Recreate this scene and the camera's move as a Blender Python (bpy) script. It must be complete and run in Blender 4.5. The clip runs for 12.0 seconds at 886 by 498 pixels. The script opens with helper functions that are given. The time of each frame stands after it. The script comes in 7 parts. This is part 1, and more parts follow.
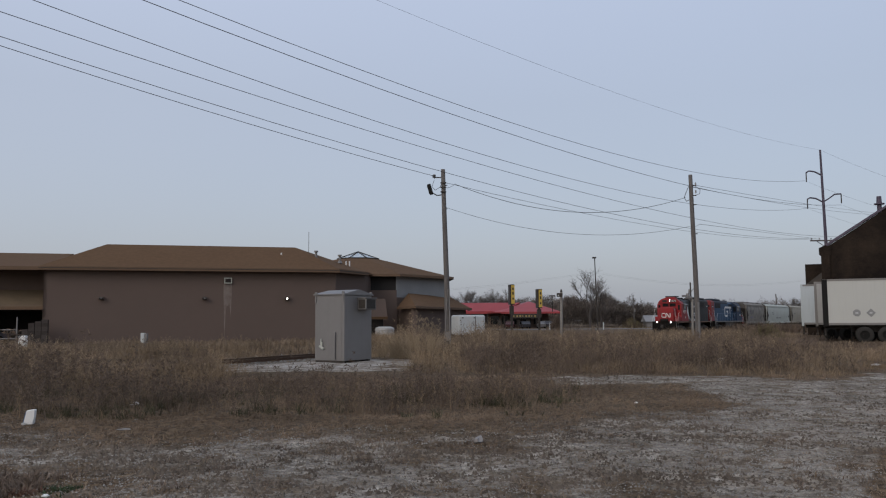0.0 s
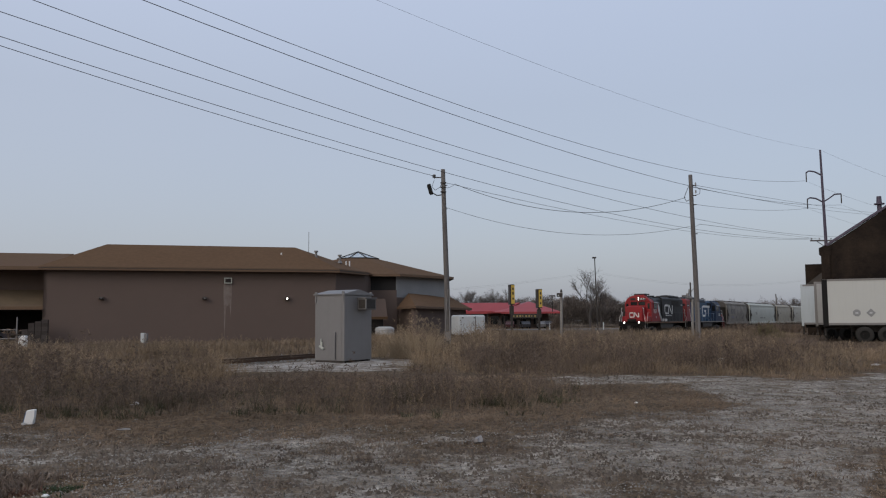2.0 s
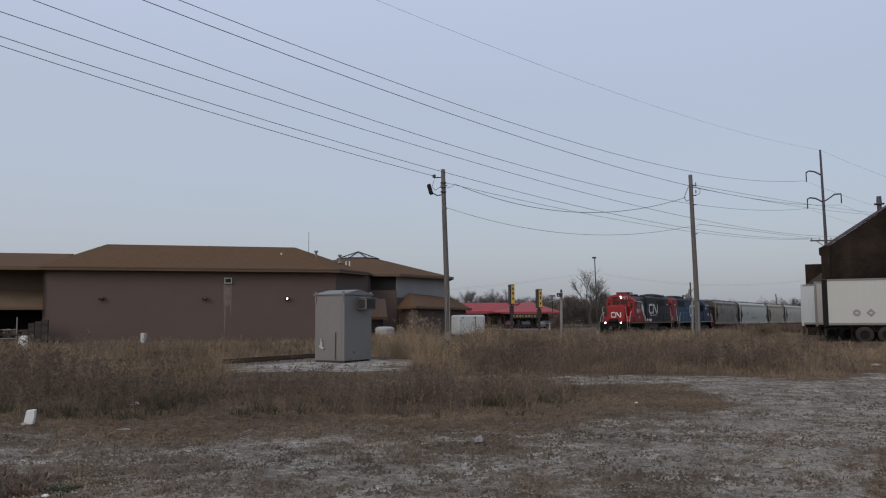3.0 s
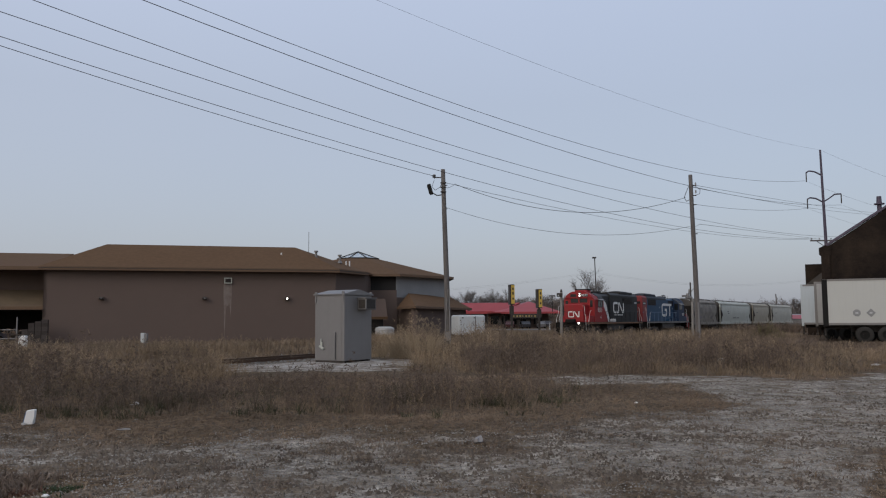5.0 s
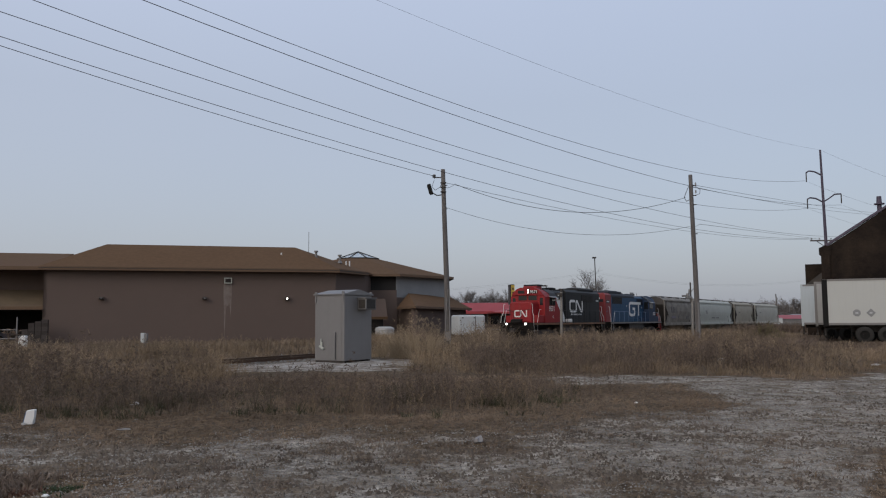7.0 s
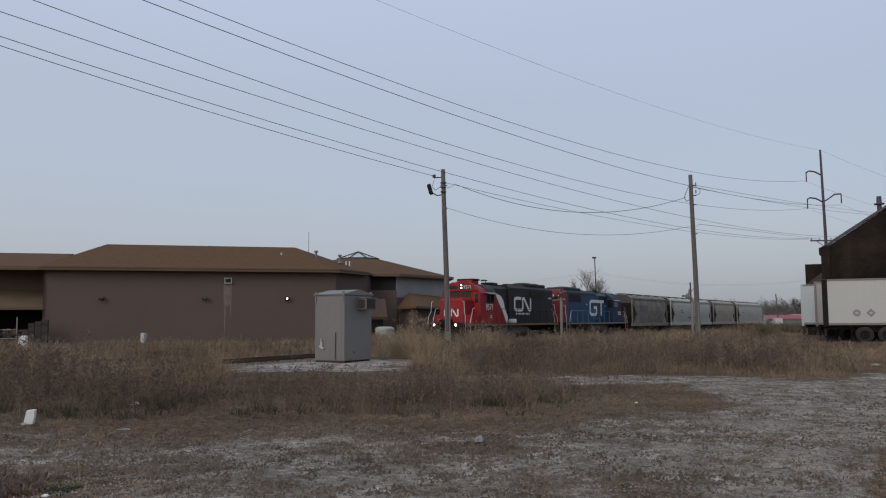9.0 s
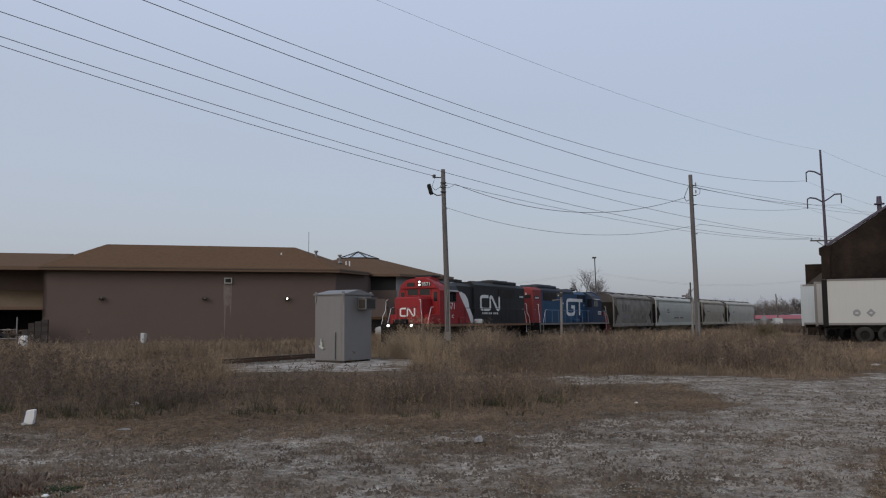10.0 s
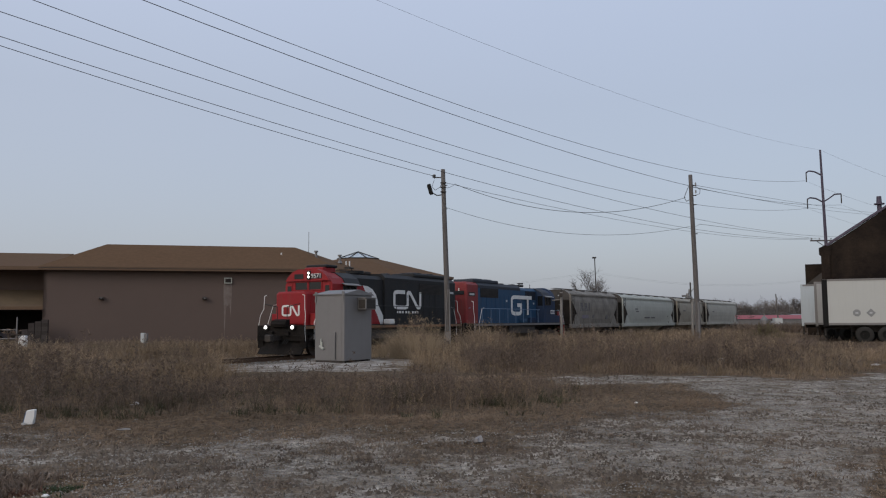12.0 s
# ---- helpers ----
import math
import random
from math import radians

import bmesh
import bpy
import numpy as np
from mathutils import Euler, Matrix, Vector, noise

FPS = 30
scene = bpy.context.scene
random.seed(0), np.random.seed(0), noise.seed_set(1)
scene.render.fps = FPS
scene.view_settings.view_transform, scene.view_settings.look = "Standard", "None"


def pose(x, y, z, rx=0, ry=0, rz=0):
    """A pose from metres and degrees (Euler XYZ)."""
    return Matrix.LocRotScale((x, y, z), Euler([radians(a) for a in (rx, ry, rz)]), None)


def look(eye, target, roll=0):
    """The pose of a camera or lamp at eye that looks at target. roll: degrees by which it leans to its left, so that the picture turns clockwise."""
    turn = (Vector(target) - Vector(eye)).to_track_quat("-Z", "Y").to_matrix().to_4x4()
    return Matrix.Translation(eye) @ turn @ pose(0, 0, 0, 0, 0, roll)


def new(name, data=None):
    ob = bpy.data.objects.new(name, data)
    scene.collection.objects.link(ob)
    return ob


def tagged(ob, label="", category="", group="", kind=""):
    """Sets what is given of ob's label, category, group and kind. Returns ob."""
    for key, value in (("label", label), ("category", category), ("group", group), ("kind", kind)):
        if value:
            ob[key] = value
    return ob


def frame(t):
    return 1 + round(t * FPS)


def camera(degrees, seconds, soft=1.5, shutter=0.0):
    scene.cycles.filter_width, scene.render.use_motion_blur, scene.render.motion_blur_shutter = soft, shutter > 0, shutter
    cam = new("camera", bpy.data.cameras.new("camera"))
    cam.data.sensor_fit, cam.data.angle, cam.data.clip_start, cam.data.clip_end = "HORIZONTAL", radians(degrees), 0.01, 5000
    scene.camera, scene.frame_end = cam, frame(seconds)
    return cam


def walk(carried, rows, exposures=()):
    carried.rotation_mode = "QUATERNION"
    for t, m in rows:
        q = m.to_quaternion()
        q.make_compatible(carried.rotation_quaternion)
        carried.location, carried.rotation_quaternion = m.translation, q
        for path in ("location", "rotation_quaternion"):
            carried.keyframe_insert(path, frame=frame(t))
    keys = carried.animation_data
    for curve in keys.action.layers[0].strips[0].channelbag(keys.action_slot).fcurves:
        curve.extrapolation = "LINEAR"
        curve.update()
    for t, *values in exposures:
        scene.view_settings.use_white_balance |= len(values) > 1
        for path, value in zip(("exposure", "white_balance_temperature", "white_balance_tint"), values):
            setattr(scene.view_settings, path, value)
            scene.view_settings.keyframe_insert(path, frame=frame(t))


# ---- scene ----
cam = camera(57.28, 12.0, soft=1.15)
EYE = (0.0, 0.0, 1.55)
AIM = (0.0, 100.0, 1.55 + 100 * math.tan(radians(5.0965)))
walk(cam, [(0.0, look(EYE, AIM, -0.342)), (12.0, look(EYE, AIM, -0.342))])

# ---- overcast sky and veiled sun ----
world = bpy.data.worlds.new("overcast_sky")
scene.world = world
world.use_nodes = True
wn, wl = world.node_tree.nodes, world.node_tree.links
wn.clear()
SUN_EL, SUN_AZ = 32.0, 215.0
sky = wn.new("ShaderNodeTexSky")
sky.sky_type, sky.sun_disc = "NISHITA", False
sky.sun_elevation, sky.sun_rotation = radians(SUN_EL), radians(SUN_AZ)
sky.air_density, sky.dust_density, sky.ozone_density = 1.0, 4.0, 1.0
clear = wn.new("ShaderNodeBackground")
clear.inputs["Strength"].default_value = 0.05
wl.new(sky.outputs[0], clear.inputs["Color"])
coord = wn.new("ShaderNodeTexCoord")
split = wn.new("ShaderNodeSeparateXYZ")
wl.new(coord.outputs["Generated"], split.inputs[0])
ramp = wn.new("ShaderNodeValToRGB")
wl.new(split.outputs["Z"], ramp.inputs[0])
ramp.color_ramp.elements[0].position = 0.0
ramp.color_ramp.elements[0].color = (0.362, 0.382, 0.436, 1)
ramp.color_ramp.elements[1].position = 1.0
ramp.color_ramp.elements[1].color = (0.37, 0.42, 0.51, 1)
ramp.color_ramp.elements.new(0.26).color = (0.41, 0.442, 0.526, 1)
ramp.color_ramp.elements.new(0.42).color = (0.497, 0.549, 0.68, 1)
e = ramp.color_ramp.elements.new(0.12)
e.color = (0.38, 0.406, 0.475, 1)
cloud = wn.new("ShaderNodeTexNoise")
cloud.inputs["Scale"].default_value, cloud.inputs["Detail"].default_value = 2.2, 4.0
wl.new(coord.outputs["Generated"], cloud.inputs["Vector"])
vary = wn.new("ShaderNodeMapRange")
vary.inputs["To Min"].default_value, vary.inputs["To Max"].default_value = 0.965, 1.035
wl.new(cloud.outputs["Fac"], vary.inputs["Value"])
# the overcast thins towards the veiled sun in the south-west
thin = wn.new("ShaderNodeMapRange")
thin.inputs["From Min"].default_value, thin.inputs["From Max"].default_value = -0.5, 0.5
thin.inputs["To Min"].default_value, thin.inputs["To Max"].default_value = 1.055, 0.945
wl.new(split.outputs["X"], thin.inputs["Value"])
bright = wn.new("ShaderNodeMath")
bright.operation = "MULTIPLY"
wl.new(vary.outputs[0], bright.inputs[0])
wl.new(thin.outputs[0], bright.inputs[1])
mixc = wn.new("ShaderNodeMix")
mixc.data_type, mixc.blend_type = "RGBA", "MULTIPLY"
mixc.inputs["Factor"].default_value = 1.0
wl.new(ramp.outputs[0], mixc.inputs["A"])
wl.new(bright.outputs[0], mixc.inputs["B"])
veil = wn.new("ShaderNodeBackground")
veil.inputs["Strength"].default_value = 0.86
wl.new(mixc.outputs["Result"], veil.inputs["Color"])
both = wn.new("ShaderNodeAddShader")
wl.new(clear.outputs[0], both.inputs[0])
wl.new(veil.outputs[0], both.inputs[1])
wout = wn.new("ShaderNodeOutputWorld")
wl.new(both.outputs[0], wout.inputs["Surface"])

sun_data = bpy.data.lights.new("sun", "SUN")
sun_data.energy, sun_data.angle, sun_data.color = 0.3, radians(25), (1.0, 0.96, 0.9)
sun = new("sun", sun_data)
az = radians(SUN_AZ)
sun.matrix_world = look((math.sin(az) * 50, math.cos(az) * 50, 50 * math.tan(radians(SUN_EL))), (0, 0, 0))
scene.view_settings.exposure = 0.0

# ---- materials ----


def material(name, base, rough=0.7, metal=0.0, grain=0.0, grain_scale=30.0, stain=0.0, stain_scale=1.5, bump=0.0, bump_scale=60.0,
             second=None, spec=0.5, per_piece=0.0, streak=0.0):
    """A painted, weathered or grainy surface: base colour, fine grain, broad stains, bump."""
    m = bpy.data.materials.new(name)
    m.use_nodes = True
    n, l = m.node_tree.nodes, m.node_tree.links
    b = n["Principled BSDF"]
    b.inputs["Roughness"].default_value = rough
    b.inputs["Metallic"].default_value = metal
    b.inputs["Specular IOR Level"].default_value = spec
    tc = n.new("ShaderNodeTexCoord")
    col = n.new("ShaderNodeRGB")
    col.outputs[0].default_value = (*base, 1)
    out = col.outputs[0]
    if second or stain:
        s = n.new("ShaderNodeTexNoise")
        s.inputs["Scale"].default_value, s.inputs["Detail"].default_value, s.inputs["Roughness"].default_value = stain_scale, 8.0, 0.65
        l.new(tc.outputs["Object"], s.inputs["Vector"])
        r = n.new("ShaderNodeMapRange")
        r.inputs["From Min"].default_value, r.inputs["From Max"].default_value = 0.4, 0.68
        l.new(s.outputs["Fac"], r.inputs["Value"])
        x = n.new("ShaderNodeMix")
        x.data_type = "RGBA"
        k = n.new("ShaderNodeMath")
        k.operation = "MULTIPLY"
        k.inputs[1].default_value = stain if stain else 1.0
        l.new(r.outputs[0], k.inputs[0])
        l.new(k.outputs[0], x.inputs["Factor"])
        l.new(out, x.inputs["A"])
        x.inputs["B"].default_value = (*(second or tuple(c * 0.45 for c in base)), 1)
        out = x.outputs["Result"]
    if streak:
        mp = n.new("ShaderNodeMapping")
        mp.inputs["Scale"].default_value = (5.0, 5.0, 0.35)
        l.new(tc.outputs["Object"], mp.inputs["Vector"])
        s = n.new("ShaderNodeTexNoise")
        s.inputs["Scale"].default_value, s.inputs["Detail"].default_value = 1.6, 6.0
        l.new(mp.outputs[0], s.inputs["Vector"])
        r = n.new("ShaderNodeMapRange")
        r.inputs["From Min"].default_value, r.inputs["From Max"].default_value = 0.5, 0.75
        r.inputs["To Max"].default_value = streak
        l.new(s.outputs["Fac"], r.inputs["Value"])
        x = n.new("ShaderNodeMix")
        x.data_type = "RGBA"
        l.new(r.outputs[0], x.inputs["Factor"])
        l.new(out, x.inputs["A"])
        x.inputs["B"].default_value = (0.09, 0.065, 0.045, 1)
        out = x.outputs["Result"]
    if grain:
        g = n.new("ShaderNodeTexNoise")
        g.inputs["Scale"].default_value, g.inputs["Detail"].default_value = grain_scale, 5.0
        l.new(tc.outputs["Object"], g.inputs["Vector"])
        r = n.new("ShaderNodeMapRange")
        r.inputs["To Min"].default_value, r.inputs["To Max"].default_value = 1 - grain, 1 + grain
        l.new(g.outputs["Fac"], r.inputs["Value"])
        x = n.new("ShaderNodeMix")
        x.data_type, x.blend_type = "RGBA", "MULTIPLY"
        x.inputs["Factor"].default_value = 1.0
        l.new(out, x.inputs["A"])
        l.new(r.outputs[0], x.inputs["B"])
        out = x.outputs["Result"]
    if per_piece:
        oi = n.new("ShaderNodeObjectInfo")
        r = n.new("ShaderNodeMapRange")
        r.inputs["To Min"].default_value, r.inputs["To Max"].default_value = 1 - per_piece, 1 + per_piece
        l.new(oi.outputs["Random"], r.inputs["Value"])
        x = n.new("ShaderNodeMix")
        x.data_type, x.blend_type = "RGBA", "MULTIPLY"
        x.inputs["Factor"].default_value = 1.0
        l.new(out, x.inputs["A"])
        l.new(r.outputs[0], x.inputs["B"])
        out = x.outputs["Result"]
    l.new(out, b.inputs["Base Color"])
    if bump:
        g = n.new("ShaderNodeTexNoise")
        g.inputs["Scale"].default_value, g.inputs["Detail"].default_value = bump_scale, 6.0
        l.new(tc.outputs["Object"], g.inputs["Vector"])
        u = n.new("ShaderNodeBump")
        u.inputs["Strength"].default_value, u.inputs["Distance"].default_value = bump, 0.02
        l.new(g.outputs["Fac"], u.inputs["Height"])
        l.new(u.outputs[0], b.inputs["Normal"])
    return m


def glow(name, colour, strength):
    m = bpy.data.materials.new(name)
    m.use_nodes = True
    b = m.node_tree.nodes["Principled BSDF"]
    b.inputs["Emission Color"].default_value = (*colour, 1)
    b.inputs["Emission Strength"].default_value = strength
    return m


def blades(name, tones, rough=0.85):
    """Dry stalks and leaves: each one takes its own tone."""
    m = bpy.data.materials.new(name)
    m.use_nodes = True
    n, l = m.node_tree.nodes, m.node_tree.links
    b = n["Principled BSDF"]
    b.inputs["Roughness"].default_value = rough
    b.inputs["Specular IOR Level"].default_value = 0.15
    geo = n.new("ShaderNodeNewGeometry")
    r = n.new("ShaderNodeValToRGB")
    r.color_ramp.elements[0].color = (*tones[0], 1)
    r.color_ramp.elements[1].color = (*tones[-1], 1)
    for i, t in enumerate(tones[1:-1], 1):
        r.color_ramp.elements.new(i / (len(tones) - 1)).color = (*t, 1)
    l.new(geo.outputs["Random Per Island"], r.inputs[0])
    tc = n.new("ShaderNodeTexCoord")
    s = n.new("ShaderNodeTexNoise")
    s.inputs["Scale"].default_value, s.inputs["Detail"].default_value = 0.35, 3.0
    l.new(tc.outputs["Object"], s.inputs["Vector"])
    q = n.new("ShaderNodeMapRange")
    q.inputs["From Min"].default_value, q.inputs["From Max"].default_value = 0.3, 0.7
    q.inputs["To Min"].default_value, q.inputs["To Max"].default_value = 0.62, 1.6
    l.new(s.outputs["Fac"], q.inputs["Value"])
    x = n.new("ShaderNodeMix")
    x.data_type, x.blend_type = "RGBA", "MULTIPLY"
    x.inputs["Factor"].default_value = 1.0
    l.new(r.outputs[0], x.inputs["A"])
    l.new(q.outputs[0], x.inputs["B"])
    l.new(x.outputs["Result"], b.inputs["Base Color"])
    return m


RED = material("red_paint", (0.27, 0.012, 0.017), 0.5, spec=0.3, grain=0.08, grain_scale=9, stain=0.35, stain_scale=1.2, second=(0.25, 0.03, 0.025), streak=0.25)
BLACK = material("black_paint", (0.016, 0.0175, 0.0195), 0.55, spec=0.25, grain=0.15, grain_scale=6, stain=0.5, second=(0.026, 0.024, 0.023), stain_scale=0.9, streak=0.15)
BLUE = material("blue_paint", (0.016, 0.066, 0.14), 0.55, spec=0.3, grain=0.1, grain_scale=7, stain=0.45, second=(0.022, 0.055, 0.105), stain_scale=1.0, streak=0.3)
SKYGLASS = material("skylight_pane", (0.45, 0.52, 0.56), 0.15, spec=0.6)
WALL_GLOW = glow("wall_lamp_glow", (1.0, 0.9, 0.75), 5.0)
TANKWHITE = material("dull_white_paint", (0.46, 0.485, 0.49), 0.5, grain=0.04, stain=0.3, second=(0.45, 0.45, 0.43), stain_scale=1.5, streak=0.1)
RIM = material("dirty_rim", (0.016, 0.0155, 0.015), 0.7, 0.1, grain=0.1, stain=0.5, spec=0.2)
RED_DULL = material("faded_red_paint", (0.215, 0.018, 0.021), 0.55, grain=0.08, stain=0.4, second=(0.22, 0.04, 0.03), streak=0.3)
BLUE_DARK = material("dark_blue_paint", (0.014, 0.034, 0.08), 0.6, spec=0.25, grain=0.12, stain=0.5, second=(0.03, 0.034, 0.045))
RAIL_BLUE = material("pale_blue_rail", (0.12, 0.2, 0.32), 0.5)
SILL_ORANGE = material("orange_sill_paint", (0.22, 0.105, 0.045), 0.6, grain=0.25, stain=0.9, second=(0.08, 0.06, 0.05), stain_scale=3.0)
WHEEL_STEEL = material("wheel_steel", (0.10, 0.08, 0.07), 0.5, 0.5, grain=0.2, stain=0.4)
HOP_LIGHT2 = material("hopper_pale_grey", (0.43, 0.415, 0.355), 0.65, spec=0.25, grain=0.07, stain=0.45, second=(0.29, 0.275, 0.24), stain_scale=0.8, streak=0.35)
# grime, darkened further to paint in the shade under the hopper ends
GRIME_SHADE = material("grime_and_painted_shade", (0.07, 0.062, 0.055), 0.8, grain=0.2, stain=0.5)
WHITE = material("white_paint", (0.75, 0.75, 0.73), 0.5, grain=0.05, stain=0.3, second=(0.5, 0.49, 0.46), stain_scale=2.0)
PILOT_BLACK = material("pilot_black", (0.010, 0.009, 0.0085), 0.75, spec=0.1, grain=0.3, grain_scale=12, stain=0.5, second=(0.03, 0.024, 0.02))
STEEL_DARK = material("grimy_steel", (0.035, 0.031, 0.028), 0.65, 0.3, grain=0.3, grain_scale=14, stain=0.5, second=(0.09, 0.07, 0.055), bump=0.2)
RAIL_STEEL = material("rail_steel", (0.12, 0.075, 0.05), 0.55, 0.6, grain=0.2, stain=0.4)
GLASS_DARK = material("cab_glass", (0.012, 0.014, 0.016), 0.12, spec=0.4)
HOP_GREY = material("hopper_grey", (0.26, 0.24, 0.208), 0.65, spec=0.25, grain=0.1, stain=0.75, second=(0.125, 0.11, 0.094), stain_scale=1.1, streak=0.7)
HOP_LIGHT = material("hopper_light", (0.45, 0.465, 0.415), 0.6, spec=0.25, grain=0.06, stain=0.35, second=(0.34, 0.35, 0.32), stain_scale=0.7, streak=0.3)
HOP_TAN = material("hopper_tan", (0.36, 0.328, 0.262), 0.65, spec=0.25, grain=0.08, stain=0.45, second=(0.25, 0.225, 0.18), stain_scale=0.9, streak=0.4)
LAMP_GLOW = glow("lamp_glow", (1.0, 0.97, 0.92), 7.0)
STUCCO = material("brown_stucco", (0.125, 0.094, 0.081), 0.9, grain=0.08, grain_scale=25, stain=0.25, second=(0.10, 0.077, 0.067), stain_scale=0.35, bump=0.25, bump_scale=40, spec=0.2)
SHINGLE = material("brown_shingle", (0.128, 0.079, 0.047), 0.95, grain=0.22, grain_scale=3.5, stain=0.35, second=(0.108, 0.066, 0.039), stain_scale=0.5, bump=0.4, bump_scale=9, spec=0.1)
FASCIA = material("tan_fascia", (0.152, 0.1, 0.066), 0.75, grain=0.08, stain=0.2, spec=0.2)
PANEL_GREY = material("grey_panel", (0.245, 0.249, 0.252), 0.6, grain=0.05, stain=0.25, stain_scale=0.6)
# near-black base: paints in the shade of recesses, openings and intakes
SHADE_DARK = material("painted_dark_shade", (0.02, 0.018, 0.017), 0.9, grain=0.1)
GALV = material("galvanised_steel", (0.20, 0.192, 0.188), 0.5, 0.25, grain=0.06, grain_scale=18, stain=0.3, second=(0.15, 0.143, 0.135), stain_scale=1.1, streak=0.06)
POLE_WOOD = material("weathered_pole_wood", (0.128, 0.118, 0.113), 0.85, grain=0.25, grain_scale=10, stain=0.5, second=(0.085, 0.074, 0.068), stain_scale=1.2, streak=0.3, bump=0.3, bump_scale=20)
WIRE = material("wire_metal", (0.095, 0.097, 0.105), 0.6)
STEEL_POLE = material("rust_steel_pole", (0.10, 0.085, 0.115), 0.65, 0.2, grain=0.1, stain=0.3, spec=0.25)
TRAILER_WHITE = material("trailer_white", (0.475, 0.483, 0.458), 0.5, grain=0.04, stain=0.3, second=(0.44, 0.442, 0.415), stain_scale=0.5, streak=0.05)
RUBBER_DUSTY = material("dusty_tyre_rubber", (0.042, 0.04, 0.037), 0.95, grain=0.2, stain=0.5, second=(0.025, 0.024, 0.023), stain_scale=3, bump=0.2, spec=0.1)
RUBBER = material("tyre_rubber", (0.018, 0.0175, 0.017), 0.9, grain=0.2, bump=0.2, spec=0.15)
BRICK_DARK = material("dark_brick", (0.0145, 0.0115, 0.0105), 0.95, grain=0.35, grain_scale=7, stain=0.75, second=(0.05, 0.0365, 0.0265), stain_scale=0.32, bump=0.3, spec=0.08)
ROOF_RED = material("red_metal_roof", (0.32, 0.04, 0.045), 0.5, grain=0.06, stain=0.25, stain_scale=0.3)
YELLOW = material("yellow_sign", (0.50, 0.35, 0.06), 0.5, grain=0.05)
BARK = material("grey_bark", (0.062, 0.054, 0.049), 0.9, grain=0.3, grain_scale=6)
CONCRETE = material("concrete", (0.24, 0.225, 0.205), 0.9, grain=0.1, stain=0.3, bump=0.2)
ASPHALT = material("asphalt", (0.15, 0.145, 0.14), 0.9, grain=0.1, stain=0.3, stain_scale=0.2)
WOOD_TIE = material("creosote_tie", (0.075, 0.06, 0.05), 0.9, grain=0.3, grain_scale=12, stain=0.4, per_piece=0.3)
GRAVEL_STONE = blades("gravel_stones", [(0.13, 0.118, 0.103), (0.205, 0.19, 0.17), (0.255, 0.239, 0.216), (0.16, 0.146, 0.128)])
DIRT_CRUMB = blades("dirt_crumbs", [(0.07, 0.055, 0.042), (0.125, 0.1, 0.077), (0.095, 0.075, 0.058), (0.15, 0.123, 0.097)])
LEAF_GREEN = blades("low_green_leaves", [(0.03, 0.048, 0.026), (0.045, 0.065, 0.035), (0.06, 0.07, 0.042)])
THATCH = blades("matted_brown_thatch", [(0.15, 0.107, 0.075), (0.22, 0.16, 0.112), (0.18, 0.13, 0.09), (0.25, 0.187, 0.131)])
GRASS_TAN = blades("dry_grass_tan", [(0.215, 0.158, 0.102), (0.275, 0.204, 0.134), (0.178, 0.13, 0.086), (0.24, 0.177, 0.115)])
GRASS_PALE = blades("pale_seed_heads", [(0.27, 0.205, 0.135), (0.35, 0.27, 0.18), (0.30, 0.23, 0.15)])
GRASS_BROWN = blades("dry_grass_brown", [(0.14, 0.106, 0.076), (0.205, 0.156, 0.109), (0.165, 0.125, 0.089), (0.24, 0.183, 0.127)])
WEED = blades("dead_weeds", [(0.082, 0.063, 0.05), (0.142, 0.108, 0.085), (0.108, 0.083, 0.065), (0.19, 0.144, 0.112)])
WEED_RED = blades("reddish_dead_weeds", [(0.108, 0.08, 0.062), (0.158, 0.117, 0.088), (0.082, 0.063, 0.051), (0.192, 0.144, 0.106)])
MAST = material("weathered_mast", (0.25, 0.235, 0.215), 0.75, grain=0.2, grain_scale=9, stain=0.5, second=(0.14, 0.125, 0.11), stain_scale=2.5, streak=0.3)
TAN_PANEL = material("tan_awning_panel", (0.158, 0.118, 0.077), 0.8, grain=0.1, grain_scale=4, stain=0.5, second=(0.10, 0.076, 0.054), stain_scale=0.7, spec=0.2)
TRAILER_BLUE = material("bluish_trailer_white", (0.47, 0.52, 0.545), 0.5, grain=0.04, stain=0.3, second=(0.40, 0.44, 0.46), stain_scale=0.7, streak=0.15)
TRAILER_GREY = material("greyish_trailer_white", (0.37, 0.37, 0.36), 0.55, grain=0.05, stain=0.4, second=(0.27, 0.265, 0.255), stain_scale=0.8, streak=0.3)
STACK_DARK = material("dark_weathered_blocks", (0.07, 0.06, 0.055), 0.9, grain=0.25, grain_scale=8, stain=0.5, second=(0.045, 0.039, 0.036), stain_scale=2.0, spec=0.1, per_piece=0.25)
SIGN_DULL = material("dull_yellow_letters", (0.26, 0.205, 0.07), 0.6, grain=0.1)
OLIVE = blades("olive_leaves", [(0.12, 0.105, 0.055), (0.16, 0.135, 0.075), (0.09, 0.075, 0.045)])
LEAF_RED = blades("russet_leaves", [(0.075, 0.042, 0.03), (0.10, 0.055, 0.04), (0.06, 0.04, 0.03)])
GRASS_GREEN = blades("green_weeds", [(0.05, 0.05, 0.03), (0.068, 0.066, 0.039), (0.09, 0.08, 0.052)])
TWIG = blades("bare_twigs", [(0.085, 0.074, 0.068), (0.125, 0.11, 0.10), (0.10, 0.088, 0.08)])
SCRUB = blades("scrub_brown", [(0.092, 0.077, 0.069), (0.132, 0.11, 0.096), (0.108, 0.094, 0.079)])

# ---- mesh helpers ----


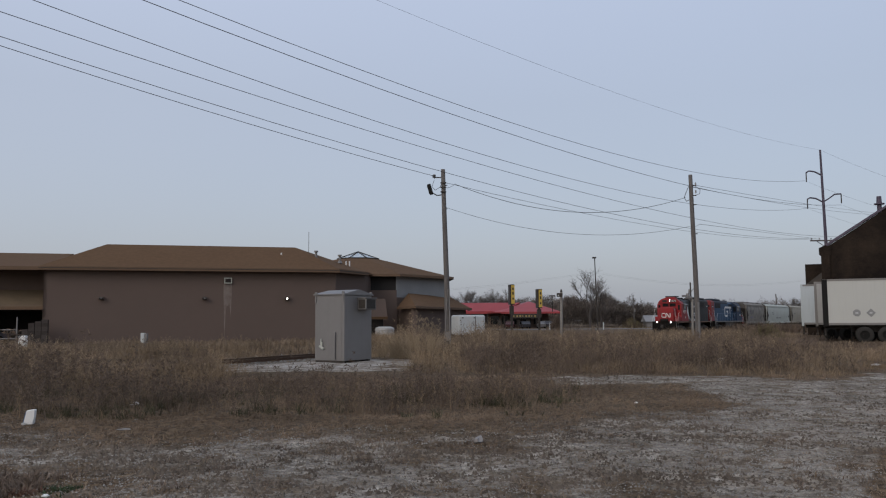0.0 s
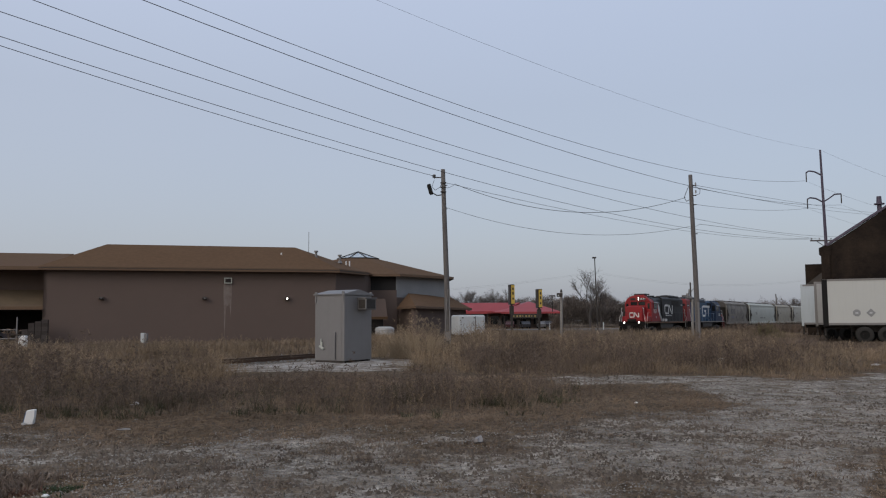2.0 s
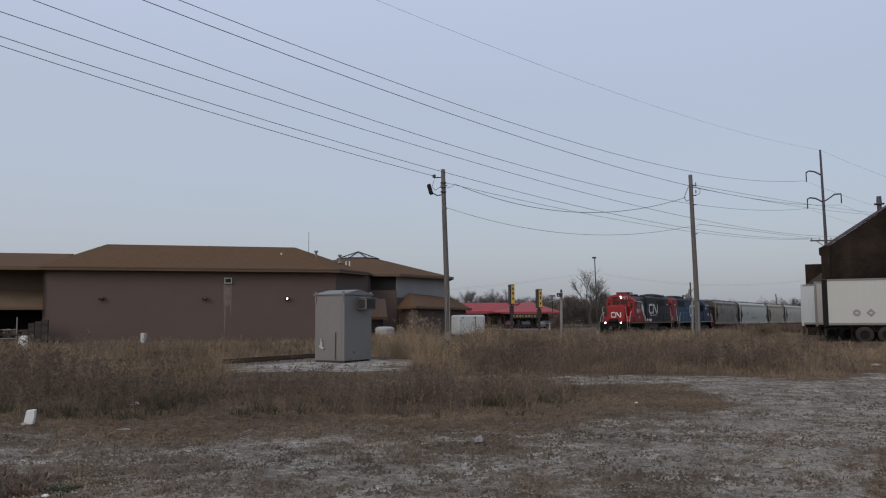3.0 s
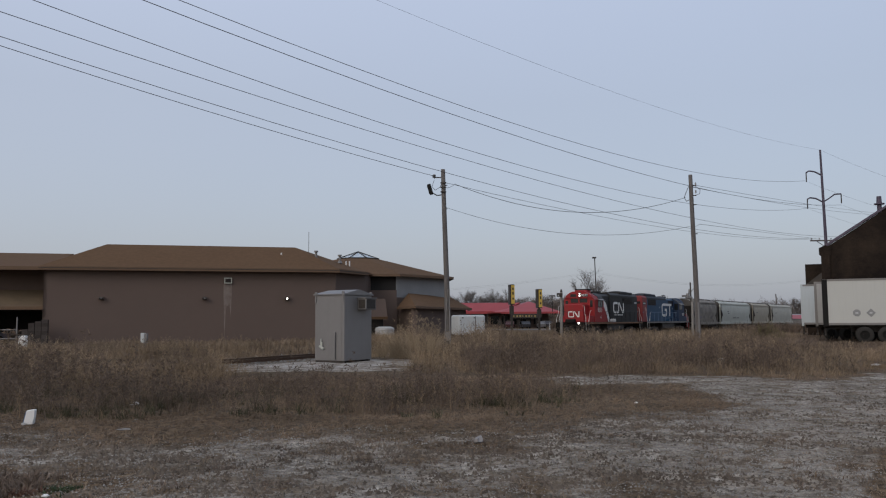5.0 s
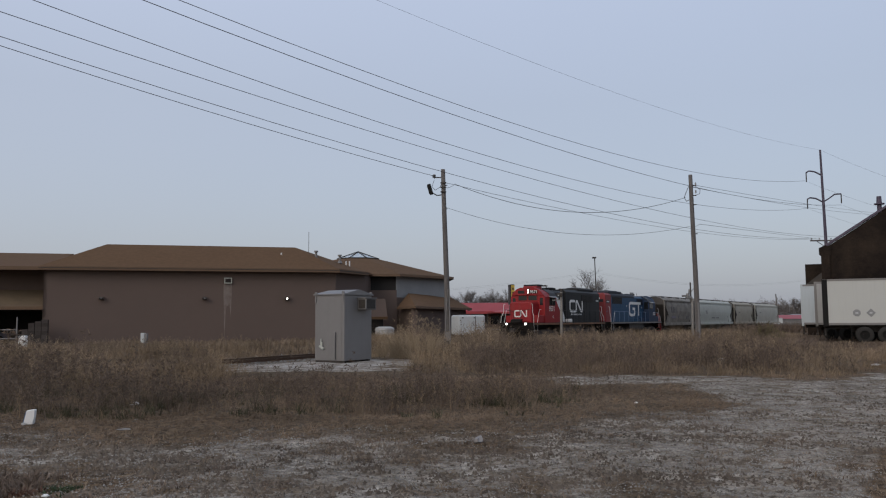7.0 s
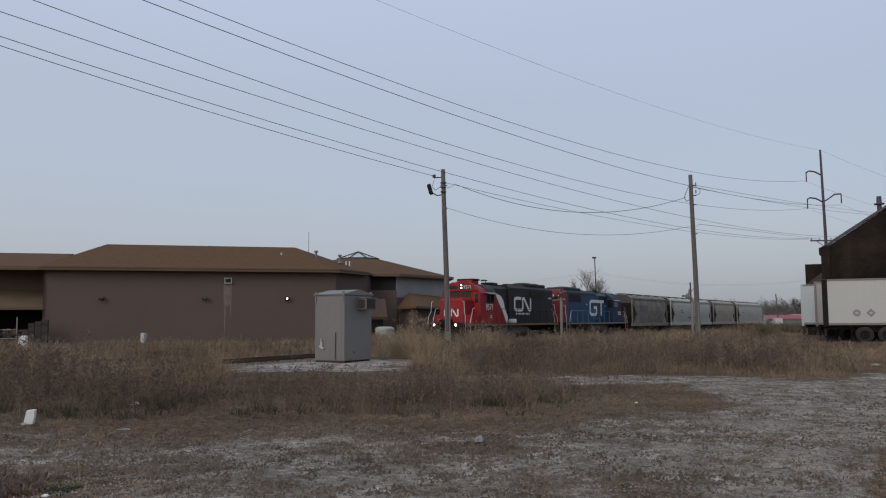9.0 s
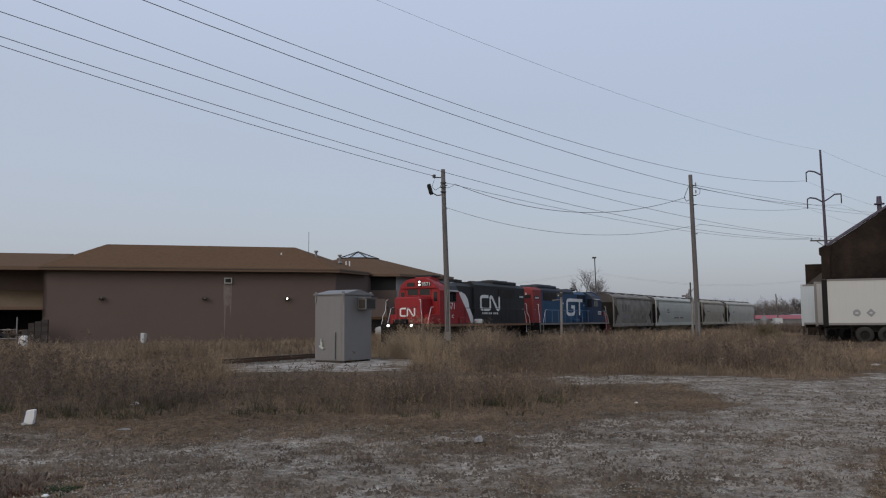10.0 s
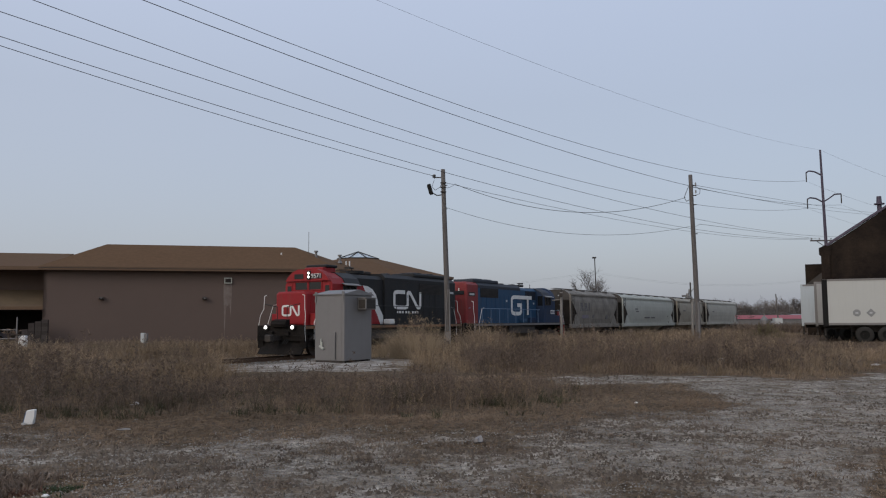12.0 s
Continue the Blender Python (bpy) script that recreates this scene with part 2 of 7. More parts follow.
def mesh_of(bm, name, mat, smooth=False):
    me = bpy.data.meshes.new(name)
    bmesh.ops.recalc_face_normals(bm, faces=bm.faces)
    bm.to_mesh(me)
    bm.free()
    if smooth:
        for p in me.polygons:
            p.use_smooth = True
    me.materials.append(mat)
    return me


def part(name, bm, mat, parent=None, label="", smooth=False):
    ob = new(name, mesh_of(bm, name, mat, smooth))
    if parent is not None:
        ob.parent = parent
    if label:
        tagged(ob, label)
    return ob


def thing(name, label, category, m=None, group="", kind=""):
    ob = new(name)
    ob.empty_display_size = 0.2
    if m is not None:
        ob.matrix_world = m
    return tagged(ob, label, category, group, kind)


def box(bm, x0, x1, y0, y1, z0, z1, bevel=0.0):
    vs = [bm.verts.new((x, y, z)) for z in (z0, z1) for x, y in ((x0, y0), (x1, y0), (x1, y1), (x0, y1))]
    fs = [bm.faces.new([vs[i] for i in q]) for q in ((3, 2, 1, 0), (4, 5, 6, 7), (0, 1, 5, 4), (1, 2, 6, 5), (2, 3, 7, 6), (3, 0, 4, 7))]
    if bevel:
        es = list({ed for f in fs for ed in f.edges})
        bmesh.ops.bevel(bm, geom=es, offset=bevel, segments=2, profile=0.5, affect="EDGES")
    return bm


def boxed(*a, **k):
    return box(bmesh.new(), *a, **k)


def rod(bm, p, q, r, r2=None, n=8, caps=True):
    """A round bar from p to q."""
    p, q = Vector(p), Vector(q)
    r2 = r if r2 is None else r2
    d = (q - p).normalized()
    a = d.orthogonal().normalized()
    b = d.cross(a)
    ring = lambda c, rr: [bm.verts.new(c + (a * math.cos(t) + b * math.sin(t)) * rr) for t in (2 * math.pi * i / n for i in range(n))]
    u, v = ring(p, r), ring(q, r2)
    for i in range(n):
        bm.faces.new((u[i], u[(i + 1) % n], v[(i + 1) % n], v[i]))
    if caps:
        bm.faces.new(u[::-1])
        bm.faces.new(v)
    return bm


def rods(points, r, n=6):
    bm = bmesh.new()
    for p, q in zip(points, points[1:]):
        rod(bm, p, q, r, n=n)
    return bm


def prism(bm, outline, fn, a, b):
    """An outline of 2D points drawn out from a to b; fn(u, v, w) gives the place."""
    lo = [bm.verts.new(fn(u, v, a)) for u, v in outline]
    hi = [bm.verts.new(fn(u, v, b)) for u, v in outline]
    k = len(outline)
    bm.faces.new(lo[::-1])
    bm.faces.new(hi)
    for i in range(k):
        bm.faces.new((lo[i], lo[(i + 1) % k], hi[(i + 1) % k], hi[i]))
    return bm


def xz(u, v, w):
    return (u, w, v)


def yz(u, v, w):
    return (w, u, v)


def xy(u, v, w):
    return (u, v, w)


def lettering(name, words, size, mat, parent, m, label=""):
    cu = bpy.data.curves.new(name, "FONT")
    cu.body, cu.size, cu.align_x, cu.align_y, cu.extrude = words, size, "CENTER", "CENTER", 0.006
    tmp = bpy.data.objects.new(name, cu)
    scene.collection.objects.link(tmp)
    me = bpy.data.meshes.new_from_object(tmp)
    bpy.data.objects.remove(tmp)
    me.materials.append(mat)
    ob = new(name, me)
    ob.parent = parent
    ob.matrix_local = m
    return tagged(ob, label) if label else ob


# ---- the track's line, and places along it ----
RAIL_Z = -0.0998
HEAD = radians(61.8887)
TX, TY = -8.3161, 38.7401


STEP = 0.25
AT = np.arange(-120, 420, STEP)
TURN = HEAD - 0.0012754 * AT + 3.02e-06 * np.clip(AT, -120, 205) ** 2
LINE_X = np.cumsum(np.cos(TURN)) * STEP
LINE_Y = np.cumsum(np.sin(TURN)) * STEP
LINE_X += TX - np.interp(0, AT, LINE_X)
LINE_Y += TY - np.interp(0, AT, LINE_Y)


def track(s):
    """Place and heading on the centre line, s metres back from where the train's nose stands at the end."""
    return float(np.interp(s, AT, LINE_X)), float(np.interp(s, AT, LINE_Y)), float(np.interp(s, AT, TURN))


def run(t):
    left = 12.0 - t
    return 5.545 * left + 0.02567 * left * left / 2


def off_track(x, y):
    """How far places lie from the track."""
    x, y = np.asarray(x, float).ravel(), np.asarray(y, float).ravel()
    lx, ly = LINE_X[::12], LINE_Y[::12]
    out = np.empty(len(x))
    for i in range(0, len(x), 4000):
        dx, dy = x[i:i + 4000, None] - lx, y[i:i + 4000, None] - ly
        k = np.argmin(dx * dx + dy * dy, axis=1)
        a = np.arange(len(k))
        h = TURN[::12][k]
        out[i:i + 4000] = np.where((k == 0) | (k == len(lx) - 1), np.hypot(dx[a, k], dy[a, k]), np.abs(dx[a, k] * np.sin(h) - dy[a, k] * np.cos(h)))
    return out


def waves(x, y, seed, size):
    """Smooth random swell between about -1 and 1."""
    g = np.random.RandomState(seed)
    v = np.zeros(len(x))
    for _ in range(7):
        a, ph, f = g.uniform(0, 6.283), g.uniform(0, 6.283), g.uniform(0.6, 1.7) * 6.283 / size
        v += np.sin((x * math.cos(a) + y * math.sin(a)) * f + ph)
    return v / 3.5


def ground_z(x, y):
    x, y = np.asarray(x, float).ravel(), np.asarray(y, float).ravel()
    k = np.clip(1 - np.maximum(0, off_track(x, y) - 1.6) / 4.5, 0, 1)
    near = np.clip((48 - np.hypot(x, y)) / 20, 0, 1)
    lumpy = np.clip((17 - y) / 5, 0, 1) * np.clip((y - 4) / 2, 0, 1) * np.clip((12 - np.abs(x)) / 3, 0, 1)
    rough = 0.011 * waves(x, y, 3, 0.42) + 0.008 * waves(x, y, 4, 0.26) + 0.006 * waves(x, y, 5, 0.19)
    return rough * lumpy - 0.27 * k * k * (3 - 2 * k) + (0.03 * waves(x, y, 1, 6.0) + 0.012 * waves(x, y, 2, 1.5)) * near * (1 - k)


# ---- ground ----


def field_front(x, y):
    """Where the tall field begins, east of the pad."""
    return 23.2 - 2.5 * np.exp(-((x - 9.4) / 1.7) ** 2) + 0.75 * np.clip(x - 11.5, 0, 20) + 0.45 * waves(x, y, 131, 1.7) + 0.3 * waves(x, y, 132, 0.6)


def gravel_share(x, y):
    """0 on grass, 1 on bare gravel."""
    w = 1.0 * waves(x, y, 11, 7.0) + 0.7 * waves(x, y, 12, 2.2)
    lot = np.clip((12.4 + np.clip(x, 0, 40) * 0.25 + np.clip(x - 1.8, 0, 40) * 0.75 + np.clip(x - 5.0, 0, 40) * 3.0 - y + w) / 2.0, 0, 1)
    before = np.clip((field_front(x, y) - y) / 0.9 + 0.5, 0, 1)
    lot = lot * np.where(x > 1.5, before, 1.0)
    lane_y = 21.3 + 0.03 * x
    lane = np.clip((2.1 - np.abs(y - lane_y) + 0.3 * w) / 1.0, 0, 1) * np.clip((x - 1.5) / 2, 0, 1) * before
    pad = np.clip(1.6 - np.hypot((x + 4.4) / 4.6, (y - 30.6) / 4.6) + 0.12 * w, 0, 1)
    strip = np.clip((1.4 - np.abs(y - 26.3) + 0.3 * w) / 0.8, 0, 1) * np.clip((0.2 - x) / 1.0, 0, 1) * np.clip((x + 8) / 1.0, 0, 1)
    edge = np.clip((x - 3.55 - 0.62 * (y - 7.2)) / 0.25, 0, 1) * np.clip(1 - (x - 4.15 - 0.62 * (y - 7.2)) / 0.25, 0, 1) * np.clip((11.0 - y) / 0.6, 0, 1)
    soil = 0.6 * np.clip((-2.4 - x) / 1.2, 0, 1) * np.clip((9.6 - y) / 1.5, 0, 1) + 0.25 * np.clip((8.8 - y) / 1.2, 0, 1) * np.clip((3.2 - x) / 1.0, 0, 1) * np.clip((x + 0.5) / 0.8, 0, 1) + 0.7 * np.exp(-((x - 0.4) / 0.7) ** 2 - ((y - 10.2) / 0.4) ** 2)
    return np.clip(np.maximum.reduce([lot, lane, pad, strip]) - (edge + soil) * np.clip((y - 6.0) / 0.8, 0, 1), 0, 1)


def fresh_share(x, y):
    """Where clean crushed limestone lies: round the cabinet and on a stretch of the lane."""
    w = waves(x, y, 13, 1.4)
    pad = np.clip(1.5 - np.hypot((x + 4.2) / 3.6, (y - 29.8) / 3.4) + 0.2 * w, 0, 1)
    lane = np.clip((0.9 - np.abs(y - 22.9) + 0.3 * w) / 0.5, 0, 1) * np.clip((x - 2.2) / 0.6, 0, 1) * np.clip((6.0 - x) / 2.5, 0, 1)
    return np.clip(np.maximum(pad, lane), 0, 1)


def ground_material():
    m = bpy.data.materials.new("gravel_and_thatch")
    m.use_nodes = True
    n, l = m.node_tree.nodes, m.node_tree.links
    b = n["Principled BSDF"]
    b.inputs["Roughness"].default_value = 0.95
    b.inputs["Specular IOR Level"].default_value = 0.15
    tc = n.new("ShaderNodeTexCoord")

    def noise_tex(scale, detail=6.0, rough=0.55):
        t = n.new("ShaderNodeTexNoise")
        t.inputs["Scale"].default_value, t.inputs["Detail"].default_value, t.inputs["Roughness"].default_value = scale, detail, rough
        l.new(tc.outputs["Object"], t.inputs["Vector"])
        return t.outputs["Fac"]

    def ramped(fac, stops):
        r = n.new("ShaderNodeValToRGB")
        r.color_ramp.elements[0].position, r.color_ramp.elements[0].color = stops[0][0], (*stops[0][1], 1)
        r.color_ramp.elements[1].position, r.color_ramp.elements[1].color = stops[-1][0], (*stops[-1][1], 1)
        for p, c in stops[1:-1]:
            r.color_ramp.elements.new(p).color = (*c, 1)
        l.new(fac, r.inputs[0])
        return r.outputs[0]

    def mixed(fac, a, b2, blend="MIX"):
        x = n.new("ShaderNodeMix")
        x.data_type, x.blend_type = "RGBA", blend
        if isinstance(fac, float):
            x.inputs["Factor"].default_value = fac
        else:
            l.new(fac, x.inputs["Factor"])
        l.new(a, x.inputs["A"])
        l.new(b2, x.inputs["B"])
        return x.outputs["Result"]

    vor = n.new("ShaderNodeTexVoronoi")
    vor.inputs["Scale"].default_value = 38.0
    l.new(tc.outputs["Object"], vor.inputs["Vector"])
    stones = ramped(vor.outputs["Color"], [(0.0, (0.6, 0.58, 0.56)), (0.5, (0.97, 0.95, 0.93)), (1.0, (1.4, 1.38, 1.36))])
    dirt = ramped(noise_tex(3.2, 8.0, 0.65), [(0.36, (0.215, 0.186, 0.155)), (0.48, (0.335, 0.308, 0.273)), (0.64, (0.43, 0.407, 0.372))])
    flecks = ramped(noise_tex(11.0, 5.0, 0.62), [(0.36, (0.30, 0.27, 0.24)), (0.46, (0.85, 0.84, 0.82)), (0.56, (1.05, 1.05, 1.04)), (0.7, (1.2, 1.2, 1.19))])
    dirt = mixed(1.0, dirt, flecks, "MULTIPLY")
    fresh = n.new("ShaderNodeAttribute")
    fresh.attribute_name = "fresh"
    half = n.new("ShaderNodeMath")
    half.operation = "MULTIPLY"
    half.inputs[1].default_value = 0.8
    l.new(fresh.outputs["Fac"], half.inputs[0])
    dirt = mixed(half.outputs[0], dirt, ramped(noise_tex(6.0, 8.0, 0.65), [(0.36, (0.33, 0.32, 0.305)), (0.6, (0.61, 0.597, 0.572))]))
    gravel = mixed(0.8, dirt, stones, "MULTIPLY")
    gravel = mixed(1.0, gravel, ramped(noise_tex(0.9, 8.0, 0.6), [(0.36, (0.68, 0.64, 0.595)), (0.62, (1.13, 1.12, 1.1))]), "MULTIPLY")
    thatch = ramped(noise_tex(9.0, 10.0), [(0.32, (0.05, 0.037, 0.027)), (0.5, (0.125, 0.09, 0.06)), (0.68, (0.21, 0.15, 0.098))])
    thatch = mixed(1.0, thatch, ramped(noise_tex(0.5, 5.0), [(0.3, (0.75, 0.78, 0.75)), (0.7, (1.2, 1.15, 1.1))]), "MULTIPLY")
    at = n.new("ShaderNodeAttribute")
    at.attribute_name = "gravel"
    add = n.new("ShaderNodeMath")
    add.operation = "ADD"
    l.new(at.outputs["Fac"], add.inputs[0])
    sub = n.new("ShaderNodeMapRange")
    sub.inputs["To Min"].default_value, sub.inputs["To Max"].default_value = -1.35, 0.55
    l.new(noise_tex(1.9, 12.0), sub.inputs["Value"])
    l.new(sub.outputs[0], add.inputs[1])
    sharp = n.new("ShaderNodeMapRange")
    sharp.inputs["From Min"].default_value, sharp.inputs["From Max"].default_value = 0.25, 0.65
    l.new(add.outputs[0], sharp.inputs["Value"])
    l.new(mixed(sharp.outputs[0], thatch, gravel), b.inputs["Base Color"])
    bump = n.new("ShaderNodeBump")
    bump.inputs["Strength"].default_value, bump.inputs["Distance"].default_value = 1.0, 0.05
    l.new(mixed(0.5, vor.outputs["Distance"], noise_tex(14.0, 10.0)), bump.inputs["Height"])
    l.new(bump.outputs[0], b.inputs["Normal"])
    return m


def sheet(name, xs, ys, mat):
    gx, gy = np.meshgrid(xs, ys)
    px, py = gx.ravel(), gy.ravel()
    pz = ground_z(px, py)
    w = len(xs)
    idx = np.arange(len(px)).reshape(len(ys), w)
    quads = np.stack([idx[:-1, :-1], idx[:-1, 1:], idx[1:, 1:], idx[1:, :-1]], -1).reshape(-1, 4)
    me = bpy.data.meshes.new(name)
    me.from_pydata(np.stack([px, py, pz], 1).tolist(), [], quads.tolist())
    a = me.attributes.new("gravel", "FLOAT", "POINT")
    a.data.foreach_set("value", gravel_share(px, py).astype(np.float32))
    a = me.attributes.new("fresh", "FLOAT", "POINT")
    a.data.foreach_set("value", fresh_share(px, py).astype(np.float32))
    for p in me.polygons:
        p.use_smooth = True
    me.materials.append(mat)
    return new(name, me)


def spread(core0, core1, step, far0, far1):
    lo = [core0 - 3 * 1.35 ** i for i in range(40) if core0 - 3 * 1.35 ** i > far0]
    hi = [core1 + 3 * 1.35 ** i for i in range(40) if core1 + 3 * 1.35 ** i < far1]
    return np.array([far0] + lo[::-1] + list(np.arange(core0, core1 + step / 2, step)) + hi + [far1])


ys = np.concatenate([spread(-8, 4, 2, -2500, 4.5)[:-1], np.arange(4.6, 6.6, 0.25), np.arange(6.6, 13.4, 0.055), np.arange(13.5, 36, 0.25), spread(36, 110, 0.9, 35.9, 4000)[1:]])
xs = np.concatenate([spread(-34, -9.2, 0.3, -3000, -9.1)[:-1], np.arange(-9.1, 9.6, 0.075), spread(9.8, 30, 0.3, 9.65, 3000)[1:]])
ground = sheet("ground", xs, ys, ground_material())
tagged(ground, "flat ground of pale gravel and brown dead grass", "ground", kind="structure")


# ---- dry grass, weeds, stones ----


def raw(name, v, f3, mat, label="", category=""):
    me = bpy.data.meshes.new(name)
    me.vertices.add(len(v))
    me.vertices.foreach_set("co", np.asarray(v, np.float32).ravel())
    me.loops.add(len(f3) * 3)
    me.loops.foreach_set("vertex_index", np.asarray(f3, np.int32).ravel())
    me.polygons.add(len(f3))
    me.polygons.foreach_set("loop_start", np.arange(0, len(f3) * 3, 3, dtype=np.int32))
    me.update(calc_edges=True)
    me.materials.append(mat)
    ob = new(name, me)
    return tagged(ob, label, category, kind="stuff") if label else ob


def scatter(seed, n, x0, x1, y0, y1, keep):
    """Random places in a stretch of ground, thinned by keep(x, y), a share between 0 and 1."""
    g = np.random.RandomState(seed)
    x, y = g.uniform(x0, x1, n), g.uniform(y0, y1, n)
    ok = g.uniform(0, 1, n) < keep(x, y)
    x, y = x[ok], y[ok]
    return np.stack([x, y, ground_z(x, y) - 0.02], 1)


def in_view(x, y):
    return np.abs(x) < 0.57 * y + 1.5


def tufts(name, centres, per, height, reach, width, mat, seed, label, category="grass", spray=1.0):
    """Clumps of bent blades: per of them round each centre, leaning outwards."""
    g = np.random.RandomState(seed)
    n = len(centres) * per
    a = g.uniform(0, 2 * np.pi, n)
    c = np.repeat(centres, per, 0)
    h = np.repeat(height, per) * g.uniform(0.35, 1.1, n)
    r = np.abs(g.normal(0, 1, n)) * np.repeat(reach, per)
    root = c + np.stack([np.cos(a) * r, np.sin(a) * r, np.zeros(n)], 1)
    lean = spray * g.uniform(0.1, 1.0, n) ** 1.5 * h
    a += g.normal(0, 0.7, n)
    out = np.stack([np.cos(a) * lean, np.sin(a) * lean, np.zeros(n)], 1)
    face = g.uniform(0, 2 * np.pi, n)
    side = np.stack([np.cos(face), np.sin(face), np.zeros(n)], 1) * (width * g.uniform(0.6, 1.4, n) / 2)[:, None]
    up = np.zeros((n, 3))
    up[:, 2] = h
    mid = root + up * 0.6 + out * 0.3
    tip = root + up * (1 - 0.35 * g.uniform(0, 1, n) ** 2)[:, None] + out
    v = np.stack([root - side, root + side, mid - side * 0.8, mid + side * 0.8, tip], 1).reshape(-1, 3)
    i = np.arange(n)[:, None] * 5
    f3 = np.concatenate([i + [0, 1, 3], i + [0, 3, 2], i + [2, 3, 4]], 1).reshape(-1, 3)
    return raw(name, v, f3, mat, label, category)


def stalks(name, c, height, mat, seed, label, branches=9, seeds=3, thick=0.009, category="weeds", leaf=1.0):
    """Dead weeds: an upright stem, side branches, small dry leaves and seed heads."""
    g = np.random.RandomState(seed)
    n = len(c)
    lean = g.normal(0, 0.14, (n, 2)) * height[:, None]
    top = c + np.concatenate([lean, height[:, None]], 1)
    tri = []

    def shard(p, q, w):
        d = q - p
        s = np.cross(d, g.normal(0, 1, d.shape))
        s *= (w / np.maximum(1e-6, np.linalg.norm(s, axis=1)))[:, None]
        tri.append(np.stack([p - s, p + s, q], 1))

    shard(c, top, np.full(n, thick))
    b = np.repeat(np.arange(n), branches)
    u = g.uniform(0.25, 0.98, len(b))[:, None]
    p = c[b] * (1 - u) + top[b] * u
    a = g.uniform(0, 2 * np.pi, len(b))
    L = (height[b] * g.uniform(0.12, 0.34, len(b)) * (1.25 - u[:, 0]))
    q = p + np.stack([np.cos(a) * L * 0.75, np.sin(a) * L * 0.75, L * g.uniform(0.3, 1.1, len(b))], 1)
    shard(p, q, np.full(len(b), thick * 0.55))
    k = np.repeat(np.arange(len(b)), seeds)
    w = g.uniform(0.4, 1.05, len(k))[:, None]
    m = p[k] * (1 - w) + q[k] * w
    d = g.normal(0, 1, (len(k), 3)) * (height[b][k] * 0.035 * leaf)[:, None]
    shard(m, m + d, g.uniform(0.003, 0.008, len(k)) * (0.6 + height[b][k]) * leaf)
    v = np.concatenate(tri)
    return raw(name, v.reshape(-1, 3), np.arange(len(v) * 3).reshape(-1, 3), mat, label, category)


def weed_share(x, y):
    """The belt of dead weeds between the lot and the pad."""
    front = 13.5 + 0.5 * waves(x, y, 51, 3.0) + np.clip(x - 0.2, 0, 9) * 0.7
    back = 22.8 + 0.8 * waves(x, y, 57, 4.0) + - 0.12 * np.clip(-4 - x, 0, 8) - 3.3 * np.clip((x + 0.2) / 1.2, 0, 1)
    return np.clip((y - front) / 0.7, 0, 1) * np.clip((back - y) / 1.2, 0, 1) * np.clip((4.0 - x) / 2.0, 0, 1) * np.clip(0.7 + 0.55 * waves(x, y, 52, 2.0), 0.1, 1)


def field_share(x, y):
    """Tall dry grass behind the lane and round the track."""
    d = off_track(x, y)
    rag = 0.75 + 0.5 * waves(x, y, 21, 5.0) + 0.3 * waves(x, y, 22, 1.6)
    before = ((x - TX) * math.sin(HEAD) - (y - TY) * math.cos(HEAD) > 0) & (x > -0.275 * y) & (x < -0.055 * y)
    near = np.where(x > -1.1, np.clip((y - field_front(x, y)) / 1.0, 0, 1), np.clip((y - np.where(x < -0.27 * y, 20.0, 33.6)) / 0.8, 0, 1))
    return np.clip(rag, 0.08, 1) * np.clip((d - 1.9) / 0.5, 0, 1) * near * np.where(before | ((x > 0.44 * y) & (y > 52.5)), 0.0, 1.0)


def field_height(x, y):
    h = 0.62 + 0.2 * waves(x, y, 33, 7.0) + 0.12 * waves(x, y, 34, 2.3)
    h += 1.0 * np.exp(-((x + 1.15) / 1.5) ** 4 - ((y - 37) / 5.0) ** 2)
    h += 0.22 * np.clip((x - 3) / 5, 0, 1) * np.clip((y - 27) / 6, 0, 1)
    h += 0.45 * np.exp(-((x - 2.8) / 2.8) ** 2) * np.clip((y - 36) / 6, 0, 1)
    h += 0.55 * np.exp(-((x - 1.6) / 1.4) ** 2) * np.clip((y - 36) / 5, 0, 1)
    h -= 0.25 * np.clip((y - 48) / 8, 0, 1) * (x < 2)
    h *= 1 - (0.56 + 0.14 * np.clip((y - 38) / 5, 0, 1)) * np.clip((x - 0.40 * y) / 2.0, 0, 1) * (y > 26)
    h *= 1 - 0.5 * np.exp(-((x - 0.006 * y) / 0.7) ** 2) * np.clip((y - 27) / 4, 0, 1)
    h *= np.where(x > -1.1, 0.22 + 0.78 * np.clip((y - field_front(x, y)) / 3.2, 0, 1), 1.0)
    return np.clip(h, 0.1, 1.55)


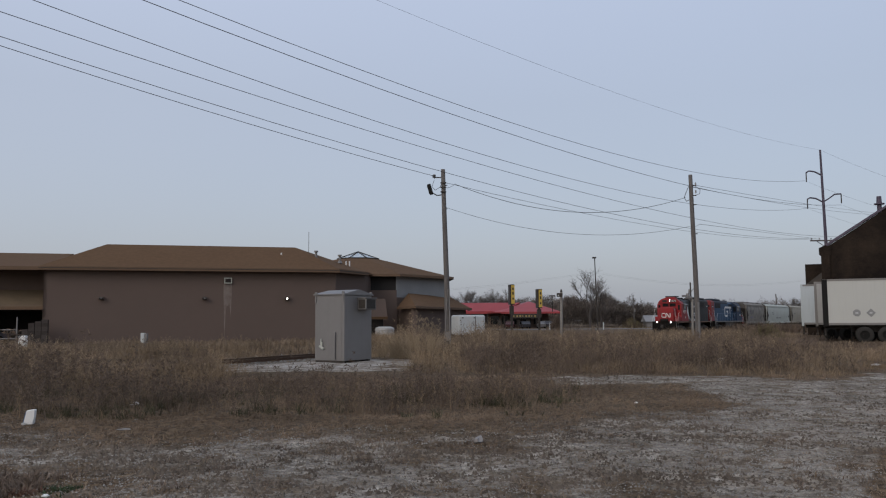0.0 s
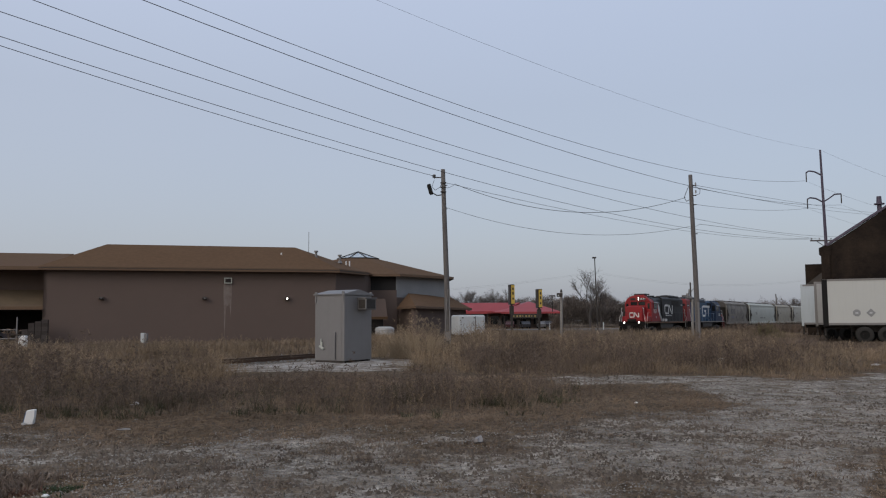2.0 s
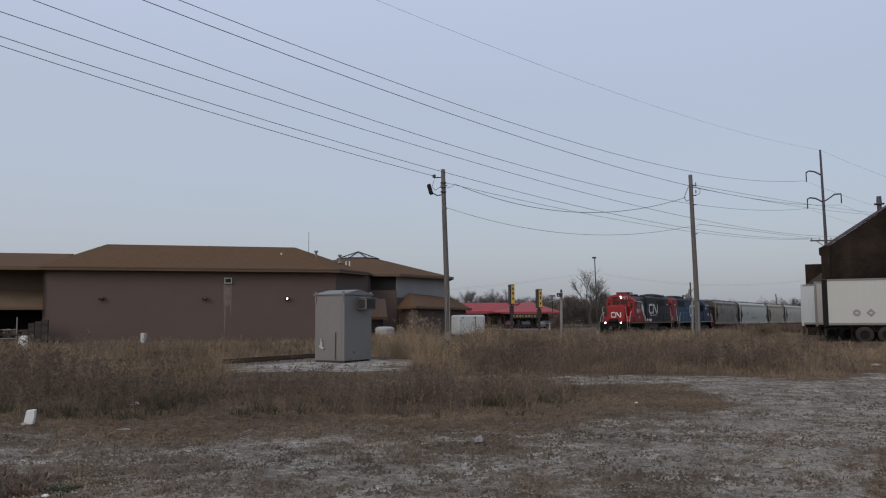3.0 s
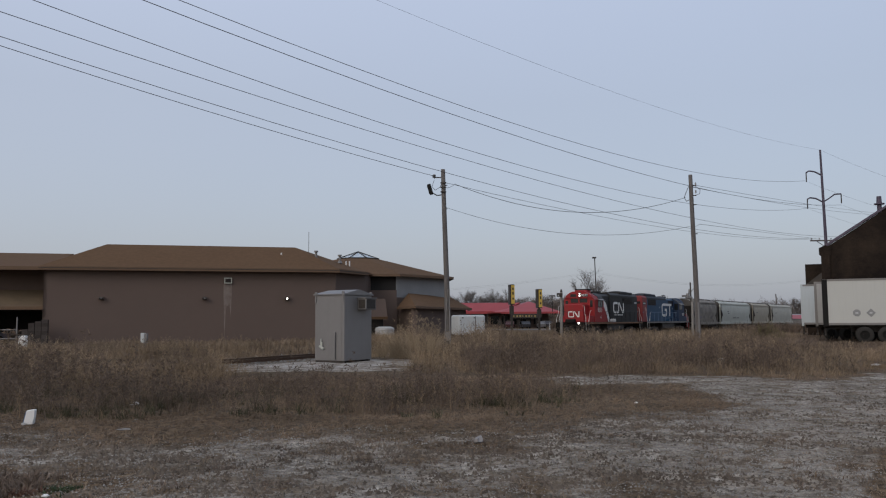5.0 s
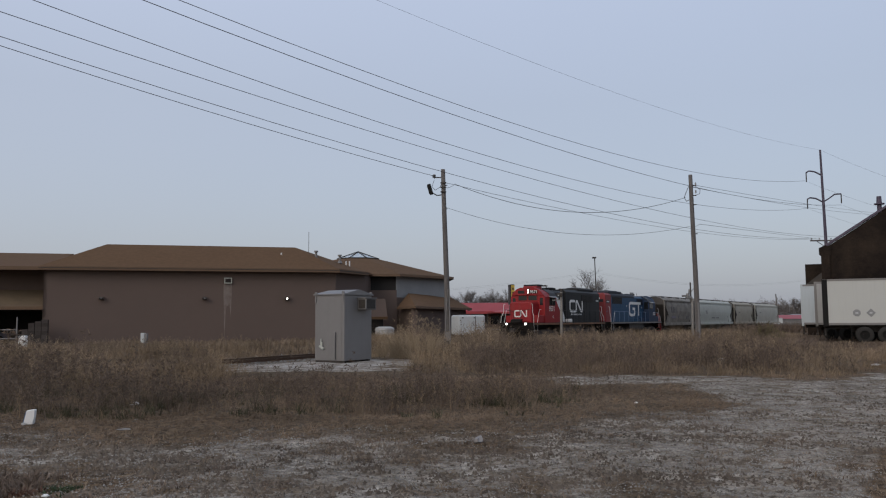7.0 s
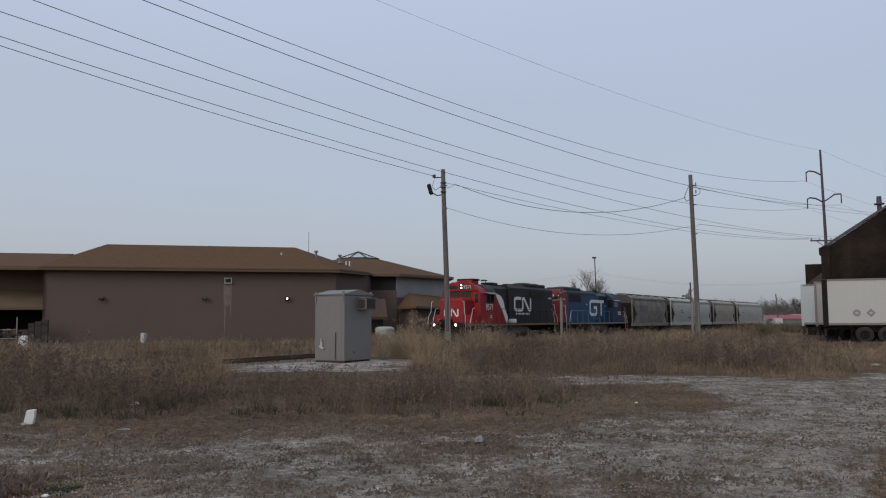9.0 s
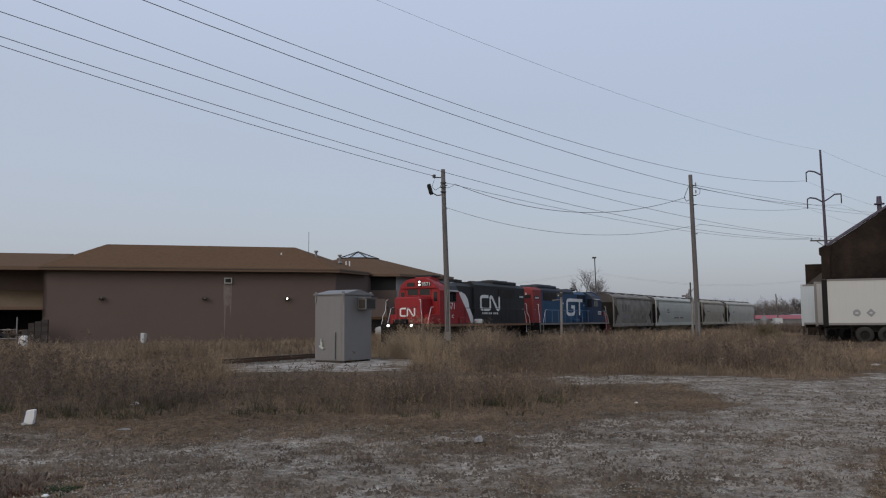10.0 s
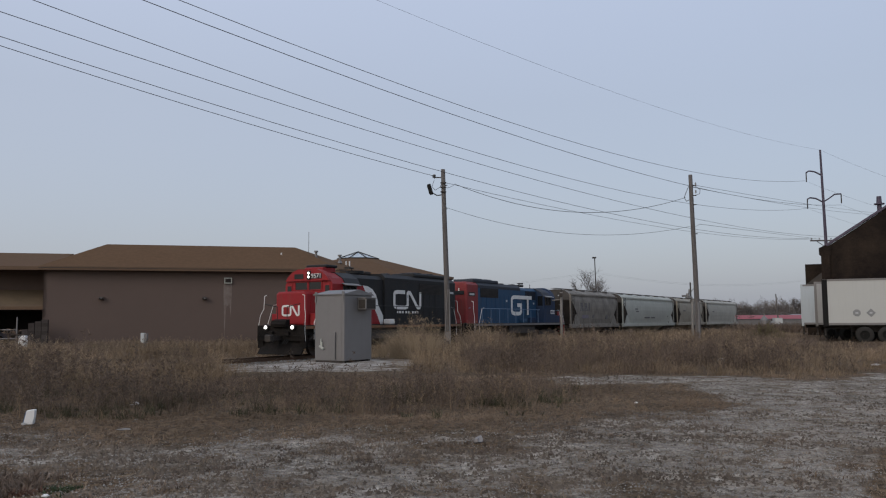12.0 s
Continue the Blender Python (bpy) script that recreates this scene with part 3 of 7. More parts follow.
def grow():
    g = np.random.RandomState(5)
    # tall field beyond the lane, on both sides of the track
    def pale(x, y):
        edge = np.clip(1 - (y - field_front(x, y)) / 4.0, 0, 1)
        east = 0.14 + 0.6 * waves(x, y, 75, 4.5) + 0.4 * waves(x, y, 76, 1.8) + 0.4 * edge * (0.5 + np.clip((x - 6) / 3, 0, 1)) - 0.12 * np.clip((y - 29) / 4, 0, 1) + 0.4 * np.clip((x - 0.39 * y) / 2.0, 0, 1) * np.clip((41 - y) / 5, -0.4, 1)
        return np.clip(np.where(x > 1.5, east, 0.35 + 0.75 * waves(x, y, 75, 7.0)) + 0.45 * (x < -5) + 1.0 * np.exp(-((x + 1.1) / 2.0) ** 4), 0.06, 1)

    p = scatter(31, 17000, -30, 34, 20.0, 46, lambda x, y: field_share(x, y) * in_view(x, y) * pale(x, y))
    tufts("field_grass", p, 18, field_height(p[:, 0], p[:, 1]) * g.uniform(0.6, 1.1, len(p)), g.uniform(0.06, 0.34, len(p)), 0.009, GRASS_TAN, 41, "tall dry tan grass covering the field beside the track", "grass", 2.6)
    p = scatter(38, 14000, -30, 34, 20.0, 46, lambda x, y: field_share(x, y) * in_view(x, y) * np.clip(1.15 - pale(x, y), 0.1, 1))
    tufts("field_grass", p, 13, field_height(p[:, 0], p[:, 1]) * g.uniform(0.45, 0.85, len(p)), g.uniform(0.06, 0.32, len(p)), 0.011, GRASS_BROWN, 46, "brown matted grass among the tan field grass", "grass", 2.8)
    p = scatter(128, 8500, -30, 34, 20.5, 46, lambda x, y: field_share(x, y) * in_view(x, y) * np.clip(0.75 + 0.6 * waves(x, y, 129, 2.6) - 0.7 * np.exp(-((x + 1.0) / 2.0) ** 4), 0.08, 1))
    stalks("field_grass", p, field_height(p[:, 0], p[:, 1]) * g.uniform(0.55, 1.02, len(p)), GRASS_BROWN, 130, "bushy brown seeding grass in the field", 11, 5, 0.006, "grass", 0.8)
    p = scatter(83, 15000, 1.0, 34, 23.0, 46, lambda x, y: field_share(x, y) * in_view(x, y) * np.clip(0.12 + 1.1 * waves(x, y, 84, 5.0) + 0.6 * waves(x, y, 85, 1.7) + 0.15 * np.clip((y - 32) / 4, 0, 1) - 0.8 * np.clip((x - 0.39 * y) / 2.0, 0, 1), 0.0, 1))
    tufts("field_weeds", p, 14, field_height(p[:, 0], p[:, 1]) * g.uniform(0.6, 1.15, len(p)), g.uniform(0.06, 0.35, len(p)), 0.011, WEED_RED, 86, "reddish brown dead weeds in patches over the field", "weeds", 2.0)
    p = scatter(66, 9000, -30, 34, 21.0, 46, lambda x, y: field_share(x, y) * in_view(x, y) * np.clip(0.22 + 0.4 * waves(x, y, 67, 4.0) - 0.1 * (x > 1.5) + 0.2 * (x < -6) + 1.0 * np.exp(-((x + 1.2) / 1.7) ** 4 - ((y - 37) / 5.0) ** 2), 0.03, 1))
    stalks("field_reeds", p, field_height(p[:, 0], p[:, 1]) * g.uniform(0.85, 1.3, len(p)), GRASS_PALE, 68, "pale feathery seed stalks above the dry grass", 12, 8, 0.006, "grass", 0.55)
    p = scatter(39, 9500, -28, 34, 20.0, 46, lambda x, y: field_share(x, y) * in_view(x, y) * np.clip(0.3 + 1.0 * waves(x, y, 36, 8.0) - 0.7 * np.clip((x - 0.39 * y) / 2.0, 0, 1) - 0.6 * np.exp(-((x + 1.0) / 2.0) ** 4), 0.03, 1))
    stalks("field_weeds", p, field_height(p[:, 0], p[:, 1]) * g.uniform(0.8, 1.35, len(p)), WEED, 48, "dark branching weed stalks standing in the field", 12, 4, 0.009)
    p = scatter(101, 4200, 14, 31, 40, 53, lambda x, y: in_view(x, y) * np.clip((x - 0.36 * y) / 1.5, 0, 1) * np.where(x > 0.45 * y, 0.35, 1.0) * np.clip((off_track(x, y) - 2.0) / 0.5, 0, 1))
    tufts("field_weeds", p, 16, g.uniform(0.2, 0.6, len(p)) * np.where(p[:, 0] > 0.45 * p[:, 1], 0.45, 1.0), g.uniform(0.1, 0.35, len(p)), 0.02, WEED, 102, "dark low brush in front of the parked trailers", "weeds", 1.8)
    p = scatter(133, 1500, 36, 78, 92, 126, lambda x, y: np.clip((off_track(x, y) - 2.5) / 0.5, 0, 1))
    tufts("field_weeds", p, 11, g.uniform(0.7, 1.5, len(p)), g.uniform(0.2, 0.7, len(p)), 0.06, WEED, 134, "dark brush on the verge beyond the track", "weeds", 1.6)
    # added dark weeds that hide bright ground and stand in for under-trailer shade
    p = scatter(103, 160, 23, 44, 52, 68, lambda x, y: in_view(x, y) * (x > 0.43 * y))
    tufts("field_weeds", p, 14, g.uniform(0.25, 0.75, len(p)), g.uniform(0.1, 0.4, len(p)), 0.025, WEED, 104, "dark weeds added to deepen the shade under the parked trailers", "weeds", 1.4)
    p = scatter(98, 900, -7.5, -1.2, 52, 61.5, lambda x, y: np.clip((off_track(x, y) - 2.0) / 0.5, 0, 1))
    tufts("field_grass", p, 24, g.uniform(0.5, 1.0, len(p)), g.uniform(0.1, 0.4, len(p)), 0.02, GRASS_TAN, 99, "tan dry grass in front of the round tank", "grass", 1.6)
    p = scatter(32, 10500, -38, 45, 44, 86, lambda x, y: field_share(x, y) * in_view(x, y))
    tufts("field_grass", p, 10, field_height(p[:, 0], p[:, 1]) * g.uniform(0.7, 1.2, len(p)), g.uniform(0.1, 0.4, len(p)), 0.035, GRASS_BROWN, 42, "brown dead grass on the far side of the track")
    # dark weeds in front of the pad
    def tall(x, y):
        patch = np.clip(0.8 + 0.45 * waves(x, y, 58, 2.6) + 0.25 * waves(x, y, 60, 1.0), 0.3, 1.5)
        west = np.clip((-0.34 * y - x) / 1.2, 0, 1)
        return (np.clip(0.66 - 0.062 * (y - 14.0), 0.13, 0.7) + 0.16 * west * np.clip(0.4 + 0.7 * waves(x, y, 69, 3.0), 0, 1.1)) * patch

    p = scatter(33, 11500, -15, 6, 12.5, 25, lambda x, y: weed_share(x, y) * in_view(x, y))
    stalks("weed_patch", p, tall(p[:, 0], p[:, 1]) * g.uniform(0.45, 1.3, len(p)), WEED, 43, "dense dark dead weeds along the gravel lot's edge", 12, 5, 0.004)
    p = scatter(37, 3400, -15, 6, 12.8, 25, lambda x, y: weed_share(x, y) * in_view(x, y))
    tufts("weed_patch", p, 16, tall(p[:, 0], p[:, 1]) * g.uniform(0.25, 0.6, len(p)), g.uniform(0.04, 0.2, len(p)), 0.005, GRASS_BROWN, 47, "brown dry grass clumps among the dark weeds", "weeds", 2.8)
    p = scatter(107, 4200, -15, 6, 13.2, 25, lambda x, y: weed_share(x, y) * in_view(x, y) * np.clip(0.35 + 0.9 * waves(x, y, 108, 2.8) + 0.3 * (x < -3), 0, 1))
    tufts("weed_patch", p, 16, tall(p[:, 0], p[:, 1]) * g.uniform(0.4, 0.85, len(p)), g.uniform(0.05, 0.2, len(p)), 0.005, WEED_RED, 109, "reddish brown bushy dead weeds", "weeds", 3.0)
    p = scatter(40, 5000, -15, 6, 13.0, 25, lambda x, y: weed_share(x, y) * in_view(x, y) * np.clip(0.42 + 0.8 * waves(x, y, 106, 2.5) + 0.6 * (x > -2), 0.05, 1))
    stalks("weed_patch", p, tall(p[:, 0], p[:, 1]) * g.uniform(0.5, 0.92, len(p)), GRASS_TAN, 49, "pale branching dry stalks among the dark weeds", 12, 6, 0.0035, "weeds", 0.8)
    p = scatter(34, 4200, -11, 3, 12.8, 19.0, lambda x, y: np.clip(weed_share(x, y) + 0.15, 0, 1) * np.clip(0.15 + 0.7 * waves(x, y, 54, 2.5), 0, 0.8) * (y > 13.2))
    tufts("green_weeds", p, 14, g.uniform(0.08, 0.26, len(p)), g.uniform(0.04, 0.12, len(p)), 0.014, GRASS_GREEN, 44, "low dull green weeds under the dead stalks", "weeds", 1.2)
    # tall russet weeds standing over the belt near its western end
    p = scatter(110, 620, -11.2, -7.4, 17.4, 21.0, lambda x, y: np.exp(-((x + 9.25) / 0.6) ** 2) * np.clip(0.6 + waves(x, y, 111, 1.2), 0, 1))
    stalks("tall_weeds", p, (0.5 + 0.85 * np.exp(-((p[:, 0] + 9.25) / 0.6) ** 2)) * g.uniform(0.6, 1.08, len(p)), WEED_RED, 112, "tall russet seeding weeds above the belt", 16, 7, 0.006)
    p = scatter(120, 2600, -14.5, -5.6, 18.6, 25.0, lambda x, y: in_view(x, y) * np.clip(0.45 + 0.7 * waves(x, y, 121, 2.4), 0.05, 1) * np.clip((-x - 5.6) / 1.5, 0, 1))
    tufts("field_grass", p, 16, g.uniform(0.3, 0.72, len(p)), g.uniform(0.05, 0.25, len(p)), 0.007, GRASS_TAN, 122, "tan arching grass rising behind the dark weeds", "grass", 2.4)
    p = scatter(135, 1500, -4.4, 0.6, 33.8, 41.0, lambda x, y: np.exp(-((x + 1.45) / 1.1) ** 2) * np.clip((y - 34.4) / 0.8, 0, 1) * np.clip((off_track(x, y) - 1.9) / 0.5, 0, 1))
    tufts("field_grass", p, 22, field_height(p[:, 0], p[:, 1]) * g.uniform(0.6, 1.0, len(p)), g.uniform(0.06, 0.3, len(p)), 0.009, GRASS_PALE, 136, "dense pale tan grass mound beside the pole", "grass", 1.8)
    # dark stalks at the front of the field
    p = scatter(113, 3000, 0.6, 12.0, 23.6, 29.0, lambda x, y: (y > field_front(x, y)) * np.clip(-0.1 + 1.1 * waves(x, y, 114, 1.6) + 0.5 * np.exp(-((x - 2.6) / 1.2) ** 2), 0, 1))
    stalks("tall_weeds", p, g.uniform(0.45, 0.95, len(p)), WEED, 115, "dark upright weed stalks at the field's front", 12, 5, 0.007)
    p = scatter(87, 700, -4.9, -3.7, 7.1, 8.5, lambda x, y: np.exp(-((x + 4.2) / 0.32) ** 2 - ((y - 7.75) / 0.4) ** 2))
    tufts("leafy_weeds", p, 16, g.uniform(0.05, 0.17, len(p)), g.uniform(0.02, 0.07, len(p)), 0.010, WEED, 89, "dark withered weeds at the lot's near edge", "weeds", 1.6)
    p = scatter(126, 30, -3.95, -3.7, 7.4, 7.7, lambda x, y: np.ones(len(x)))
    tufts("leafy_weeds", p, 10, g.uniform(0.03, 0.08, len(p)), g.uniform(0.01, 0.04, len(p)), 0.016, LEAF_RED, 127, "a few russet leaves among withered weeds", "weeds", 1.6)
    p = scatter(55, 220, -4.0, -3.1, 7.2, 8.2, lambda x, y: np.exp(-((x + 3.56) / 0.17) ** 2 - ((y - 7.68) / 0.14) ** 2) + 0.25 * np.exp(-((x + 3.75) / 0.15) ** 2 - ((y - 8.15) / 0.08) ** 2))
    tufts("green_weeds", p, 16, g.uniform(0.03, 0.08, len(p)), g.uniform(0.02, 0.05, len(p)), 0.016, LEAF_GREEN, 56, "small green leafy weeds at the lot's near edge", "weeds", 1.8)
    # short grass and thatch on the lot
    short = lambda x, y: np.clip(np.clip(1.0 - gravel_share(x, y), 0, 1) + np.clip(0.55 * waves(x, y, 61, 1.3) + 0.5 * waves(x, y, 62, 3.5) - 0.1, 0, 0.5) * (1 - 0.75 * np.clip((x - 2.5) / 2, 0, 1) * np.clip((y - 9) / 2, 0, 1)), 0, 1) * in_view(x, y)
    p = scatter(35, 26000, -12, 16, 6.8, 23, short)
    tufts("short_grass", p, 9, g.uniform(0.02, 0.075, len(p)) * (1 + 0.6 * (gravel_share(p[:, 0], p[:, 1]) < 0.4)), g.uniform(0.02, 0.09, len(p)), 0.007, THATCH, 45, "short flattened brown grass on the gravel lot", "grass", 3.2)
    # matted clods of dead grass trodden into the gravel
    clod = lambda x, y: gravel_share(x, y) * in_view(x, y) * np.clip(0.35 + 0.6 * waves(x, y, 91, 2.2) + 0.4 * waves(x, y, 92, 5.0), 0.08, 1) * np.clip(1.5 - y / 18, 0.25, 1) * (1 - 0.8 * np.clip((x - 2.5) / 2, 0, 1) * np.clip((y - 10.5) / 3, 0, 1))
    p = scatter(90, 11000, -9, 14, 6.6, 21.5, clod)
    tufts("clods", p, 30, g.uniform(0.025, 0.075, len(p)), g.uniform(0.03, 0.09, len(p)), 0.01, WEED, 93, "dark matted clods of dead grass in the gravel", "grass", 2.4)
    p = scatter(94, 6000, -9, 14, 6.6, 21.5, clod)
    tufts("clods", p, 18, g.uniform(0.03, 0.09, len(p)), g.uniform(0.03, 0.09, len(p)), 0.007, GRASS_BROWN, 95, "brown withered tufts in the gravel", "grass", 1.8)
    p = scatter(116, 5200, 1.5, 16, 10.5, 22.5, lambda x, y: gravel_share(x, y) * in_view(x, y) * np.clip(0.25 + 0.7 * waves(x, y, 117, 1.5) + 0.3 * waves(x, y, 118, 4.0), 0.03, 1))
    tufts("clods", p, 10, g.uniform(0.015, 0.05, len(p)), g.uniform(0.04, 0.16, len(p)), 0.012, WEED, 119, "dark flecks of dead grass on the open gravel", "grass", 2.6)
    p = scatter(96, 260, -0.4, 1.5, 9.6, 10.9, lambda x, y: np.exp(-((x - 0.5) / 0.5) ** 2 - ((y - 10.25) / 0.35) ** 2))
    tufts("clods", p, 26, g.uniform(0.02, 0.06, len(p)), g.uniform(0.03, 0.1, len(p)), 0.011, WEED, 97, "dark matted grass round the plastic bag", "grass", 2.4)
    strip_of = lambda x, y: np.clip(1 - np.abs(y - 12.9 - np.clip(x - 0.5, 0, 9) * 0.4 - 0.4 * waves(x, y, 73, 4.0)) / 1.6, 0, 1) * np.clip((5.8 - x) / 1.2, 0, 1) * in_view(x, y)
    p = scatter(72, 9000, -9, 9, 10.5, 21, strip_of)
    tufts("short_grass", p, 13, g.uniform(0.025, 0.085, len(p)), g.uniform(0.04, 0.14, len(p)), 0.008, THATCH, 74, "matted russet-brown short grass between gravel and weeds", "grass", 3.6)
    p = scatter(63, 6000, -12, 16, 6.8, 23, lambda x, y: short(x, y) * np.clip(0.3 + waves(x, y, 64, 2.4), 0, 1))
    tufts("short_grass", p, 9, g.uniform(0.03, 0.10, len(p)), g.uniform(0.02, 0.09, len(p)), 0.006, GRASS_BROWN, 65, "short straw-brown grass on the gravel lot", "grass", 3.0)


def lumps(name, p, r, mat, seed, label, flat=0.6):
    """Loose stones and crumbs of earth: low uneven pyramids, each its own tone."""
    g = np.random.RandomState(seed)
    k = len(p)
    base = np.array([(1, 0, -0.45), (0.1, 1, -0.45), (-1, 0.1, -0.45), (0, -1, -0.45), (0.15, 0.1, flat)], float)
    v = base[None] * r[:, None, None] * g.uniform(0.6, 1.4, (k, 5, 1))
    v[:, 4, :2] += g.normal(0, 0.35, (k, 2)) * r[:, None]
    a = g.uniform(0, 6.28, k)
    c, s = np.cos(a)[:, None], np.sin(a)[:, None]
    v = np.stack([v[..., 0] * c - v[..., 1] * s, v[..., 0] * s + v[..., 1] * c, v[..., 2]], -1) + (p + [0, 0, 0.024])[:, None]
    tri = np.array([(0, 1, 4), (1, 2, 4), (2, 3, 4), (3, 0, 4)])
    f3 = (np.arange(k)[:, None, None] * 5 + tri[None]).reshape(-1, 3)
    return raw(name, v.reshape(-1, 3), f3, mat, label, "gravel")


def stones():
    g = np.random.RandomState(9)
    near = lambda x, y: in_view(x, y) * np.clip(1.75 - y / 11.5, 0.06, 1)
    patch = lambda x, y: 0.55 * waves(x, y, 71, 1.8) + 0.5 * waves(x, y, 123, 0.7) + 0.35 * waves(x, y, 124, 4.0)
    p = scatter(36, 260000, -9, 13, 6.6, 22, lambda x, y: gravel_share(x, y) * near(x, y) * np.clip(0.5 + 1.2 * patch(x, y), 0.04, 1))
    r = (0.004 + 0.009 * g.uniform(0, 1, len(p)) ** 2.5 + 0.0004 * p[:, 1]) * g.uniform(0.8, 1.3, len(p))
    lumps("gravel", p, r, GRAVEL_STONE, 10, "loose pale limestone gravel strewn over the lot")
    p = scatter(125, 150000, -9, 13, 6.6, 22, lambda x, y: np.clip(gravel_share(x, y) + 0.25, 0, 1) * near(x, y) * np.clip(0.36 - 1.2 * patch(x, y), 0.04, 1) * (1 - 0.6 * np.clip((x - 2.5) / 2, 0, 1)))
    r = (0.008 + 0.02 * g.uniform(0, 1, len(p)) ** 2.5 + 0.0007 * p[:, 1]) * g.uniform(0.8, 1.3, len(p))
    lumps("dirt_crumbs", p, r, DIRT_CRUMB, 11, "brown crumbs of earth and rotted grass in the gravel", 0.8)


# ---- railway track ----


def railway():
    t = thing("railway_track", "single rusty railway track on dark wooden ties in shallow ballast", "railway track", kind="structure")
    prof = [(-0.07, 0), (0.07, 0), (0.07, 0.02), (0.012, 0.045), (0.012, 0.12), (0.036, 0.135), (0.036, 0.17), (-0.036, 0.17), (-0.036, 0.135), (-0.012, 0.12), (-0.012, 0.045), (-0.07, 0.02)]
    for side in (-0.7525, 0.7525):
        bm = bmesh.new()
        rings = []
        for s in np.arange(-60, 200, 4.0):
            x, y, h = track(s)
            rings.append([bm.verts.new((x - math.sin(h) * (side + u), y + math.cos(h) * (side + u), RAIL_Z - 0.17 + v)) for u, v in prof])
        for a, b in zip(rings, rings[1:]):
            for i in range(len(prof)):
                bm.faces.new((a[i], a[(i + 1) % len(prof)], b[(i + 1) % len(prof)], b[i]))
        part("rail", bm, RAIL_STEEL, t)
    me = mesh_of(boxed(-1.3, 1.3, -0.115, 0.115, -0.18, 0, bevel=0.012), "tie", WOOD_TIE)
    g = random.Random(3)
    for i in range(290):
        x, y, h = track(-50 + i * 0.52)
        ob = new("tie", me)
        ob.parent = t
        ob.matrix_local = pose(x, y, RAIL_Z - 0.17 + g.uniform(-0.015, 0.003), 0, 0, math.degrees(h) + 90 + g.uniform(-1.5, 1.5))
    # ballast between and beside the ties
    gg = np.random.RandomState(8)
    k = 16000
    s, o = gg.uniform(-45, 40, k), gg.normal(0, 1.25, k)
    px = np.interp(s, AT, LINE_X) - np.sin(np.interp(s, AT, TURN)) * o
    py = np.interp(s, AT, LINE_Y) + np.cos(np.interp(s, AT, TURN)) * o
    c = np.stack([px, py, ground_z(px, py) + 0.01], 1)
    base = np.array([(1, 0, 0), (-0.5, 0.9, 0), (-0.5, -0.9, 0), (0, 0, 0.8)], float)
    v = c[:, None] + base[None] * gg.uniform(0.03, 0.07, (k, 1, 1)) * gg.uniform(0.6, 1.4, (k, 4, 1))
    f3 = (np.arange(k)[:, None, None] * 4 + np.array([(0, 1, 3), (1, 2, 3), (2, 0, 3)])[None]).reshape(-1, 3)
    ob = raw("ballast", v.reshape(-1, 3), f3, GRAVEL_STONE)
    ob.parent = t
    tagged(ob, "coarse grey ballast", kind="stuff")


# ---- brown building with hipped roofs and a pavilion ----


def slab(bm, pts, thick):
    """A roof or wall plate: outline points in space, thickened downwards along its normal."""
    pts = [Vector(p) for p in pts]
    nrm = (pts[1] - pts[0]).cross(pts[2] - pts[0]).normalized()
    if nrm.z < 0:
        nrm = -nrm
    top = [bm.verts.new(p) for p in pts]
    low = [bm.verts.new(p - nrm * thick) for p in pts]
    bm.faces.new(top)
    bm.faces.new(low[::-1])
    k = len(pts)
    for i in range(k):
        bm.faces.new((top[i], low[i], low[(i + 1) % k], top[(i + 1) % k]))
    return bm


def wall_run(bm, pts, z0, z1, thick=0.25):
    """Walls along a line of plan points, thickened to the left of the way."""
    for (ax, ay), (bx, by) in zip(pts, pts[1:]):
        L = math.hypot(bx - ax, by - ay)
        nx, ny = -(by - ay) / L * thick, (bx - ax) / L * thick
        prism(bm, [(ax, ay), (bx, by), (bx + nx, by + ny), (ax + nx, ay + ny)], xy, z0, z1)
    return bm


def fascia_run(bm, pts, z0, z1, proud=0.05):
    return wall_run(bm, pts, z0, z1, -proud)


BE, BN = Vector((0.966, 0.258, 0)), Vector((-0.258, 0.966, 0))   # along and behind the long wall
B0 = Vector((-29.7, 59.4, 0))                                     # eave's corner


def bp(u, v, z=0.0):
    p = B0 + BE * u + BN * v
    return (p.x, p.y, z)


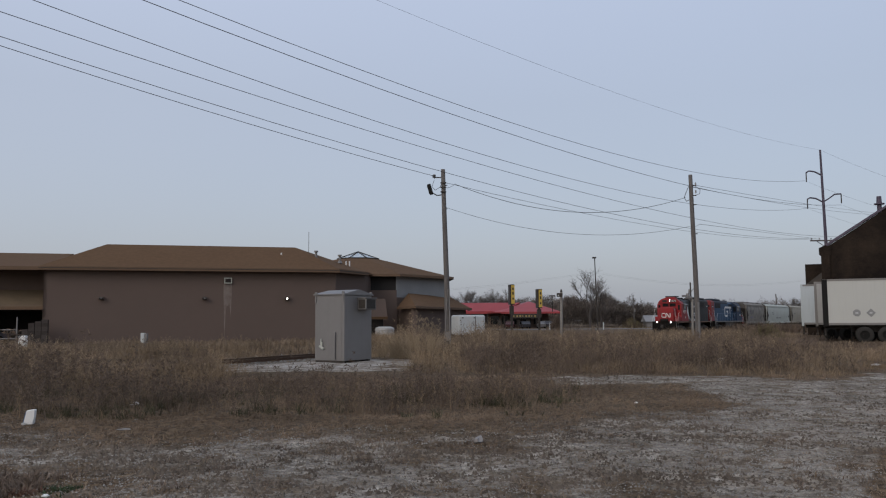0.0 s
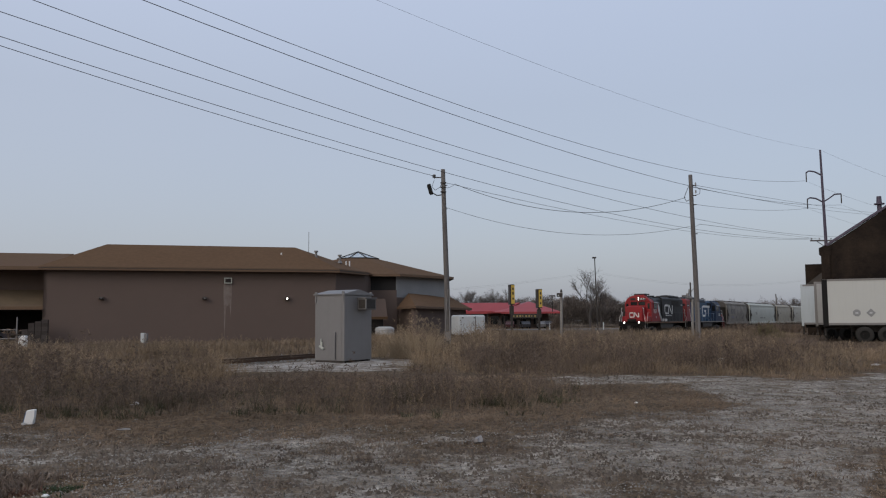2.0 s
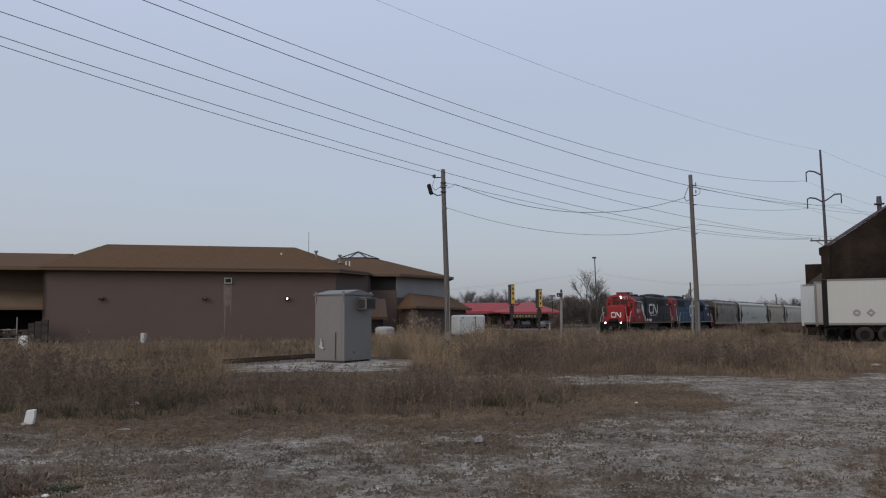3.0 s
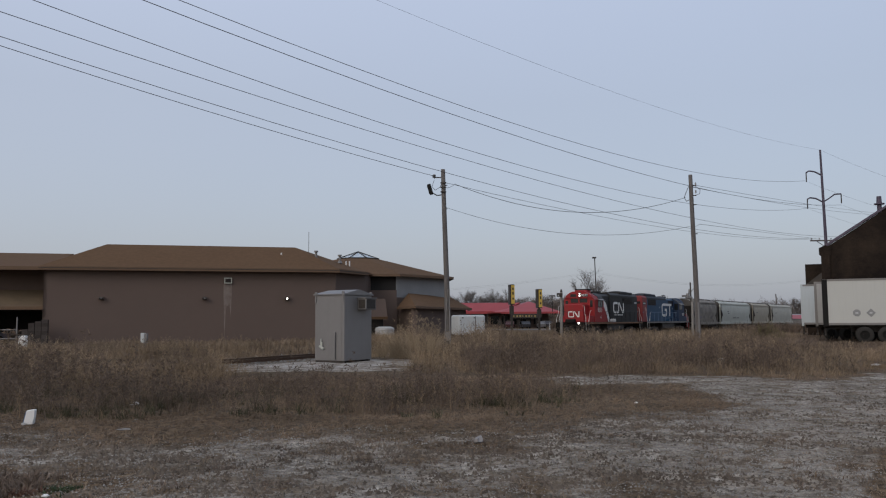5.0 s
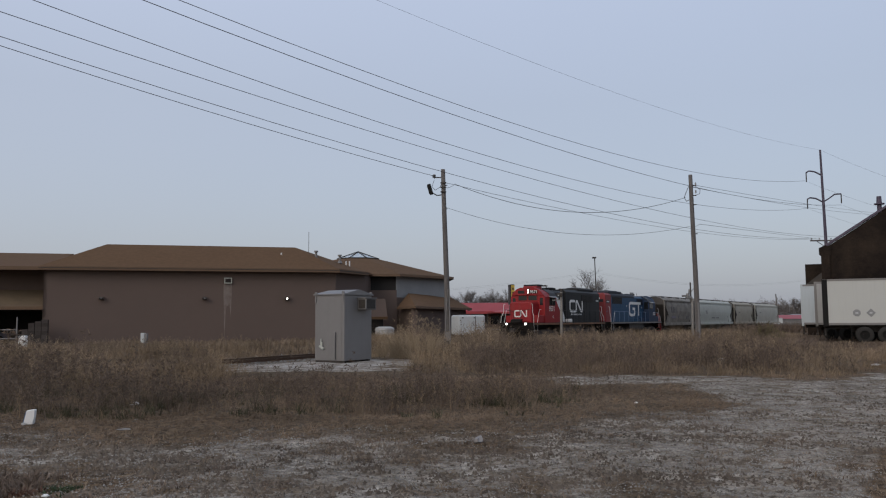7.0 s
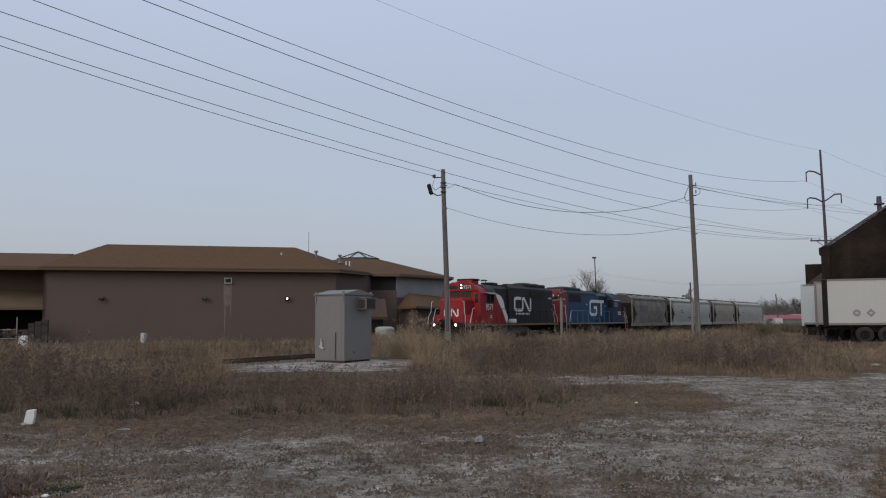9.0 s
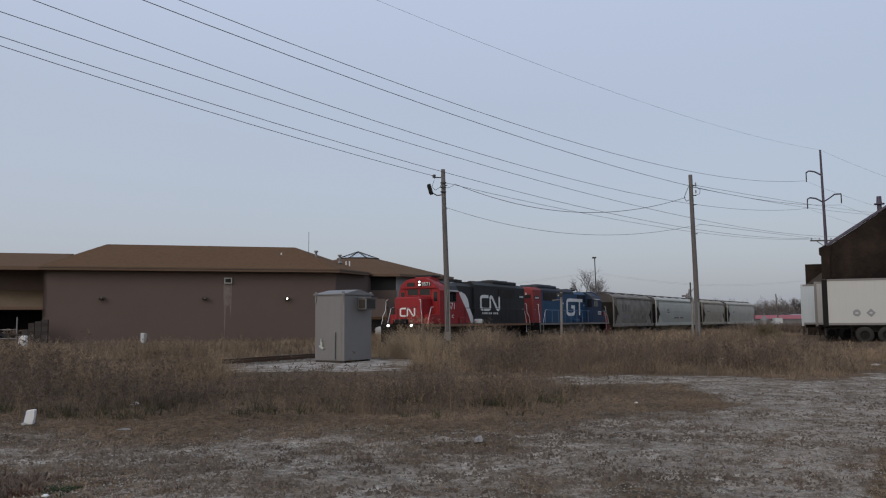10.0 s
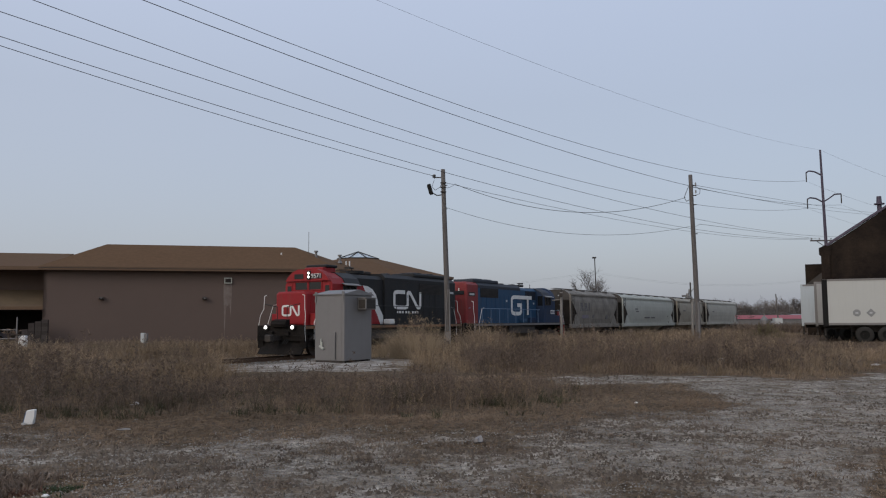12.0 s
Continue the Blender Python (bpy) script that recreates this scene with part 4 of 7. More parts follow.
def building():
    b = thing("brown_building", "long brown stucco building with low brown shingled hip roofs", "building")
    EZ = 5.78
    p2 = lambda u, v: bp(u, v)[:2]
    walls = [p2(0.25, 22), p2(0.25, 0.7), p2(21.9, 0.7), (-6.75, 70.0), (-6.4, 74.0)]
    part("wall", wall_run(bmesh.new(), walls, -0.3, EZ - 0.05), STUCCO, b)
    # hip roof over the long wing
    RZ = 7.84
    c = [bp(0, 0, EZ), bp(22.1, 0, EZ), (-6.4, 69.5, EZ), (-6.0, 78, EZ), bp(0, 22, EZ)]
    r0, r1 = bp(4.1, 4.1, RZ), bp(18.9, 4.1, RZ)
    rb0, rb1 = bp(4.1, 18, RZ), bp(17.5, 18, RZ)
    for pts in ([c[0], c[1], r1, r0], [c[4], c[0], r0, rb0], [c[1], c[2], r1], [c[2], c[3], rb1, r1], [r0, r1, rb1, rb0]):
        part("roof", slab(bmesh.new(), pts, 0.14), SHINGLE, b, "brown asphalt shingle hip roof")
    part("fascia", fascia_run(bmesh.new(), [c[4][:2], c[0][:2], c[1][:2], c[2][:2]], EZ - 0.27, EZ + 0.02), FASCIA, b)
    part("drip_edge", fascia_run(bmesh.new(), [c[0][:2], c[1][:2], c[2][:2]], EZ - 0.13, EZ - 0.09, 0.075), STEEL_DARK, b)
    part("soffit", prism(bmesh.new(), [p2(0.05, 0.05), p2(22.0, 0.05), p2(21.9, 0.9), p2(0.05, 0.9)], xy, EZ - 0.26, EZ - 0.22), FASCIA, b)
    # wing to the west with a lower awning roof and a dark bay below it
    w = bmesh.new()
    wall_run(w, [p2(-30, 3.2), p2(0.7, 3.2)], 2.6, EZ - 0.1)
    part("upper_wall", w, STUCCO, b)
    for pts in ([bp(-30, 0.45, EZ - 0.03), bp(0.4, 0.45, EZ - 0.03), bp(0.4, 11.5, 7.62), bp(-30, 11.5, 7.62)], [bp(-30, 11.5, 7.62), bp(0.4, 11.5, 7.62), bp(0.4, 22, EZ), bp(-30, 22, EZ)]):
        part("roof", slab(bmesh.new(), pts, 0.14), SHINGLE, b)
    part("fascia", fascia_run(bmesh.new(), [p2(-30, 0.43), p2(0.0, 0.43)], EZ - 0.27, EZ), FASCIA, b)
    a = bmesh.new()
    slab(a, [bp(-30, 0.9, 2.82), bp(0.68, 0.9, 2.82), bp(0.68, 3.2, 4.15), bp(-30, 3.2, 4.15)], 0.1)
    part("awning_roof", a, TAN_PANEL, b, "stained tan panelled awning")
    part("fascia", fascia_run(bmesh.new(), [p2(-30, 0.88), p2(0.66, 0.88)], 2.6, 2.84), FASCIA, b)
    # ceiling and back wall coloured near black for the bay's deep shade
    part("bay_ceiling", prism(bmesh.new(), [p2(-30, 1.0), p2(0.6, 1.0), p2(0.6, 9), p2(-30, 9)], xy, 2.55, 2.63), SHADE_DARK, b)
    part("bay_wall", wall_run(bmesh.new(), [p2(-30, 9), p2(0.7, 9)], -0.3, 2.6), SHADE_DARK, b)
    for u in (-7.5, -15.0):
        part("pillar", prism(bmesh.new(), [p2(u, 1.3), p2(u + 0.5, 1.3), p2(u + 0.5, 1.8), p2(u, 1.8)], xy, -0.3, 2.6), STUCCO, b)
    # pavilion: eight-sided roof with a glass skylight
    C, R = (-8.5, 81.0), 9.9
    ang = [radians(-17 + 45 * i) for i in range(8)]
    at = lambda i, rr, z: (C[0] + math.cos(ang[i % 8]) * rr, C[1] + math.sin(ang[i % 8]) * rr, z)
    for i in range(8):
        m = bmesh.new()
        slab(m, [at(i, R, EZ), at(i + 1, R, EZ), at(i + 1, 2.15, 7.75), at(i, 2.15, 7.75)], 0.14)
        part("pavilion_roof", m, SHINGLE, b)
    part("fascia", fascia_run(bmesh.new(), [at(i, R, 0)[:2] for i in range(-3, 3)], EZ - 0.21, EZ + 0.02), FASCIA, b)
    part("clerestory", wall_run(bmesh.new(), [at(-1, 9.15, 0)[:2], at(0, 9.15, 0)[:2], at(1, 9.15, 0)[:2]], 3.7, EZ - 0.1), PANEL_GREY, b, "plain grey clerestory panel")
    # a near-black panel painted as the shaded opening
    part("clerestory_opening", wall_run(bmesh.new(), [at(-2, 9.1, 0)[:2], at(-1, 9.1, 0)[:2]], 4.35, EZ - 0.1), SHADE_DARK, b)
    part("pavilion_wall", wall_run(bmesh.new(), [at(i, 9.2, 0)[:2] for i in (-3, -2, -1)], -0.3, 4.36), STUCCO, b)
    part("pavilion_wall", wall_run(bmesh.new(), [at(i, 9.2, 0)[:2] for i in (-1, 0, 1)], -0.3, 3.72), STUCCO, b)
    part("pavilion_wall", wall_run(bmesh.new(), [at(i, 9.2, 0)[:2] for i in (1, 2, 3, 4, 5)], -0.3, EZ - 0.1), STUCCO, b)
    sky_frame = bmesh.new()
    for i in range(8):
        rod(sky_frame, at(i, 2.2, 7.78), (C[0], C[1], 8.55), 0.05)
        rod(sky_frame, at(i, 2.2, 7.78), at(i + 1, 2.2, 7.78), 0.06)
    glazing = bmesh.new()
    tip = glazing.verts.new((C[0], C[1], 8.52))
    ring = [glazing.verts.new(at(i, 2.15, 7.78)) for i in range(8)]
    for i in range(8):
        glazing.faces.new((ring[i], ring[(i + 1) % 8], tip))
    s = part("skylight", sky_frame, STEEL_DARK, b, "skylight of eight pale panes")
    part("pane", glazing, SKYGLASS, s)
    # lean-to in front of the pavilion
    A1, A2, A0 = (-2.3, 67.0), (2.75, 79.6), (-4.05, 71.6)
    T1, T2 = (-3.15, 73.4, 4.1), (0.7, 79.8, 3.9)
    lean = bmesh.new()
    slab(lean, [(*A1, 2.82), (*A2, 2.78), T2, T1], 0.1)
    slab(lean, [(*A0, 2.82), (*A1, 2.82), T1], 0.1)
    slab(lean, [(*A2, 2.78), (2.6, 86.0, 2.78), (0.4, 86, 3.9), T2], 0.1)
    part("lean_to_roof", lean, SHINGLE, b, "lower brown shingled skirt roof")
    part("fascia", fascia_run(bmesh.new(), [A0, A1, A2, (2.6, 86.0)], 2.63, 2.83), FASCIA, b)
    part("lean_to_wall", wall_run(bmesh.new(), [(-4.05, 73.2), (-2.45, 68.0), (2.2, 79.6), (2.2, 86)], -0.3, 2.75), STUCCO, b)
    # small awning and dark doorway in the recess
    aw = bmesh.new()
    slab(aw, [(-6.2, 68.6, 1.95), (-4.75, 69.0, 1.95), (-4.95, 69.35, 3.5), (-6.3, 69.0, 3.5)], 0.1)
    aw = part("door_awning", aw, STUCCO, b, "dark brown sloping door awning")
    part("awning_edge", slab(bmesh.new(), [(-6.2, 68.55, 1.97), (-4.72, 68.95, 1.97), (-4.8, 69.25, 2.05), (-6.25, 68.85, 2.05)], 0.22), SHINGLE, aw)
    # a near-black box whose colour gives the doorway its shade
    part("doorway", boxed(-6.3, -5.2, 70.2, 70.4, -0.2, 1.9), SHADE_DARK, b)
    # fittings on the long wall
    for u, z, on in ((4.3, 3.42, False), (11.75, 3.42, False), (18.03, 3.42, True)):
        m = bmesh.new()
        x, y, _ = bp(u, 0.63)
        prism(m, [(0, 0), (0.26, 0), (0.3, 0.1), (0.26, 0.22), (0, 0.22)], lambda p, q, w: (x + BE.x * w - BN.x * p, y + BE.y * w - BN.y * p, z + q - 0.1), -0.17, 0.17)
        l = part("wall_lamp", m, STEEL_DARK, b, "small dark wall lamp")
        bulb = bmesh.new()
        x2, y2, _ = bp(u, 0.32 if on else 0.36)
        bmesh.ops.create_uvsphere(bulb, u_segments=10, v_segments=6, radius=0.075 if on else 0.06, matrix=Matrix.Translation((x2, y2, z)))
        part("bulb", bulb, WALL_GLOW if on else GALV, l)
    m = bmesh.new()
    q = lambda u, v, z0, z1, u1, v1: prism(m, [bp(u, v)[:2], bp(u1, v)[:2], bp(u1, v1)[:2], bp(u, v1)[:2]], xy, z0, z1)
    q(13.19, 0.5, 4.6, 4.67, 13.77, 0.7), q(13.19, 0.5, 4.98, 5.05, 13.77, 0.7), q(13.19, 0.5, 4.67, 4.98, 13.26, 0.7), q(13.7, 0.5, 4.67, 4.98, 13.77, 0.7)
    v = part("wall_vent", m, HOP_LIGHT, b, "pale framed louvred vent")
    m = bmesh.new()
    for i in range(5):
        q(13.26, 0.56, 4.68 + i * 0.06, 4.71 + i * 0.06, 13.7, 0.68)
    part("louvre", m, STEEL_DARK, v)
    m = bmesh.new()
    teeth = [(13.14, 4.6), (13.78, 4.6), (13.77, 3.6), (13.74, 2.6), (13.7, 1.9), (13.66, 2.6), (13.6, 3.1), (13.5, 2.8), (13.42, 2.9), (13.34, 2.5), (13.3, 1.3), (13.265, 0.2), (13.23, 1.2), (13.19, 2.8), (13.15, 3.5)]
    prism(m, teeth, lambda u, z, w: bp(u, 0.699 - w, z), 0, 0.006)
    part("water_stain", m, material("lime_stain", (0.19, 0.158, 0.142), 0.9, grain=0.15, stain=0.9, second=(0.137, 0.105, 0.091), stain_scale=2.2), b, "pale lime stain under the vent")
    # vents and mast on the roof
    for (x, y, z), hh, rr in (((-10.55, 67.2, 6.72), 0.62, 0.13), ((-8.75, 68.5, 6.5), 0.6, 0.13)):
        m = bmesh.new()
        rod(m, (x, y, z), (x, y, z + 0.18), 0.22, 0.14), rod(m, (x, y, z + 0.18), (x, y, z + hh), 0.1), rod(m, (x, y, z + hh), (x, y, z + hh + 0.12), 0.17)
        part("roof_vent", m, GALV, b, "galvanised roof flue")
    for x, y, z in ((-8.27, 69.0, 6.35), (-7.98, 69.0, 6.33), (-13.3, 66.5, 7.1)):
        part("vent_pipe", rod(bmesh.new(), (x, y, z - 0.1), (x, y, z + (0.38 if x > -10 else 0.15)), 0.06), WHITE, b, "short white vent pipe")
    part("antenna", rod(bmesh.new(), (-11.4, 68.6, 7.3), (-11.4, 68.6, 9.2), 0.02), STEEL_DARK, b)


def shed_cabinet():
    """Railway signal cabinet on the gravel pad."""
    c = thing("signal_cabinet", "grey galvanised railway signal cabinet standing on a gravel pad", "cabinet", pose(-3.81, 31.3, 0.0, 0, 0, 56.6))
    W, D, H = 1.68, 1.5, 2.6     # x along the side with the cooler, y towards the door's left
    body = bmesh.new()
    box(body, 0, W, 0, D, 0.06, H, bevel=0.015)
    part("body", body, GALV, c)
    roof = bmesh.new()
    prism(roof, [(-0.05, H), (W + 0.05, H), (W + 0.05, H + 0.04), (W / 2, H + 0.22), (-0.05, H + 0.04)], xz, -0.06, D + 0.06)
    part("roof", roof, GALV, c, "low gabled galvanised roof")
    for x in (0.02, 0.8, 1.5):
        part("skid", boxed(x, x + 0.12, 0.02, D - 0.02, -0.06, 0.06), STEEL_DARK, c)
    for x, y in ((-0.03, 0.02), (-0.03, D - 0.08), (W - 0.03, 0.02), (W - 0.03, D - 0.08)):
        lug = bmesh.new()
        box(lug, x, x + 0.06, y, y + 0.07, H - 0.28, H + 0.05)
        rod(lug, (x, y + 0.035, H + 0.08), (x + 0.06, y + 0.035, H + 0.08), 0.06, n=10)
        part("lifting_lug", lug, GALV, c)
    # window cooler on the long side
    ac = part("cooler", boxed(0.8, 1.43, -0.42, 0.0, 2.03, 2.47, bevel=0.02), GALV, c, "box cooler with dark grilles")
    part("hood", boxed(0.77, 1.46, -0.46, 0.0, 2.47, 2.5), GALV, ac)
    part("grille", boxed(0.85, 1.38, -0.435, -0.422, 2.07, 2.43), STEEL_DARK, ac)
    part("grille", boxed(0.785, 0.798, -0.38, -0.06, 2.08, 2.42), STEEL_DARK, ac)
    # door side
    d = bmesh.new()
    box(d, -0.012, -0.002, 0.12, D - 0.1, 0.15, H - 0.1, bevel=0.003)
    door = part("door", d, GALV, c)
    part("conduit", boxed(-0.09, -0.03, 0.40, 0.46, 0.1, 1.15, bevel=0.01), GALV, c, "upright grey conduit")
    hd = bmesh.new()
    box(hd, -0.075, -0.03, 1.06, 1.16, 0.55, 0.78, bevel=0.012)
    rod(hd, (-0.09, 1.11, 0.78), (-0.05, 1.13, 0.9), 0.02)
    rod(hd, (-0.06, 1.0, 0.5), (-0.06, 1.2, 0.62), 0.05, n=10)
    part("door_handle", hd, HOP_LIGHT, door, "pale padlock hasp and handle")
    return c


# ---- poles and wires ----


def wire(name, a, b, sag, r=0.016, label="", n=28):
    """A hanging wire, one mesh."""
    a, b = Vector(a), Vector(b)
    pts = []
    for i in range(n + 1):
        u = i / n
        p = a.lerp(b, u)
        p.z -= 4 * sag * u * (1 - u)
        pts.append(p)
    bm = bmesh.new()
    r *= 0.92
    rings = []
    d = (b - a).normalized()
    sx = d.cross(Vector((0, 0, 1))).normalized()
    for p in pts:
        rings.append([bm.verts.new(p + sx * r * math.cos(t) + Vector((0, 0, r * math.sin(t)))) for t in (0, 2.094, 4.189)])
    for u, v in zip(rings, rings[1:]):
        for i in range(3):
            bm.faces.new((u[i], u[(i + 1) % 3], v[(i + 1) % 3], v[i]))
    ob = part(name, bm, WIRE, smooth=True)
    return tagged(ob, label or "thin dark overhead wire sagging between poles", "wire", "overhead wires")


def wood_pole(x, y, top, lean_x=0.0, label="weathered wooden utility pole"):
    """A tapered round pole; lean_x: how far its top stands to the side."""
    t = thing("utility_pole", label, "pole", pose(x, y, float(ground_z([x], [y])[0])))
    bm = bmesh.new()
    n, rows = 14, 12
    rings = []
    for k in range(rows + 1):
        u = k / rows
        r = 0.165 - 0.05 * u
        c = Vector((lean_x * u + 0.015 * math.sin(u * 5), 0, -0.3 + (top + 0.3) * u))
        rings.append([bm.verts.new(c + Vector((math.cos(6.2832 * i / n), math.sin(6.2832 * i / n), 0)) * r) for i in range(n)])
    for a, b in zip(rings, rings[1:]):
        for i in range(n):
            bm.faces.new((a[i], a[(i + 1) % n], b[(i + 1) % n], b[i]))
    bm.faces.new(rings[-1])
    part("pole_shaft", bm, POLE_WOOD, t, smooth=True)
    return t


def insulator(parent, x, y, z, r=0.05):
    bm = bmesh.new()
    for i in range(3):
        rod(bm, (x, y, z + i * 0.06), (x, y, z + i * 0.06 + 0.045), r, r * 0.7, n=10)
    rod(bm, (x, y, z - 0.08), (x, y, z + 0.2), 0.015)
    return part("insulator", bm, GALV, parent, "small grey porcelain insulator")


def pole_near():
    x, y, top = 0.26, 44.0, 9.9
    t = wood_pole(x, y, top, -0.22, "weathered wooden pole with a floodlight and a meter box")
    lx = -0.22
    arm = bmesh.new()
    rod(arm, (lx, 0, 9.45), (lx - 0.5, 0, 9.45), 0.03)
    part("bracket", arm, STEEL_DARK, t)
    insulator(t, lx - 0.5, 0, 9.45, 0.105)
    fl = bmesh.new()
    rods_pts = [(lx, 0, 8.5), (lx - 0.35, -0.05, 8.45), (lx - 0.62, -0.1, 8.6)]
    for p, q in zip(rods_pts, rods_pts[1:]):
        rod(fl, p, q, 0.03)
    part("floodlight_arm", fl, STEEL_DARK, t)
    head = bmesh.new()
    box(head, -0.1, 0.1, -0.16, 0.16, -0.29, 0.29, bevel=0.035)
    bmesh.ops.transform(head, matrix=pose(lx - 0.72, -0.1, 8.78, 0, -16, 0), verts=head.verts)
    f = part("floodlight", head, RUBBER, t, "black tilted floodlight")
    lens = bmesh.new()
    box(lens, -0.125, -0.102, -0.12, 0.12, -0.22, 0.22)
    bmesh.ops.transform(lens, matrix=pose(lx - 0.72, -0.1, 8.78, 0, -16, 0), verts=lens.verts)
    part("lens", lens, GLASS_DARK, f)
    loop = [(lx - 0.5, 0, 9.3), (lx - 0.62, 0, 8.95), (lx - 0.45, 0, 8.75), (lx - 0.2, 0, 8.9), (lx - 0.1, 0, 9.1)]
    part("drop_cable", rods(loop, 0.014), WIRE, t)
    for z in (9.1, 8.85, 8.6):
        part("clamp", boxed(lx - 0.16, lx + 0.16, -0.17, -0.09, z, z + 0.07), STEEL_DARK, t)
    for z in (9.0, 7.7):
        part("wire_hook", rod(bmesh.new(), (lx + 0.05, 0, z), (lx + 0.22, 0, z + 0.02), 0.025), STEEL_DARK, t)
    part("meter_box", boxed(-0.13, 0.14, -0.34, -0.15, 0.55, 1.0, bevel=0.015), GALV, t, "grey metal meter box")
    part("conduit", rod(bmesh.new(), (0.1, -0.2, -0.2), (0.06, -0.19, 3.3), 0.035), GALV, t)
    part("guy_wire", rods([(-0.02, -0.17, 3.3), (-0.25, -0.25, -0.1)], 0.02), GALV, t)


def pole_far():
    t = wood_pole(15.0, 48.0, 10.2, -0.15, "tall weathered wooden utility pole with several wires")
    lx = -0.15
    for z in (9.9, 9.3, 8.75, 7.0):
        part("bracket", rod(bmesh.new(), (lx - 0.1, 0, z - 0.35), (lx + 0.3, 0, z - 0.35), 0.028), STEEL_DARK, t)
    for z in (9.55, 9.1):
        insulator(t, lx + 0.28, 0, z)
    part("drop_cable", rods([(lx - 0.1, 0, 9.6), (lx - 0.32, 0, 9.1), (lx - 0.42, 0, 8.85), (lx - 0.3, 0, 8.6), (lx - 0.1, 0, 8.7)], 0.018), WIRE, t)
    part("drop_cable", rods([(lx + 0.28, 0, 9.5), (lx + 0.55, 0, 9.3), (lx + 0.5, 0, 9.05), (lx + 0.2, 0, 8.95)], 0.015), WIRE, t)
    part("guard", boxed(-0.05, 0.05, -0.2, -0.155, 0.1, 2.6), GALV, t)


TP = Vector((46.3, 98.0, 0))


def transmission_pole():
    t = thing("transmission_pole", "tall slender steel power pole with curved davit arms", "power pole", pose(TP.x, TP.y, 0))
    bm = bmesh.new()
    rod(bm, (0.35, 0, -0.3), (0.0, 0, 22.2), 0.26, 0.12, n=12)
    part("pole_shaft", bm, STEEL_POLE, t)
    for z, side in ((19.05, -1), (15.75, -1), (15.75, 1)):
        pts = [(0.05, 0, z), (side * 0.8, 0, z + 0.45), (side * 1.5, 0, z + (0.55 if side < 0 else 0.95)), (side * (1.85 if side < 0 else 2.3), 0, z + (0.35 if side < 0 else 1.0))]
        arm = part("davit_arm", rods(pts, 0.09), STEEL_POLE, t)
        e = pts[-1]
        part("insulator_string", rod(bmesh.new(), e, (e[0], 0, e[2] - 1.15), 0.07), STEEL_DARK, arm)
    cross = bmesh.new()
    box(cross, -1.7, 1.9, -0.08, 0.08, 10.95, 11.12)
    part("crossarm", cross, POLE_WOOD, t, "wooden crossarm near mid-height")
    part("brace", rods([(-0.9, 0, 10.95), (0.15, 0, 10.2), (1.2, 0, 10.95)], 0.04), STEEL_DARK, t)
    for x in (-1.55, -0.6, 0.8, 1.7):
        insulator(t, x, 0, 11.18, 0.08)


def wires():
    wire("power_line", (46.3, 98, 22.2), (-41.91, 0, 22.22), 3.33, 0.011, "faint thin shield wire high over the lot")
    wire("power_line", (44.35, 98, 18.4), (-31.4, 0, 15.86), 4.18, 0.019)
    wire("power_line", (48.65, 98, 15.4), (-31.45, 0, 15.22), 3.78, 0.020)
    wire("power_line", (44.55, 98, 15.0), (-34.25, 0, 15.97), 4.57, 0.018)
    wire("power_line", (47.9, 98, 11.5), (-35.6, 0, 14.71), 3.11, 0.017)
    wire("power_line", (45.6, 98, 11.35), (-36.78, 0, 14.95), 3.7, 0.017)
    wire("power_line", (-0.48, 44, 9.5), (-38.0, 0, 15.8), 1.0, 0.017)
    wire("power_line", (0.21, 44, 9.11), (44.66, 98, 11.2), 0.94, 0.014)
    # between the two wooden poles
    wire("service_wire", (0.12, 44, 8.85), (0.67, 44.16, 9.08), 0.08, 0.012, "short loop where the service cable leaves its pole", 8)
    wire("service_wire", (0.67, 44.16, 9.08), (14.5, 48, 8.83), 1.22, 0.019, "heavy dark service cable between wooden poles")
    wire("service_wire", (0.2, 44, 7.75), (14.75, 48, 7.1), 0.95, 0.012)
    # on from the far wooden pole
    wire("service_wire", (14.95, 48, 9.6), (53.0, 98, 14.35), 0.15, 0.014)
    wire("service_wire", (14.95, 48, 9.45), (53.0, 98, 14.15), 0.3, 0.014)
    wire("service_wire", (15.29, 48, 7.23), (45.3, 98, 11.3), 0.02, 0.014)
    wire("service_wire", (14.9, 48, 7.05), (15.29, 48, 7.23), 0.03, 0.012, "short tie that holds a wire off its pole", 6)
    # faint lines beyond the road
    for dz in (0.0, 0.22):
        wire("power_line", (25.85, 138.2, 9.85 - dz), (-45.0, 150, 8.6 - dz), 2.4, 0.008, "faint thin wire beyond the road")
        wire("power_line", (25.85, 138.2, 9.85 - dz), (72.0, 160, 9.4 - dz), 1.6, 0.008, "faint thin wire beyond the road")
    # away behind the transmission pole
    for x, z in ((46.3, 22.2), (44.45, 18.3), (48.8, 15.32), (44.7, 14.9)):
        wire("power_line", (x, 98, z), (x + 70, 150, z), 2.6, 0.012)


# ---- signals by the track ----


